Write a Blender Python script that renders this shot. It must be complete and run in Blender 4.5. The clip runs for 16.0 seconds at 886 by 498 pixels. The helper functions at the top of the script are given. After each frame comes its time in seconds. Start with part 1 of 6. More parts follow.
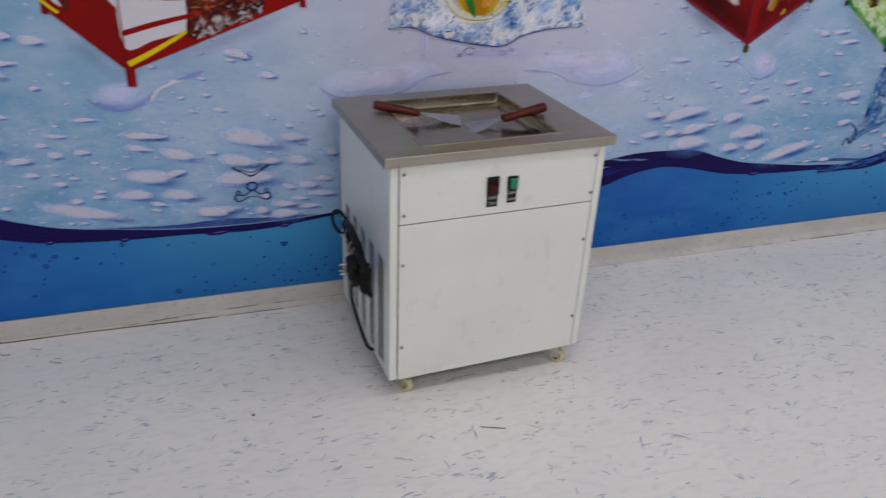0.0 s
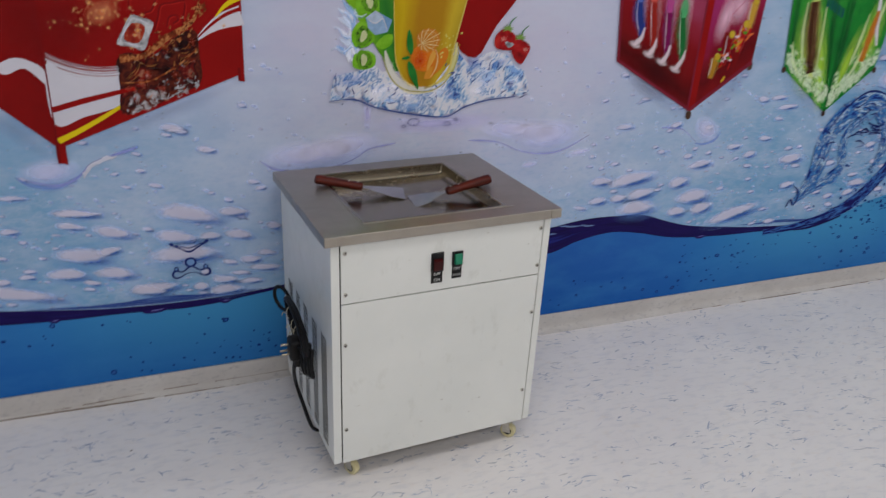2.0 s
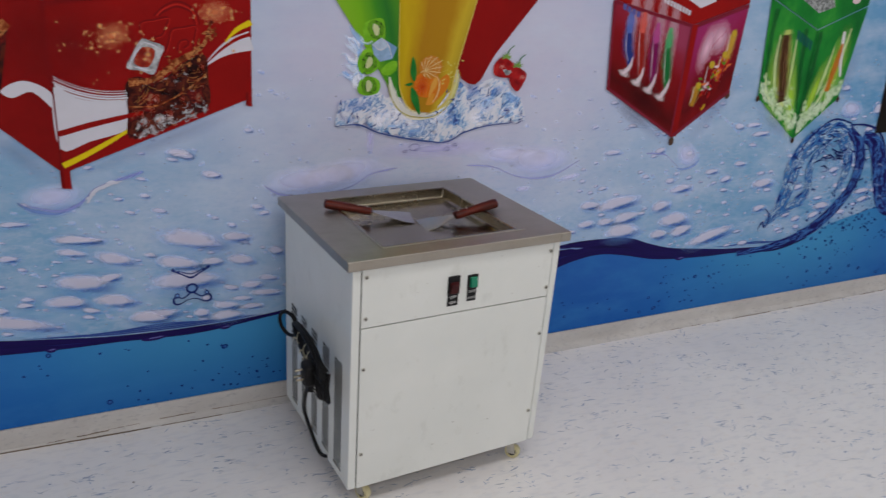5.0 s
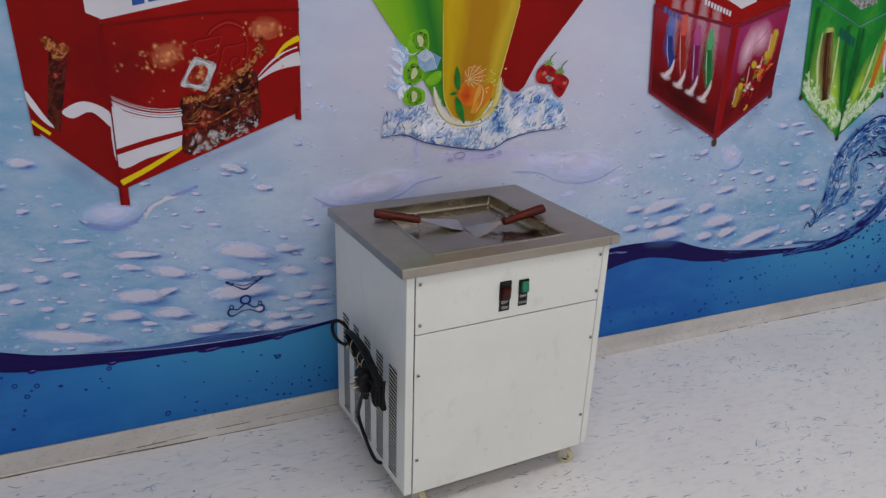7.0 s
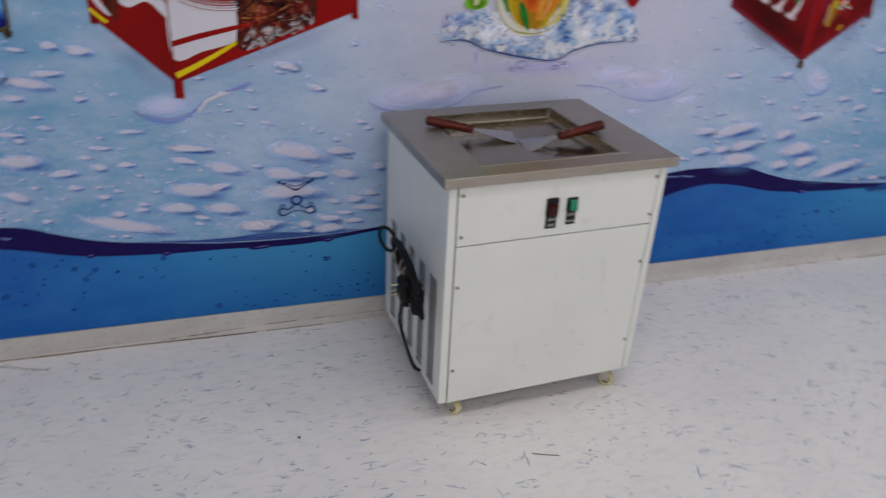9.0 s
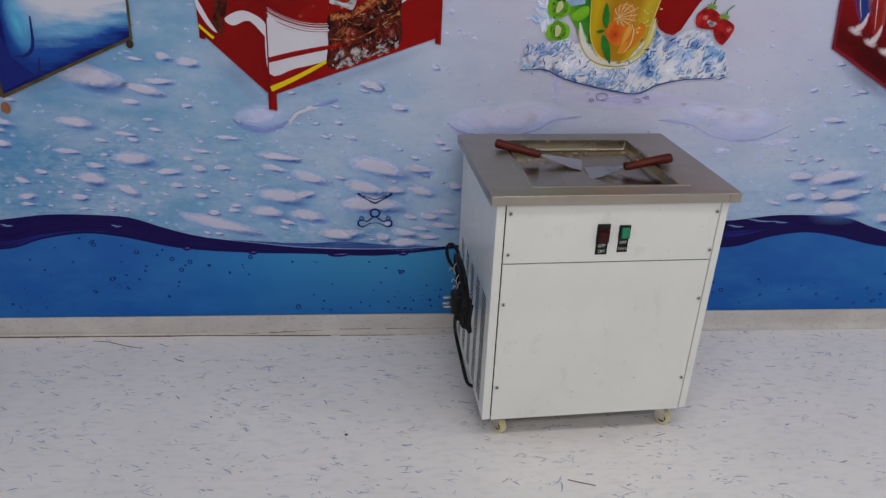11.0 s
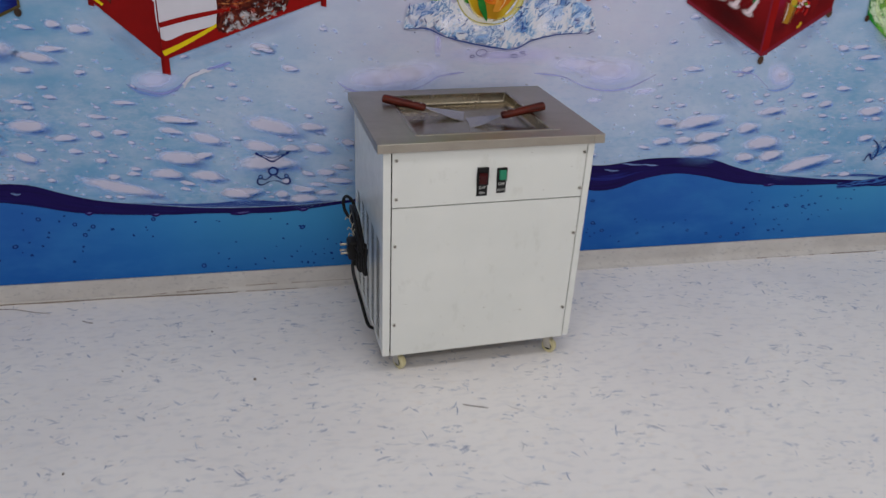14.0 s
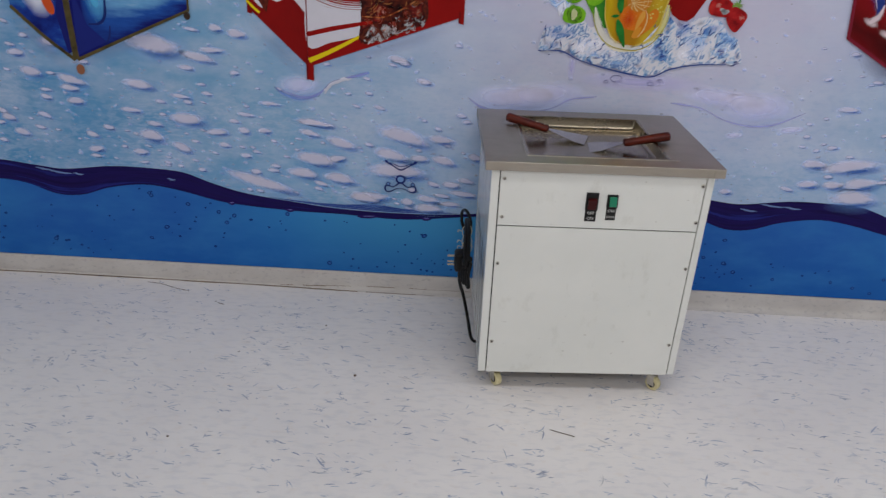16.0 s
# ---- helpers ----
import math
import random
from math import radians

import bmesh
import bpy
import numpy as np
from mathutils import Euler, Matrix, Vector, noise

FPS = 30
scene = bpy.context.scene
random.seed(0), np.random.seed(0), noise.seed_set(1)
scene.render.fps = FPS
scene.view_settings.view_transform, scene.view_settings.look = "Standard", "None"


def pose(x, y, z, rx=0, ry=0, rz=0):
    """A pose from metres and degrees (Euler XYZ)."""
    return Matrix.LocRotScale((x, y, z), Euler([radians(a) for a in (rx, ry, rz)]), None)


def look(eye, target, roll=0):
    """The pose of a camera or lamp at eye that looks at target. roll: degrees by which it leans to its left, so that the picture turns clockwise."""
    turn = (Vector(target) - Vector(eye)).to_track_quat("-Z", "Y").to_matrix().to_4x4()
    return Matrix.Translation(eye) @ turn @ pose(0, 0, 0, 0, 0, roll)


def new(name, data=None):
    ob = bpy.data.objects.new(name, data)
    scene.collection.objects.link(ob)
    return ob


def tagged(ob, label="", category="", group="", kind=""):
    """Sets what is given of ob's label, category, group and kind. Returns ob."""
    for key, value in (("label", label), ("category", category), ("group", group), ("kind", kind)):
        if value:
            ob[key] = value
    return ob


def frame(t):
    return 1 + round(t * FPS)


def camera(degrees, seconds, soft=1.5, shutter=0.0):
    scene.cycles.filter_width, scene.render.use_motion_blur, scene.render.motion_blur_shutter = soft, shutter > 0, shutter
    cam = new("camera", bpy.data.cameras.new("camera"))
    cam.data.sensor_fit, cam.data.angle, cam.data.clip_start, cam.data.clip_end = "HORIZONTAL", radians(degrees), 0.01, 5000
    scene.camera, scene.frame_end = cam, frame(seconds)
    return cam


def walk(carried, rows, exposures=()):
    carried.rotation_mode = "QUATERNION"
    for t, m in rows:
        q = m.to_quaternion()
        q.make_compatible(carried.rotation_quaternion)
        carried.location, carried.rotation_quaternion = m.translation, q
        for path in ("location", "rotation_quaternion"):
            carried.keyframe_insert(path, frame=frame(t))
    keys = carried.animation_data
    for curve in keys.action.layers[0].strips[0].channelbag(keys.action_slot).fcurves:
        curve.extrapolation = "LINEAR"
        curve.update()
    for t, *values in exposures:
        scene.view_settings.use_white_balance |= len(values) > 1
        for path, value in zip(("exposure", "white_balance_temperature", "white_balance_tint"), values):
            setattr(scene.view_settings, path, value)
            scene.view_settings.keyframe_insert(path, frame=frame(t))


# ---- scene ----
cam = camera(56.6, 16.0, soft=1.3, shutter=0.7)
PATH = [
    (0, (0.25, -2.086, 1.293), (0.811, -0.412, 0.353), 2.2),
    (0.5, (0.302, -2.072, 1.289), (0.928, -0.413, 0.363), 2.1),
    (1, (0.337, -2.055, 1.304), (0.9, -0.36, 0.405), 1.8),
    (1.5, (0.358, -2.051, 1.317), (0.929, -0.344, 0.446), 2.0),
    (2, (0.301, -2.031, 1.328), (0.971, -0.338, 0.5), 2.5),
    (2.5, (0.239, -2.011, 1.33), (1.005, -0.343, 0.534), 1.8),
    (3, (0.201, -1.995, 1.339), (1.026, -0.35, 0.555), 2.9),
    (3.5, (0.182, -2.006, 1.351), (1.051, -0.378, 0.579), 4.7),
    (4, (0.168, -2.002, 1.351), (1.037, -0.369, 0.59), 4.1),
    (4.5, (0.14, -1.99, 1.345), (1.008, -0.355, 0.588), 3.6),
    (5, (0.123, -1.981, 1.327), (0.948, -0.328, 0.561), 4.0),
    (5.2, (0.116, -1.977, 1.333), (0.915, -0.31, 0.57), 3.4),
    (7.3, (0.073, -1.984, 1.317), (0.814, -0.282, 0.571), 1.0),
    (7.5, (0.079, -1.983, 1.311), (0.802, -0.278, 0.555), -1.0),
    (8, (0.09, -1.978, 1.309), (0.77, -0.305, 0.451), 1.4),
    (8.5, (0.126, -1.989, 1.3), (0.813, -0.34, 0.4), 2.9),
    (9, (0.162, -1.983, 1.31), (0.711, -0.308, 0.365), 2.9),
    (9.5, (0.273, -2.036, 1.308), (0.62, -0.294, 0.389), 6.1),
    (10, (0.361, -2.094, 1.31), (0.614, -0.329, 0.403), 4.1),
    (10.2, (0.372, -2.108, 1.303), (0.585, -0.321, 0.432), 3.3),
    (12.3, (0.369, -2.111, 1.283), (0.574, -0.318, 0.421), 1.4),
    (12.5, (0.359, -2.107, 1.294), (0.605, -0.323, 0.425), 0.6),
    (13, (0.387, -2.121, 1.283), (0.623, -0.339, 0.408), 0.6),
    (13.5, (0.409, -2.169, 1.273), (0.666, -0.407, 0.363), -0.7),
    (14, (0.414, -2.278, 1.29), (0.796, -0.539, 0.379), 2.4),
    (14.5, (0.435, -2.377, 1.299), (0.795, -0.642, 0.372), 3.3),
    (15, (0.528, -2.36, 1.3), (0.646, -0.586, 0.383), 4.6),
    (15.5, (0.581, -2.313, 1.292), (0.589, -0.512, 0.422), 3.2),
    (16, (0.582, -2.313, 1.293), (0.547, -0.518, 0.412), 2.6),
]
walk(cam, [(t, look(eye, target, roll)) for t, eye, target, roll in PATH])

# ---------------- light ----------------
world = bpy.data.worlds.new("room_world")
scene.world = world
world.use_nodes = True
world.node_tree.nodes["Background"].inputs[0].default_value = (0.75, 0.82, 1.0, 1)
world.node_tree.nodes["Background"].inputs[1].default_value = 0.05


def ceiling_lamp(x, y, power, sx=1.2, sy=0.6, z=2.78):
    lamp = bpy.data.lights.new("ceiling_lamp", "AREA")
    lamp.shape, lamp.size, lamp.size_y, lamp.energy = "RECTANGLE", sx, sy, power
    lamp.color = (1.0, 0.97, 0.95)
    ob = new("ceiling_lamp", lamp)
    ob.matrix_world = pose(x, y, z)
    return ob


for lx, ly, lp in ((-1.4, -1.6, 5.0), (0.9, -1.4, 11.3), (3.2, -1.4, 17.2), (-1.4, -3.4, 19.5), (0.9, -3.4, 16.6), (3.2, -3.4, 13.8)):
    ceiling_lamp(lx, ly, lp)


# ---------------- material tools ----------------
class Nodes:
    """A small helper that wires a node material."""

    def __init__(self, name):
        self.mat = bpy.data.materials.new(name)
        self.mat.use_nodes = True
        self.tree = self.mat.node_tree
        self.bsdf = self.tree.nodes["Principled BSDF"]
        self.out = self.tree.nodes["Material Output"]

    def add(self, kind, **values):
        node = self.tree.nodes.new(kind)
        for key, value in values.items():
            setattr(node, key, value)
        return node

    def link(self, a, b):
        self.tree.links.new(a, b)

    def coords(self, which="Object", scale=(1, 1, 1), turn=0.0, shift=(0, 0, 0)):
        c, m = self.add("ShaderNodeTexCoord"), self.add("ShaderNodeMapping")
        m.inputs["Scale"].default_value = scale
        m.inputs["Rotation"].default_value = (0, 0, radians(turn))
        m.inputs["Location"].default_value = shift
        self.link(c.outputs[which], m.inputs["Vector"])
        return m.outputs[0]

    def noise(self, vec, scale, detail=4.0, rough=0.6):
        n = self.add("ShaderNodeTexNoise")
        n.inputs["Scale"].default_value, n.inputs["Detail"].default_value = scale, detail
        n.inputs["Roughness"].default_value = rough
        self.link(vec, n.inputs["Vector"])
        return n.outputs["Fac"]

    def ramp(self, fac, stops, mode="LINEAR"):
        r = self.add("ShaderNodeValToRGB")
        r.color_ramp.interpolation = mode
        while len(r.color_ramp.elements) < len(stops):
            r.color_ramp.elements.new(0.5)
        for e, (at, col) in zip(r.color_ramp.elements, stops):
            e.position, e.color = at, (*col, 1) if len(col) == 3 else col
        self.link(fac, r.inputs[0])
        return r.outputs[0]

    def math(self, op, a, b=0.0, clamp=False):
        n = self.add("ShaderNodeMath", operation=op, use_clamp=clamp)
        for i, v in enumerate((a, b)):
            if isinstance(v, (int, float)):
                n.inputs[i].default_value = v
            else:
                self.link(v, n.inputs[i])
        return n.outputs[0]

    def mix(self, fac, a, b, blend="MIX"):
        n = self.add("ShaderNodeMix", data_type="RGBA", blend_type=blend)
        for i, v in ((0, fac), (6, a), (7, b)):
            if isinstance(v, (int, float)):
                n.inputs[i].default_value = v
            elif isinstance(v, tuple):
                n.inputs[i].default_value = (*v, 1)
            else:
                self.link(v, n.inputs[i])
        return n.outputs[2]

    def split(self, vec):
        n = self.add("ShaderNodeSeparateXYZ")
        self.link(vec, n.inputs[0])
        return n.outputs

    def set(self, color=None, rough=0.5, metal=0.0, alpha=None, bump=None, strength=0.1, distance=0.001, spec=None, coat=None):
        for key, v in (("Base Color", color), ("Roughness", rough), ("Metallic", metal), ("Specular IOR Level", spec), ("Coat Weight", coat)):
            if v is None:
                continue
            if isinstance(v, tuple):
                self.bsdf.inputs[key].default_value = (*v, 1)
            elif isinstance(v, (int, float)):
                self.bsdf.inputs[key].default_value = v
            else:
                self.link(v, self.bsdf.inputs[key])
        if alpha is not None:
            self.sheer(alpha)
        if bump is not None:
            b = self.add("ShaderNodeBump")
            b.inputs["Strength"].default_value, b.inputs["Distance"].default_value = strength, distance
            self.link(bump, b.inputs["Height"])
            self.link(b.outputs[0], self.bsdf.inputs["Normal"])
        return self.mat


    def sheer(self, cover):
        """Thin ink: light crosses it on its way in and out, and leaves the share of the print below that is not covered."""
        cover = self.math("MINIMUM", cover, 0.985)
        clear, mixed = self.add("ShaderNodeBsdfTransparent"), self.add("ShaderNodeMixShader")
        self.link(self.math("POWER", self.math("SUBTRACT", 1.0, cover), -0.5), clear.inputs[0])
        self.link(cover, mixed.inputs[0])
        self.link(clear.outputs[0], mixed.inputs[1])
        self.link(self.bsdf.outputs[0], mixed.inputs[2])
        self.link(mixed.outputs[0], self.out.inputs["Surface"])


def srgb(r, g, b):
    """Linear colour from 8-bit screen values."""
    return tuple(((v / 255 + 0.055) / 1.055) ** 2.4 if v > 10 else v / 255 / 12.92 for v in (r, g, b))


def plain(name, color, rough=0.5, metal=0.0, vary=0.06, scale=25.0, spec=None, strength=0.0):
    n = Nodes(name)
    v = n.noise(n.coords(), scale)
    dark, light = tuple(c * (1 - vary) for c in color), tuple(min(1, c * (1 + vary)) for c in color)
    return n.set(n.ramp(v, ((0.3, dark), (0.7, light))), rough, metal, spec=spec, bump=v if strength else None, strength=strength)


# ---------------- mesh tools ----------------
def part(name, bm, material, parent=None, label="", smooth=False):
    me = bpy.data.meshes.new(name)
    bm.normal_update()
    bm.to_mesh(me)
    bm.free()
    if smooth:
        for p in me.polygons:
            p.use_smooth = True
        me.set_sharp_from_angle(angle=radians(38))
    if material:
        me.materials.append(material)
    ob = new(name, me)
    if parent:
        ob.parent = parent
    if label:
        ob["label"] = label
    return ob


def box(x0, x1, y0, y1, z0, z1, bevel=0.0, seg=2, bm=None):
    own = bmesh.new()
    bmesh.ops.create_cube(own, size=1, matrix=Matrix.Translation(((x0 + x1) / 2, (y0 + y1) / 2, (z0 + z1) / 2)) @ Matrix.Diagonal((x1 - x0, y1 - y0, z1 - z0, 1)))
    if bevel:
        bmesh.ops.bevel(own, geom=own.edges[:], offset=bevel, segments=seg, affect="EDGES", profile=0.5)
    return merged(bm, own)


def merged(bm, own):
    if bm is None:
        return own
    me = bpy.data.meshes.new("tmp")
    own.to_mesh(me)
    own.free()
    bm.from_mesh(me)
    bpy.data.meshes.remove(me)
    return bm


def cyl(r, depth, m, seg=24, r2=None, bevel=0.0, bm=None):
    own = bmesh.new()
    bmesh.ops.create_cone(own, cap_ends=True, segments=seg, radius1=r, radius2=r if r2 is None else r2, depth=depth)
    if bevel:
        rim = [e for e in own.edges if len(e.link_faces) == 2 and any(len(f.verts) > 4 for f in e.link_faces)]
        bmesh.ops.bevel(own, geom=rim, offset=bevel, segments=2, affect="EDGES", profile=0.5)
    bmesh.ops.transform(own, matrix=m, verts=own.verts)
    return merged(bm, own)


def tube(points, r, seg=10, bm=None):
    """A round tube along a smooth curve through the points."""
    pts = smooth_line(points, 8)
    own, rings = bmesh.new(), []
    up = Vector((0.3, 0.2, 0.93))
    for i, p in enumerate(pts):
        d = (pts[min(i + 1, len(pts) - 1)] - pts[max(i - 1, 0)]).normalized()
        a = d.cross(up).normalized()
        b = d.cross(a)
        rings.append([own.verts.new(p + r * (math.cos(k * math.tau / seg) * a + math.sin(k * math.tau / seg) * b)) for k in range(seg)])
    for one, two in zip(rings, rings[1:]):
        for k in range(seg):
            own.faces.new((one[k], one[(k + 1) % seg], two[(k + 1) % seg], two[k]))
    own.faces.new(rings[0][::-1])
    own.faces.new(rings[-1])
    bmesh.ops.recalc_face_normals(own, faces=own.faces)
    return merged(bm, own)


def smooth_line(points, steps):
    """Catmull-Rom through the points."""
    p = [Vector(q) for q in points]
    p = [2 * p[0] - p[1], *p, 2 * p[-1] - p[-2]]
    out = []
    for a, b, c, d in zip(p, p[1:], p[2:], p[3:]):
        for k in range(steps):
            t = k / steps
            out.append(0.5 * (2 * b + (c - a) * t + (2 * a - 5 * b + 4 * c - d) * t * t + (3 * b - a - 3 * c + d) * t**3))
    return [*out, p[-2]]

# ---------------- the room ----------------
X0, X1, Y0, H = -3.4, 5.6, -5.2, 2.8
NOSE = 0.06  # height of the vinyl skirting


def floor_material():
    n = Nodes("speckled_vinyl_floor")
    c = n.coords()
    cloud, fine = n.noise(c, 2.2, 5), n.noise(c, 220, 2)
    base = n.ramp(cloud, ((0.3, srgb(228, 225, 226)), (0.7, srgb(239, 236, 235))))
    streaks = n.noise(n.coords(scale=(22, 60, 1), turn=12), 1.0, 3, 0.55)
    base = n.mix(n.ramp(streaks, ((0.5, (0, 0, 0)), (0.7, (0.34, 0.34, 0.34)))), base, srgb(200, 202, 211))
    warm = n.noise(n.coords(scale=(30, 45, 1), turn=-20), 1.0, 3, 0.5)
    base = n.mix(n.ramp(warm, ((0.58, (0, 0, 0)), (0.75, (0.35, 0.35, 0.35)))), base, srgb(224, 214, 206))
    rough = n.ramp(n.noise(c, 9, 4), ((0.3, (0.36, 0.36, 0.36)), (0.7, (0.5, 0.5, 0.5))))
    return n.set(base, rough, spec=0.4, bump=fine, strength=0.05, distance=0.0006)


FLOOR = floor_material()
floor = tagged(part("floor", box(X0, X1, Y0, 0.1, -0.1, 0), FLOOR), "off-white speckled vinyl sheet floor with blue-grey flecks", "floor", kind="structure")


def fleck_material():
    n = Nodes("blue_grey_fleck")
    g = n.add("ShaderNodeNewGeometry")
    col = n.ramp(g.outputs["Random Per Island"], ((0, srgb(142, 152, 178)), (0.25, srgb(172, 181, 201)), (0.6, srgb(196, 202, 214)), (0.85, srgb(160, 167, 184)), (1, srgb(210, 207, 206))))
    return n.set(col, 0.45, spec=0.4)


def flecks():
    rng = random.Random(11)
    verts, faces = [], []
    x0, x1, y0, y1 = -1.9, 4.2, -2.3, -0.012
    n = 0
    while n < 13500:
        x, y = rng.uniform(x0, x1), rng.uniform(y0, y1)
        if noise.noise((x * 5, y * 5, 3.1)) < rng.uniform(-0.75, 0.25):
            continue
        if rng.random() < 0.5 and verts:
            x, y = last[0] + rng.gauss(0, 0.012), last[1] + rng.gauss(0, 0.007)
        last = (x, y)
        n += 1
        a = rng.gauss(radians(-4), radians(20)) if rng.random() < 0.8 else rng.uniform(0, math.pi)
        ln, w = min(0.05, rng.lognormvariate(-4.2, 0.55)), rng.uniform(0.0014, 0.0046)
        bend = rng.uniform(-0.12, 0.12) * ln
        ca, sa = math.cos(a), math.sin(a)
        base = len(verts)
        outline = [(-0.5, 0, 0), (-0.2, 1, 1), (0.18, 0.8, 1), (0.5, 0.1, 0), (0.2, -0.9, 1), (-0.15, -0.7, 1)]
        for u, v, k in outline:
            px, py = u * ln, v * w / 2 * rng.uniform(0.6, 1.3) + bend * k
            verts.append((x + px * ca - py * sa, y + px * sa + py * ca, 0.0002 + 0.000015 * (n % 23)))
        faces.append(tuple(range(base + 5, base - 1, -1)))
    me = bpy.data.meshes.new("fleck_pattern")
    me.from_pydata(verts, [], [f[::-1] for f in faces])
    me.materials.append(fleck_material())
    ob = new("fleck_pattern", me)
    ob.parent = floor
    tagged(ob, "short blue-grey flecks pressed into the vinyl", kind="stuff")


flecks()

wall_paint = plain("cream_wall_paint", srgb(226, 224, 220), 0.7, vary=0.03, scale=3, strength=0.02)
for name, dims in (("wall_north", (X0, X1, 0.004, 0.16, 0, H)), ("wall_south", (X0, X1, Y0 - 0.15, Y0, 0, H)), ("wall_west", (X0 - 0.15, X0, Y0 - 0.15, 0.16, 0, H)), ("wall_east", (X1, X1 + 0.15, Y0 - 0.15, 0.16, 0, H))):
    tagged(part(name, box(*dims), wall_paint), "plain pale painted wall", "wall", kind="structure")
tagged(part("ceiling", box(X0 - 0.15, X1 + 0.15, Y0 - 0.15, 0.16, H, H + 0.1), wall_paint), "plain white ceiling", "ceiling", kind="structure")


def skirting():
    """Vinyl skirting strip: thin, with a small cove at its foot and a slightly wavy edge."""
    n = Nodes("vinyl_skirting")
    c = n.coords(scale=(1, 1, 1))
    base = n.ramp(n.noise(c, 6, 4), ((0.3, srgb(190, 186, 184)), (0.7, srgb(208, 205, 203))))
    spots = n.noise(n.coords(scale=(60, 60, 110)), 1.0, 3)
    base = n.mix(n.ramp(spots, ((0.56, (0, 0, 0)), (0.7, (0.6, 0.6, 0.6)))), base, srgb(168, 166, 170))
    mat = n.set(base, 0.5, spec=0.3, bump=n.noise(c, 40, 3), strength=0.1, distance=0.001)
    bm = bmesh.new()
    profile = [(0.0, NOSE), (-0.0035, NOSE), (-0.0045, NOSE - 0.004), (-0.0045, 0.022), (-0.006, 0.012), (-0.010, 0.005), (-0.017, 0.0025), (-0.0175, 0.0), (0.0, 0.0)]
    steps, rings = 160, []
    for i in range(steps + 1):
        x = X0 + (X1 - X0) * i / steps
        foot = 0.45 + 0.85 / (1 + math.exp((0.08 - x) * 9)) + 0.12 * noise.noise((x * 1.7, 8, 0))
        wob = 0.0022 * noise.noise((x * 2.3, 0.2, 0)) + 0.0012 * noise.noise((x * 9, 4.2, 0))
        rings.append([bm.verts.new((x, y * (foot if 4 < k < 8 else 1) + (wob if 0 < k < 8 else 0), max(z, 0))) for k, (y, z) in enumerate(profile)])
    for a, b in zip(rings, rings[1:]):
        for k in range(len(profile) - 1):
            bm.faces.new((a[k], b[k], b[k + 1], a[k + 1]))
    bmesh.ops.recalc_face_normals(bm, faces=bm.faces)
    ob = tagged(part("baseboard", bm, mat, smooth=True), "beige speckled vinyl skirting strip with a dirty gap along the floor", "skirting", kind="structure")
    # the dirty joint along the strip's foot
    dirt = plain("brown_joint_dirt", srgb(112, 92, 72), 0.8, vary=0.35, scale=50)
    bm = bmesh.new()
    rng = random.Random(5)

    def foot_at(x):
        return -0.0176 * (0.45 + 0.85 / (1 + math.exp((0.08 - x) * 9)) + 0.12 * noise.noise((x * 1.7, 8, 0)))

    x = -1.6
    while x < 4:
        left = x < 0.25
        ln = rng.uniform(0.02, 0.05)
        if left or rng.random() < 0.45:
            w = (0.0026 + 0.0034 * max(0, noise.noise((x * 6, 3, 1)) + 0.3)) * (1 if left else 0.35)
            f0 = foot_at(x + ln / 2)
            box(x, x + ln, f0 - w, f0 + 0.0006, 0.0003, 0.0012, bm=bm)
        if 0.0 < x < 0.62 and rng.random() < 0.8:
            # the crease climbs above the cove
            rise = 0.003 + 0.010 * min(1, x / 0.3)
            box(x, x + ln, -0.0098 if rise < 0.008 else -0.0074, -0.0056, rise, rise + 0.0004 + 0.0008 * rng.random(), bm=bm)
        x += ln
    part("dirt_line", bm, dirt, ob, "brown dirt in the joint at the strip's foot")


skirting()

# ---------------- ice-roll machine ----------------
def steel_material(name, color, rough=0.3, scale=(8, 400, 400)):
    n = Nodes(name)
    c = n.coords()
    brushed = n.noise(n.coords(scale=scale), 1.0, 3, 0.6)
    smudge = n.noise(c, 14, 5, 0.65)
    r = n.mix(0.5, n.ramp(brushed, ((0.3, (rough - 0.05,) * 3), (0.7, (rough + 0.08,) * 3))), n.ramp(smudge, ((0.3, (rough - 0.08,) * 3), (0.75, (rough + 0.14,) * 3))))
    col = n.mix(n.ramp(smudge, ((0.4, (0, 0, 0)), (0.8, (0.5, 0.5, 0.5)))), color, tuple(v * 0.82 for v in color))
    return n.set(col, r, 1.0, bump=brushed, strength=0.05, distance=0.0004)


def white_sheet():
    n = Nodes("white_powder_coat")
    c = n.coords()
    base = n.ramp(n.noise(c, 4, 4), ((0.3, srgb(228, 231, 228)), (0.7, srgb(236, 238, 235))))
    grime = n.noise(n.coords(scale=(1, 1, 0.6)), 16, 6, 0.7)
    base = n.mix(n.ramp(grime, ((0.58, (0, 0, 0)), (0.78, (0.45, 0.45, 0.45)))), base, srgb(192, 193, 184))
    nick = n.noise(n.coords(scale=(60, 60, 120)), 1.0, 2, 0.4)
    base = n.mix(n.ramp(nick, ((0.75, (0, 0, 0)), (0.80, (0.4, 0.4, 0.4)))), base, srgb(150, 146, 136))
    return n.set(base, n.ramp(n.noise(c, 30, 3), ((0.3, (0.15, 0.15, 0.15)), (0.7, (0.24, 0.24, 0.24)))), spec=0.45, bump=n.noise(c, 300, 2), strength=0.03, distance=0.0003)


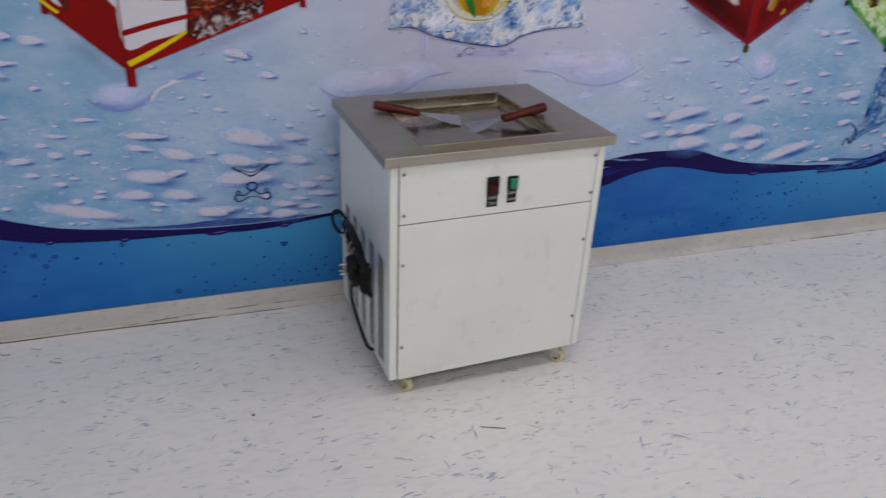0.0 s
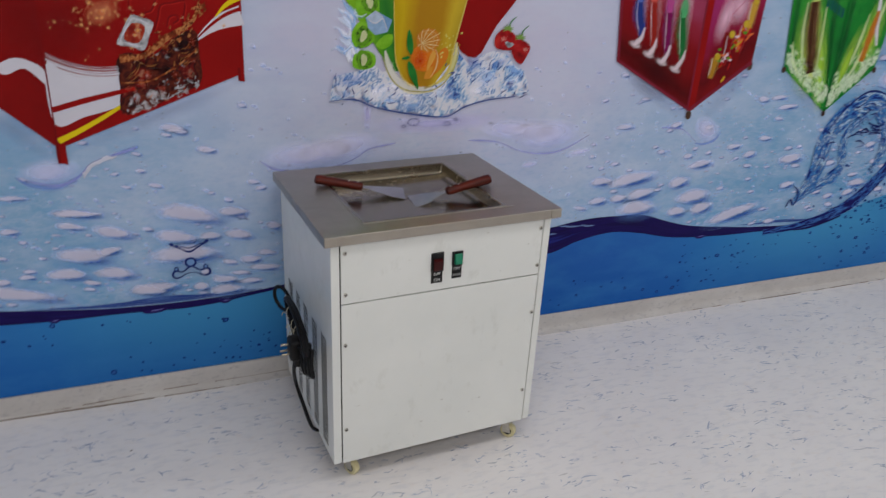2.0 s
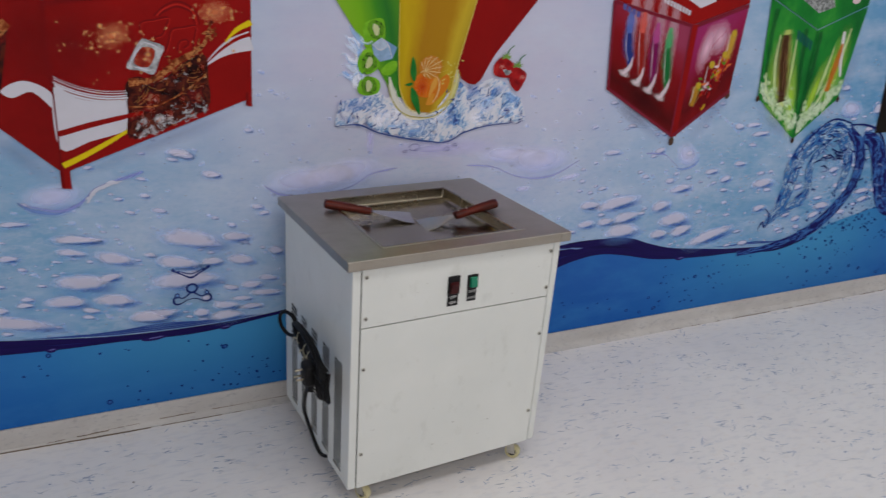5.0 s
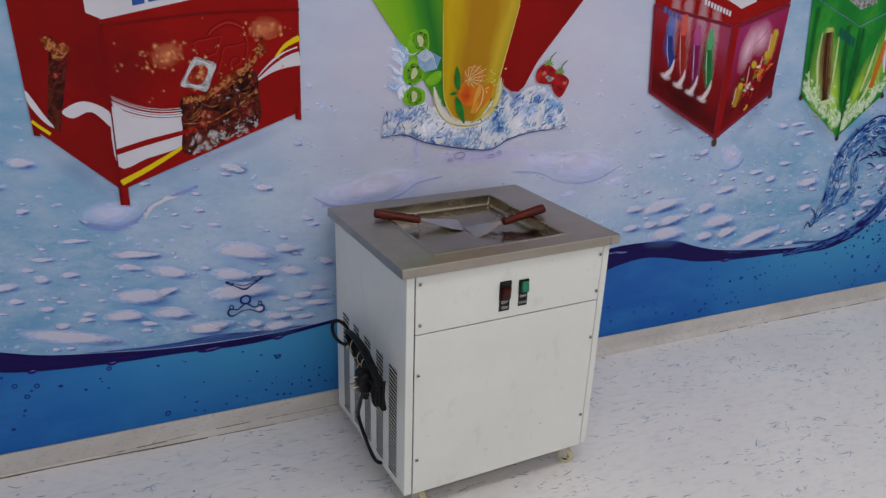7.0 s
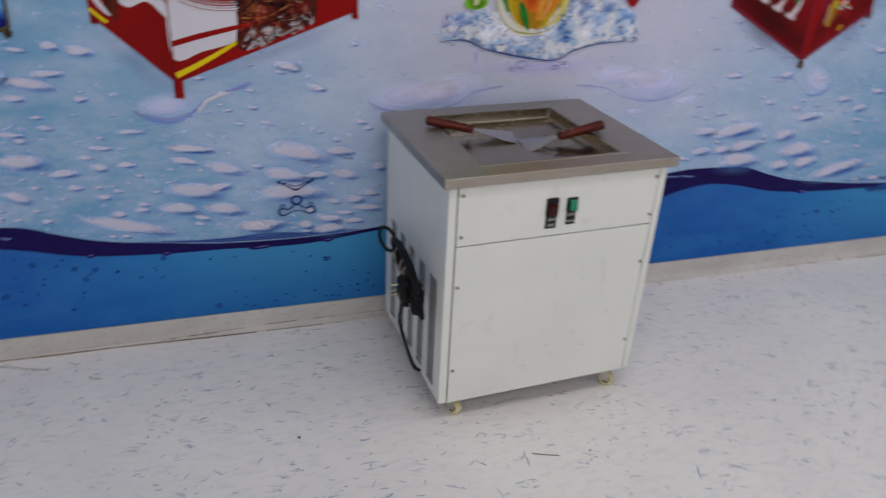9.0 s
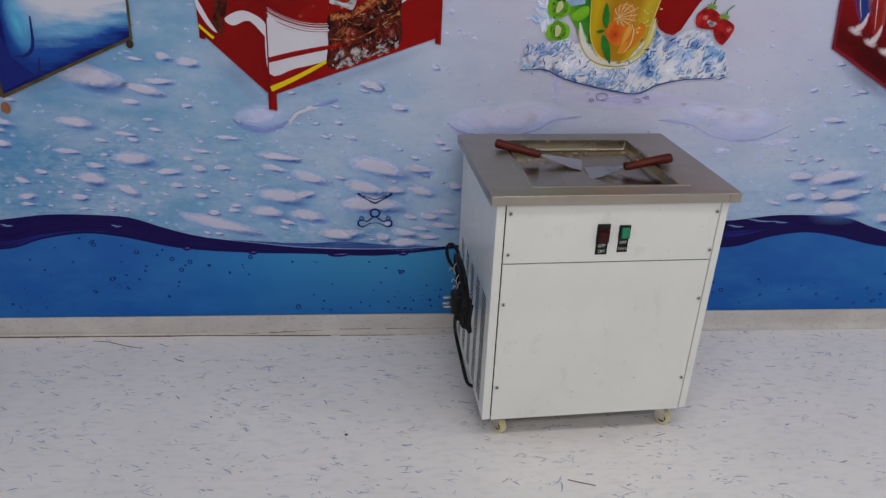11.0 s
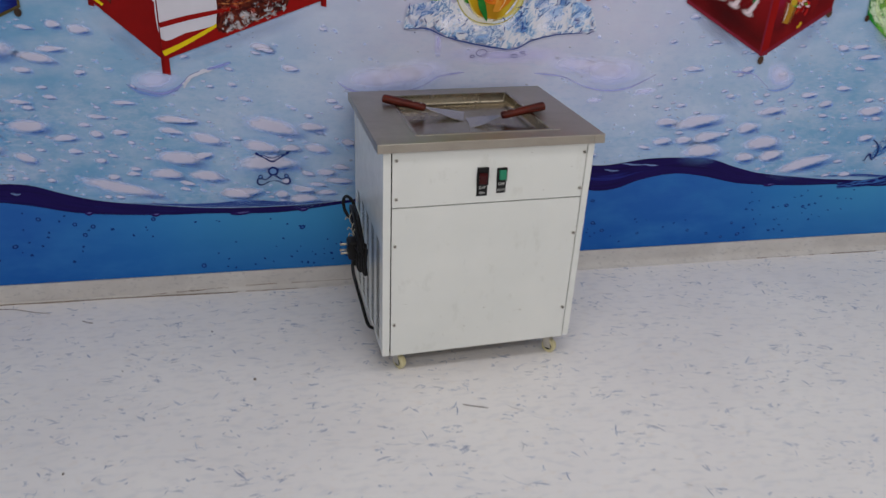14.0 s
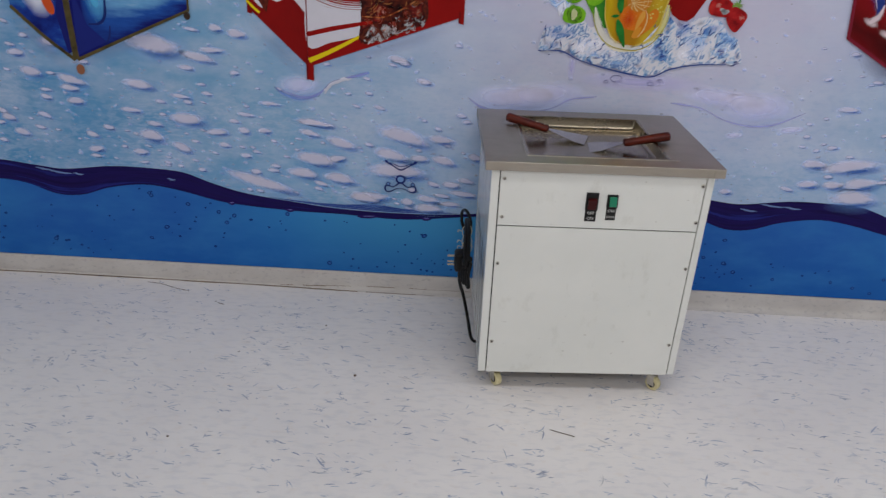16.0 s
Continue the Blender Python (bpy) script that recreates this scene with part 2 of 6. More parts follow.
STEEL = steel_material("brushed_stainless_steel", (0.44, 0.402, 0.348), 0.44)
PAN = steel_material("pan_stainless_steel", (0.33, 0.285, 0.215), 0.22, (60, 60, 60))
BLADE = steel_material("spatula_steel", (0.52, 0.505, 0.485), 0.2, (4, 60, 60))
WHITE = white_sheet()
BLACK = plain("black_plastic", (0.008, 0.008, 0.009), 0.4, vary=0.2, spec=0.25)
RUBBER = plain("black_rubber_cord", (0.007, 0.007, 0.008), 0.5, vary=0.25, scale=60, spec=0.2)
# near-black colour stands in for shade inside the cabinet and in screw slots
DARK = plain("shade_black", (0.006, 0.006, 0.007), 0.9, vary=0.3)
ZINC = plain("zinc_plated_steel", (0.55, 0.53, 0.48), 0.35, 1.0, vary=0.15, scale=80)
CREAM = plain("cream_nylon_wheel", srgb(214, 205, 160), 0.45, vary=0.08, scale=60)
RED_ROCKER = plain("red_rocker_plastic", (0.05, 0.003, 0.004), 0.4, vary=0.1, spec=0.2)
GREEN_ROCKER = plain("green_rocker_plastic", (0.01, 0.22, 0.12), 0.25, vary=0.1)
PRINT = plain("white_print", (0.7, 0.7, 0.7), 0.6, vary=0.05)
BRASS = plain("brass_pin", (0.42, 0.37, 0.28), 0.35, 1.0, vary=0.1)
TIE = plain("wire_tie", srgb(192, 184, 158), 0.4, vary=0.05)

machine = new("ice_roll_machine")
machine.matrix_world = pose(0.6367, -0.5235, 0, 0, 0, 2.46)
tagged(machine, "white ice-roll machine on casters with a stainless top", "ice cream machine")
TW, TD, TZ = 0.5586, 0.482, 0.6455     # top: width, depth, height
CL, CR, CF, CB = 0.017, 0.540, 0.013, 0.476   # cabinet sides, front, back
ZB = 0.059


def side_panel():
    """The louvred side: five columns of punched slots."""
    bm, t = bmesh.new(), 0.0005
    cols = [(0.062, 0.111), (0.146, 0.191), (0.228, 0.272), (0.306, 0.348), (0.381, 0.428)]
    z0, z1, pitch, slot = 0.066, 0.372, 0.0113, 0.0081
    box(CL, CL + t, CF, CB, z1, 0.624, bm=bm)
    box(CL, CL + t, CF, CB, ZB, z0, bm=bm)
    edges = [CF] + [v for c in cols for v in c] + [CB]
    for a, b in zip(edges[::2], edges[1::2]):
        box(CL, CL + t, a, b, z0, z1, bm=bm)
    rows = int((z1 - z0) / pitch)
    for a, b in cols:
        for k in range(rows + 1):
            lo = z0 + k * pitch + (slot if k else 0)
            hi = min(z0 + (k + 1) * pitch, z1)
            if hi > lo:
                own = box(CL, CL + t, a, b, lo - (slot if k == 0 else 0), hi)
                for v in own.verts:
                    # the slots slant a little towards the front
                    v.co.z += 0.10 * (v.co.y - (a + b) / 2) * (0 < k < rows)
                merged(bm, own)
    return part("side_panel", bm, WHITE, machine, "white louvred side panel with punched slots")


side_panel()
part("side_panel", box(CR - 0.0012, CR, CF, CB, ZB, 0.624, 0.0004), WHITE, machine, "plain white side panel")
part("back_panel", box(CL, CR, CB - 0.0012, CB + 0.0004, ZB, 0.624), WHITE, machine)
part("bottom_plate", box(CL + 0.002, CR - 0.002, CF + 0.004, CB - 0.003, ZB + 0.001, ZB + 0.004), ZINC, machine)
# added plain box, coloured near-black so slots and panel gaps look unlit
part("inner_shade_box", box(CL + 0.012, CR - 0.01, CF + 0.008, CB - 0.008, ZB + 0.008, 0.6), DARK, machine, "near-black box that stands in for the shade inside the cabinet")
part("corner_post", box(CL - 0.001, CL + 0.0185, CF - 0.001, CF + 0.02, ZB - 0.001, 0.6235, 0.0022), WHITE, machine)
part("corner_post", box(CR - 0.0165, CR + 0.001, CF - 0.001, CF + 0.02, ZB - 0.001, 0.6235, 0.0022), WHITE, machine)
part("upper_front_panel", box(0.0380, 0.5209, CF - 0.0016, CF + 0.004, 0.4810, 0.6215, 0.0006), WHITE, machine)
part("lower_front_panel", box(0.0380, 0.5209, CF - 0.0016, CF + 0.004, 0.0575, 0.4780, 0.0006), WHITE, machine)

for ob in machine.children:
    # the sheet-metal body narrows a little towards the floor
    for v in ob.data.vertices:
        if v.co.x > 0.4 and v.co.z < 0.62:
            v.co.x -= 0.017 * (0.62 - v.co.z)
        if v.co.z < 0.07:
            v.co.z += 0.008 * v.co.x / 0.54


def screw(u, z):
    m = Matrix.Translation((u, CF - 0.003, z)) @ pose(0, 0, 0, 90, 0, 0)
    bm = cyl(0.0046, 0.003, m, 18, bevel=0.0011)
    ob = part("screw", bm, ZINC, machine, "zinc cross-head screw", True)
    cut = bmesh.new()
    for a in (20, 110):
        own = box(-0.0032, 0.0032, -0.0005, 0.0003, -0.0006, 0.0006)
        bmesh.ops.transform(own, matrix=Matrix.Translation((u, CF - 0.0045, z)) @ pose(0, 0, 0, 0, a, 0), verts=own.verts)
        merged(cut, own)
    part("cross_slot", cut, DARK, ob)


for u, z in ((0.047, 0.601), (0.0475, 0.503), (0.5142, 0.599), (0.5132, 0.5046), (0.046, 0.378), (0.510, 0.380), (0.0465, 0.1525), (0.505, 0.1586)):
    screw(u, z)


def worktop():
    """Folded stainless top with a square opening and a hemmed front lip."""
    bm = bmesh.new()
    hu0, hu1, hv0, hv1 = 0.103, 0.441, 0.056, 0.417
    us, vs = (0, hu0, hu1, TW), (0, hv0, hv1, TD)
    g = [[bm.verts.new((u, v, TZ)) for v in vs] for u in us]
    for i in range(3):
        for j in range(3):
            if (i, j) != (1, 1):
                bm.faces.new((g[i][j], g[i + 1][j], g[i + 1][j + 1], g[i][j + 1]))
    outer = [e for e in bm.edges if len(e.link_faces) == 1 and all(v.co.x in (0, TW) or v.co.y in (0, TD) for v in e.verts) and not all(hu0 <= v.co.x <= hu1 and hv0 <= v.co.y <= hv1 for v in e.verts)]
    r = bmesh.ops.extrude_edge_only(bm, edges=outer)
    low = [v for v in r["geom"] if isinstance(v, bmesh.types.BMVert)]
    for v in low:
        v.co.z -= 0.0225
    r = bmesh.ops.extrude_edge_only(bm, edges=[e for e in r["geom"] if isinstance(e, bmesh.types.BMEdge) and all(abs(v.co.z - TZ + 0.0225) < 1e-6 for v in e.verts)])
    for v in r["geom"]:
        if isinstance(v, bmesh.types.BMVert):
            v.co.x += 0.019 if v.co.x < TW / 2 else -0.019
            v.co.y += 0.014 if v.co.y < TD / 2 else -0.012
    bmesh.ops.recalc_face_normals(bm, faces=bm.faces)
    sharp = [e for e in bm.edges if len(e.link_faces) == 2 and e.calc_face_angle() > 0.8]
    bmesh.ops.bevel(bm, geom=sharp, offset=0.0018, segments=3, affect="EDGES", profile=0.5)
    top = part("worktop", bm, STEEL, machine, "brushed stainless steel top with a folded edge", True)
    # folded corner seams of the front lip
    for u in (0.0006, TW - 0.0266):
        part("corner_fold", box(u, u + 0.026, -0.0012, 0.004, TZ - 0.022, TZ - 0.002, 0.0006), STEEL, top)


worktop()


def pan():
    bm = bmesh.new()

    def ring(inset, z, r):
        u0, u1, v0, v1 = 0.101 + inset, 0.443 - inset, 0.054 + inset, 0.419 - inset
        pts = []
        for cx, cy, a0 in ((u1 - r, v1 - r, 0), (u0 + r, v1 - r, 90), (u0 + r, v0 + r, 180), (u1 - r, v0 + r, 270)):
            for k in range(5):
                a = radians(a0 + k * 22.5)
                pts.append(bm.verts.new((cx + r * math.cos(a), cy + r * math.sin(a), z)))
        return pts

    rings = [ring(0, TZ + 0.0004, 0.003), ring(0.0006, TZ + 0.0022, 0.003), ring(0.0055, TZ + 0.0024, 0.004), ring(0.0072, TZ + 0.001, 0.005),
             ring(0.009, TZ - 0.019, 0.006), ring(0.0105, TZ - 0.0225, 0.007), ring(0.0135, TZ - 0.0252, 0.009), ring(0.0175, TZ - 0.026, 0.011)]
    for a, b in zip(rings, rings[1:]):
        for k in range(len(a)):
            bm.faces.new((a[k], a[(k + 1) % len(a)], b[(k + 1) % len(b)], b[k]))
    bm.faces.new(rings[-1])
    bmesh.ops.recalc_face_normals(bm, faces=bm.faces)
    for f in bm.faces:
        if abs(f.normal.z) > 0.99 and f.normal.z < 0:
            f.normal_flip()
    ob = part("freezing_pan", bm, PAN, machine, "square recessed stainless freezing pan", True)
    lip = box(0.0985, 0.4615, 0.0505, 0.0545, TZ + 0.0002, TZ + 0.0016, 0.0005)
    box(0.0985, 0.1022, 0.0505, 0.40, TZ + 0.0002, TZ + 0.0015, 0.0005, bm=lip)
    part("rim_seam", lip, ZINC, ob, "bright seam along the pan's rim")


pan()


def text_mesh(words, size, m, material, parent):
    cu = bpy.data.curves.new("lettering", "FONT")
    cu.body, cu.size, cu.align_x, cu.align_y = words, size, "CENTER", "CENTER"
    cu.extrude = 0.0001
    cu.materials.append(material)
    ob = new("lettering", cu)
    ob.parent = parent
    ob.matrix_basis = m
    return ob


def rocker_switch(u0, u1, z0, zs, z1, rocker, tilt, words, label):
    """A rocker in a black frame above its printed plate."""
    y = CF - 0.0016
    sw = part("rocker_switch", box(u0, u1, y - 0.004, y + 0.006, zs, z1, 0.0012), BLACK, machine, label)
    own = box((u0 - u1) / 2 + 0.0048, (u1 - u0) / 2 - 0.004, -0.0085, 0.004, -(z1 - zs) / 2 + 0.0045, (z1 - zs) / 2 - (0.014 if words else 0.0045), 0.0016)
    bmesh.ops.transform(own, matrix=Matrix.Translation(((u0 + u1) / 2, y - 0.003, (zs + z1) / 2)) @ pose(0, 0, 0, tilt, 0, 0), verts=own.verts)
    part("rocker", own, rocker, sw)
    plate = part("switch_plate", box(u0 + 0.001, u1 - 0.0015, y - 0.0012, y + 0.001, z0, zs, 0.0004), BLACK, machine, "black printed plate under a switch")
    uc = (u0 + u1) / 2
    zt = zs - (zs - z0) * 0.27
    text_mesh("OFF", 0.0098, pose(uc, y - 0.0014, zt, 90, 0, 0), PRINT, plate)
    if words:
        text_mesh(words, 0.0098, pose(uc, y - 0.0014, z0 + (zs - z0) * 0.26, 90, 0, 0), PRINT, plate)
    else:
        bars = bmesh.new()
        for k in range(4):
            box(uc - 0.0105 + k * 0.0055, uc - 0.0065 + k * 0.0055, y - 0.0015, y - 0.0011, z0 + 0.0055, z0 + 0.0115, bm=bars)
        part("print_bar", bars, plain("faded_print", (0.25, 0.25, 0.25), 0.6), plate)


rocker_switch(0.2435, 0.273, 0.499, 0.528, 0.573, RED_ROCKER, 13, "ON", "black rocker switch with a dark red rocker")
rocker_switch(0.2935, 0.3195, 0.504, 0.536, 0.5695, GREEN_ROCKER, -9, "", "black rocker switch with a green rocker")


def caster(u, v, turn, size):
    base = new("caster")
    base.parent = machine
    base.matrix_basis = pose(u, v, 0, 0, 0, turn)
    base["label"] = "small caster with a cream nylon wheel"
    base.scale = (size,) * 3
    R = 0.0205
    wheel = cyl(R, 0.017, Matrix.Translation((0.008, 0, R)) @ pose(0, 0, 0, 90, 0, 0), 28, bevel=0.003)
    part("wheel", wheel, CREAM, base, "cream nylon wheel", True)
    hub = cyl(0.005, 0.0225, Matrix.Translation((0.008, 0, R)) @ pose(0, 0, 0, 90, 0, 0), 14, bevel=0.001)
    part("axle", hub, ZINC, base, "", True)
    cap = cyl(0.0115, 0.0186, Matrix.Translation((0.008, 0, R)) @ pose(0, 0, 0, 90, 0, 0), 20, bevel=0.001)
    part("hub_cap", cap, BLACK, base, "dark hub of the wheel", True)
    fork = bmesh.new()
    for s in (-1, 1):
        own = box(-0.010, 0.012, -0.0008, 0.0008, 0.016, 0.05, 0.0005)
        for vert in own.verts:
            if vert.co.z < 0.03:
                vert.co.x += 0.006
        bmesh.ops.translate(own, verts=own.verts, vec=(0, s * 0.0105, 0))
        merged(fork, own)
    box(-0.012, 0.012, -0.0113, 0.0113, 0.0485, 0.0505, 0.0006, bm=fork)
    cyl(0.009, 0.004, Matrix.Translation((0, 0, 0.0524)), 18, bm=fork)
    part("fork", fork, ZINC, base)
    part("mounting_plate", box(-0.02, 0.02, -0.018, 0.018, 0.0542, 0.0566, 0.0006), ZINC, base)


for u, v, turn, size in ((0.064, 0.047, -62, 0.97), (0.486, 0.045, -48, 0.97), (0.064, 0.42, 20, 0.69), (0.49, 0.42, 35, 0.69)):
    caster(u, v, turn, size)


def cord_bundle():
    a, b = Vector((-0.010, 0.296, 0.366)), Vector((-0.018, 0.058, 0.342))
    along = (b - a).normalized()
    across = Vector((1, 0, 0)).cross(along).normalized()
    pts, turns, per = [], 8, 12
    for i in range(turns * per + 1):
        k, t = i / per, i / per * math.tau
        wave = noise.noise((k * 0.9, 0.3, 7))
        half, wide = (b - a).length / 2 * (0.95 + 0.12 * wave), 0.024 + 0.010 * noise.noise((k * 1.1, 5, 1))
        p = (a + b) / 2 + along * (half * math.cos(t) + 0.01 * wave) + across * wide * math.sin(t) * (1 - 0.35 * math.cos(t) ** 2)
        pts.append(p + Vector((-0.004 - 0.0055 * abs((k % 4) - 2), 0, 0)))
    ring = [Vector((-0.020 - 0.012 * math.cos(t), 0.338 + 0.034 * math.cos(t), 0.342 + 0.030 * math.sin(t))) for t in (math.pi - i / 10 * math.tau for i in range(11))]
    tail = [(-0.040, 0.128, 0.335), (-0.041, 0.124, 0.30), (-0.037, 0.160, 0.240), (-0.022, 0.212, 0.17), (-0.008, 0.205, 0.11), (0.004, 0.168, 0.062), (0.022, 0.15, 0.0565)]
    cord = tube([*ring, *pts, *[Vector(p) for p in tail]], 0.0046, 8)
    part("power_cord", cord, RUBBER, machine, "coiled black power cord tied in a bundle", True)
    plug_bm = box(-0.056, -0.026, 0.100, 0.144, 0.300, 0.352, 0.008, 3)
    cyl(0.0085, 0.03, Matrix.Translation((-0.034, 0.124, 0.291)) @ pose(0, 0, 0, 0, 12, 0), 14, 0.006, 0.001, plug_bm)
    plug = part("plug", plug_bm, RUBBER, machine, "black three-pin plug hanging at the side", True)
    for v, z, r in ((0.122, 0.3385, 0.0028), (0.114, 0.3175, 0.0025), (0.131, 0.3175, 0.0025)):
        part("pin", cyl(r, 0.02, Matrix.Translation((-0.064, v, z)) @ pose(0, 0, 0, 0, 90, 0), 12, bevel=0.0008), BRASS, plug, "", True)
    loops = []
    for k in range(5):
        v = 0.048 + 0.008 * k
        u = -0.016 - 0.005 * (k % 3)
        loops += [(u, v + 0.012, 0.352), (u - 0.006, v + 0.002, 0.318), (u - 0.004, v - 0.002 + 0.003 * k, 0.288 + 0.004 * (k % 2)), (u - 0.010, v + 0.010, 0.300), (u - 0.008, v + 0.016, 0.335)]
    part("cord_loop", tube(loops, 0.0046, 8), RUBBER, machine, "slack black cord hanging in loops", True)
    for s in (0.28, 0.5, 0.62):
        c = a.lerp(b, s) + Vector((-0.009, 0, 0))
        loop = [c + across * 0.02 * math.cos(t) + Vector((0.013, 0, 0)) * math.sin(t) for t in (i / 10 * math.tau for i in range(11))]
        bm = tube(loop, 0.0011, 6)
        tube([c + Vector((-0.015, 0, 0)), c + Vector((-0.022, -0.004, 0.006)), c + Vector((-0.026, -0.012, 0.003))], 0.0011, 6, bm)
        part("cable_tie", bm, TIE, machine, "pale twisted wire tie", True)


cord_bundle()


def settle():
    """The rear wheels are smaller: the body drops a little towards the wall."""
    for ob in machine.children_recursive:
        if ob.type == "MESH" and not ob.name.startswith(("wheel", "axle", "hub_cap", "fork", "mounting_plate", "power_cord", "plug", "pin", "cord_loop", "cable_tie")):
            for v in ob.data.vertices:
                v.co.z -= 0.0379 * v.co.y


settle()


# ---------------- spatulas ----------------
def wood_material():
    n = Nodes("red_brown_varnished_wood")
    grain = n.noise(n.coords(scale=(12, 160, 160)), 1.0, 5, 0.65)
    fine = n.noise(n.coords(scale=(30, 600, 600)), 1.0, 2)
    col = n.ramp(grain, ((0.3, srgb(30, 9, 7)), (0.5, srgb(84, 24, 15)), (0.7, srgb(120, 40, 24))))
    return n.set(n.mix(n.ramp(fine, ((0.5, (0, 0, 0)), (0.8, (0.4, 0.4, 0.4)))), col, srgb(26, 9, 7)), 0.42, spec=0.25, bump=grain, strength=0.1, distance=0.0004)


WOOD = wood_material()


def spatula(tail, tip, handle_len, roll, label):
    """Handle from the tail, then a blade that widens to its square tip; points in the machine's own frame."""
    m0 = machine.matrix_world
    p, q = m0 @ Vector(tail), m0 @ Vector(tip)
    d = (q - p).normalized()
    side = Vector((0, 0, 1)).cross(d).normalized()
    up = d.cross(side)
    turn = Matrix((d, side, up)).transposed().to_4x4()
    root = new("spatula")
    root.matrix_world = Matrix.Translation(p) @ turn @ pose(0, 0, 0, roll, 0, 0)
    tagged(root, label, "spatula", "pair of spatulas on the pan")
    ln = (q - p).length
    bm, rings = bmesh.new(), []
    for s, w, h in ((0, 0.006, 0.006), (0.003, 0.0135, 0.0105), (0.012, 0.0152, 0.0116), (0.05, 0.0138, 0.0108), (0.082, 0.0128, 0.0100), (0.104, 0.0142, 0.0104), (0.113, 0.0132, 0.0094), (0.116, 0.008, 0.005)):
        rings.append([bm.verts.new((s / 0.116 * handle_len, w * math.cos(k * math.tau / 16), h * math.sin(k * math.tau / 16))) for k in range(16)])
    for a, b in zip(rings, rings[1:]):
        for k in range(16):
            bm.faces.new((a[k], a[(k + 1) % 16], b[(k + 1) % 16], b[k]))
    bm.faces.new(rings[0][::-1])
    bm.faces.new(rings[-1])
    bmesh.ops.recalc_face_normals(bm, faces=bm.faces)
    handle = part("handle", bm, WOOD, root, "varnished red-brown wooden handle", True)
    for s in (0.7, 0.88):
        part("rivet", cyl(0.0026, 0.0215, Matrix.Translation((s * handle_len, 0, 0)), 12, bevel=0.0006), ZINC, handle, "", True)
    bm, rows = bmesh.new(), []
    for s, w, z in ((handle_len - 0.02, 0.008, 0), (handle_len + 0.006, 0.009, 0), (handle_len + 0.02, 0.015, -0.0005), (ln - 0.03, 0.034, -0.001), (ln - 0.002, 0.0385, 0), (ln, 0.0385, 0)):
        rows.append([bm.verts.new((s, v * w, z + zz)) for v, zz in ((-1, -0.0005), (1, -0.0005), (1, 0.0005), (-1, 0.0005))])
    for a, b in zip(rows, rows[1:]):
        for k in range(4):
            bm.faces.new((a[k], a[(k + 1) % 4], b[(k + 1) % 4], b[k]))
    bm.faces.new(rows[0][::-1])
    bm.faces.new(rows[-1])
    bmesh.ops.recalc_face_normals(bm, faces=bm.faces)
    part("blade", bm, BLADE, root, "flat stainless blade", True)
    return root


spatula((0.0716, 0.3411, 0.6502), (0.2795, 0.2790, 0.6115), 0.118, 0, "steel spatula with a red-brown wooden handle resting on the pan rim")
spatula((0.4774, 0.2063, 0.6560), (0.2770, 0.2220, 0.6115), 0.118, 0, "steel spatula with a red-brown wooden handle leaning into the pan")


# ---------------- litter on the floor ----------------
BROWN = plain("brown_litter", srgb(92, 74, 62), 0.8, vary=0.3, scale=90)
twig = part("twig", tube([(0.836, -0.665, 0.0010), (0.862, -0.676, 0.0016), (0.895, -0.687, 0.0010)], 0.0009, 6), BROWN)
tagged(twig, "thin dark brown splinter lying on the floor", "splinter")
for line in (((-0.40, -0.034), (-0.357, -0.040), (-0.31, -0.060), (-0.255, -0.077)), ((-0.156, -0.131), (-0.142, -0.141), (-0.126, -0.147))):
    sliver = part("twig", tube([(x, y, 0.0009) for x, y in line], 0.0008, 6), BROWN)
    tagged(sliver, "thin dark splinter lying beside the skirting", "splinter")


def crumb(x, y, r, seed):
    bm = bmesh.new()
    bmesh.ops.create_icosphere(bm, subdivisions=2, radius=r)
    for v in bm.verts:
        v.co *= 1 + 0.35 * noise.noise(v.co * (1.2 / r) + Vector((seed, 0, 0)))
        v.co.z = max(v.co.z, -0.25 * r) * 0.6
    bmesh.ops.translate(bm, verts=bm.verts, vec=(x, y, 0.15 * r))
    tagged(part("crumb", bm, BROWN, smooth=True), "small grey-brown crumb of dirt on the vinyl floor", "crumb", "crumbs on the floor")


for i, (x, y, r) in enumerate(((0.325, -0.482, 0.004), (-0.085, -0.772, 0.003), (-0.012, -0.398, 0.0022), (0.206, -0.236, 0.0026))):
    crumb(x, y, r, i * 3.7)

# ---------------- the printed mural ----------------
def soft_print(name, color, rim=0.6, alpha=1.0, rough=0.55):
    """Ink with a feathered edge, from the blob's own round coordinates."""
    n = Nodes(name)
    x, y, _ = n.split(n.coords("UV", (2, 2, 1), 0, (-1, -1, 0)))
    r = n.math("SQRT", n.math("ADD", n.math("MULTIPLY", x, x), n.math("MULTIPLY", y, y)))
    a = n.ramp(r, ((rim, (alpha,) * 3), (1, (0, 0, 0))))
    return n.set(color, rough, alpha=a, spec=0.12)


def soft_band(name, color, alpha=1.0):
    """Ink for a ribbon, feathered along both sides."""
    n = Nodes(name)
    off = n.math("ABSOLUTE", n.math("SUBTRACT", n.math("MULTIPLY", n.split(n.coords("UV"))[1], 2.0), 1.0))
    cloud = n.math("MULTIPLY", n.math("SUBTRACT", n.noise(n.coords(), 70, 3), 0.5), 0.6)
    return n.set(color, 0.55, alpha=n.ramp(n.math("ADD", off, cloud), ((0.35, (alpha,) * 3), (0.95, (0, 0, 0)))), spec=0.12)


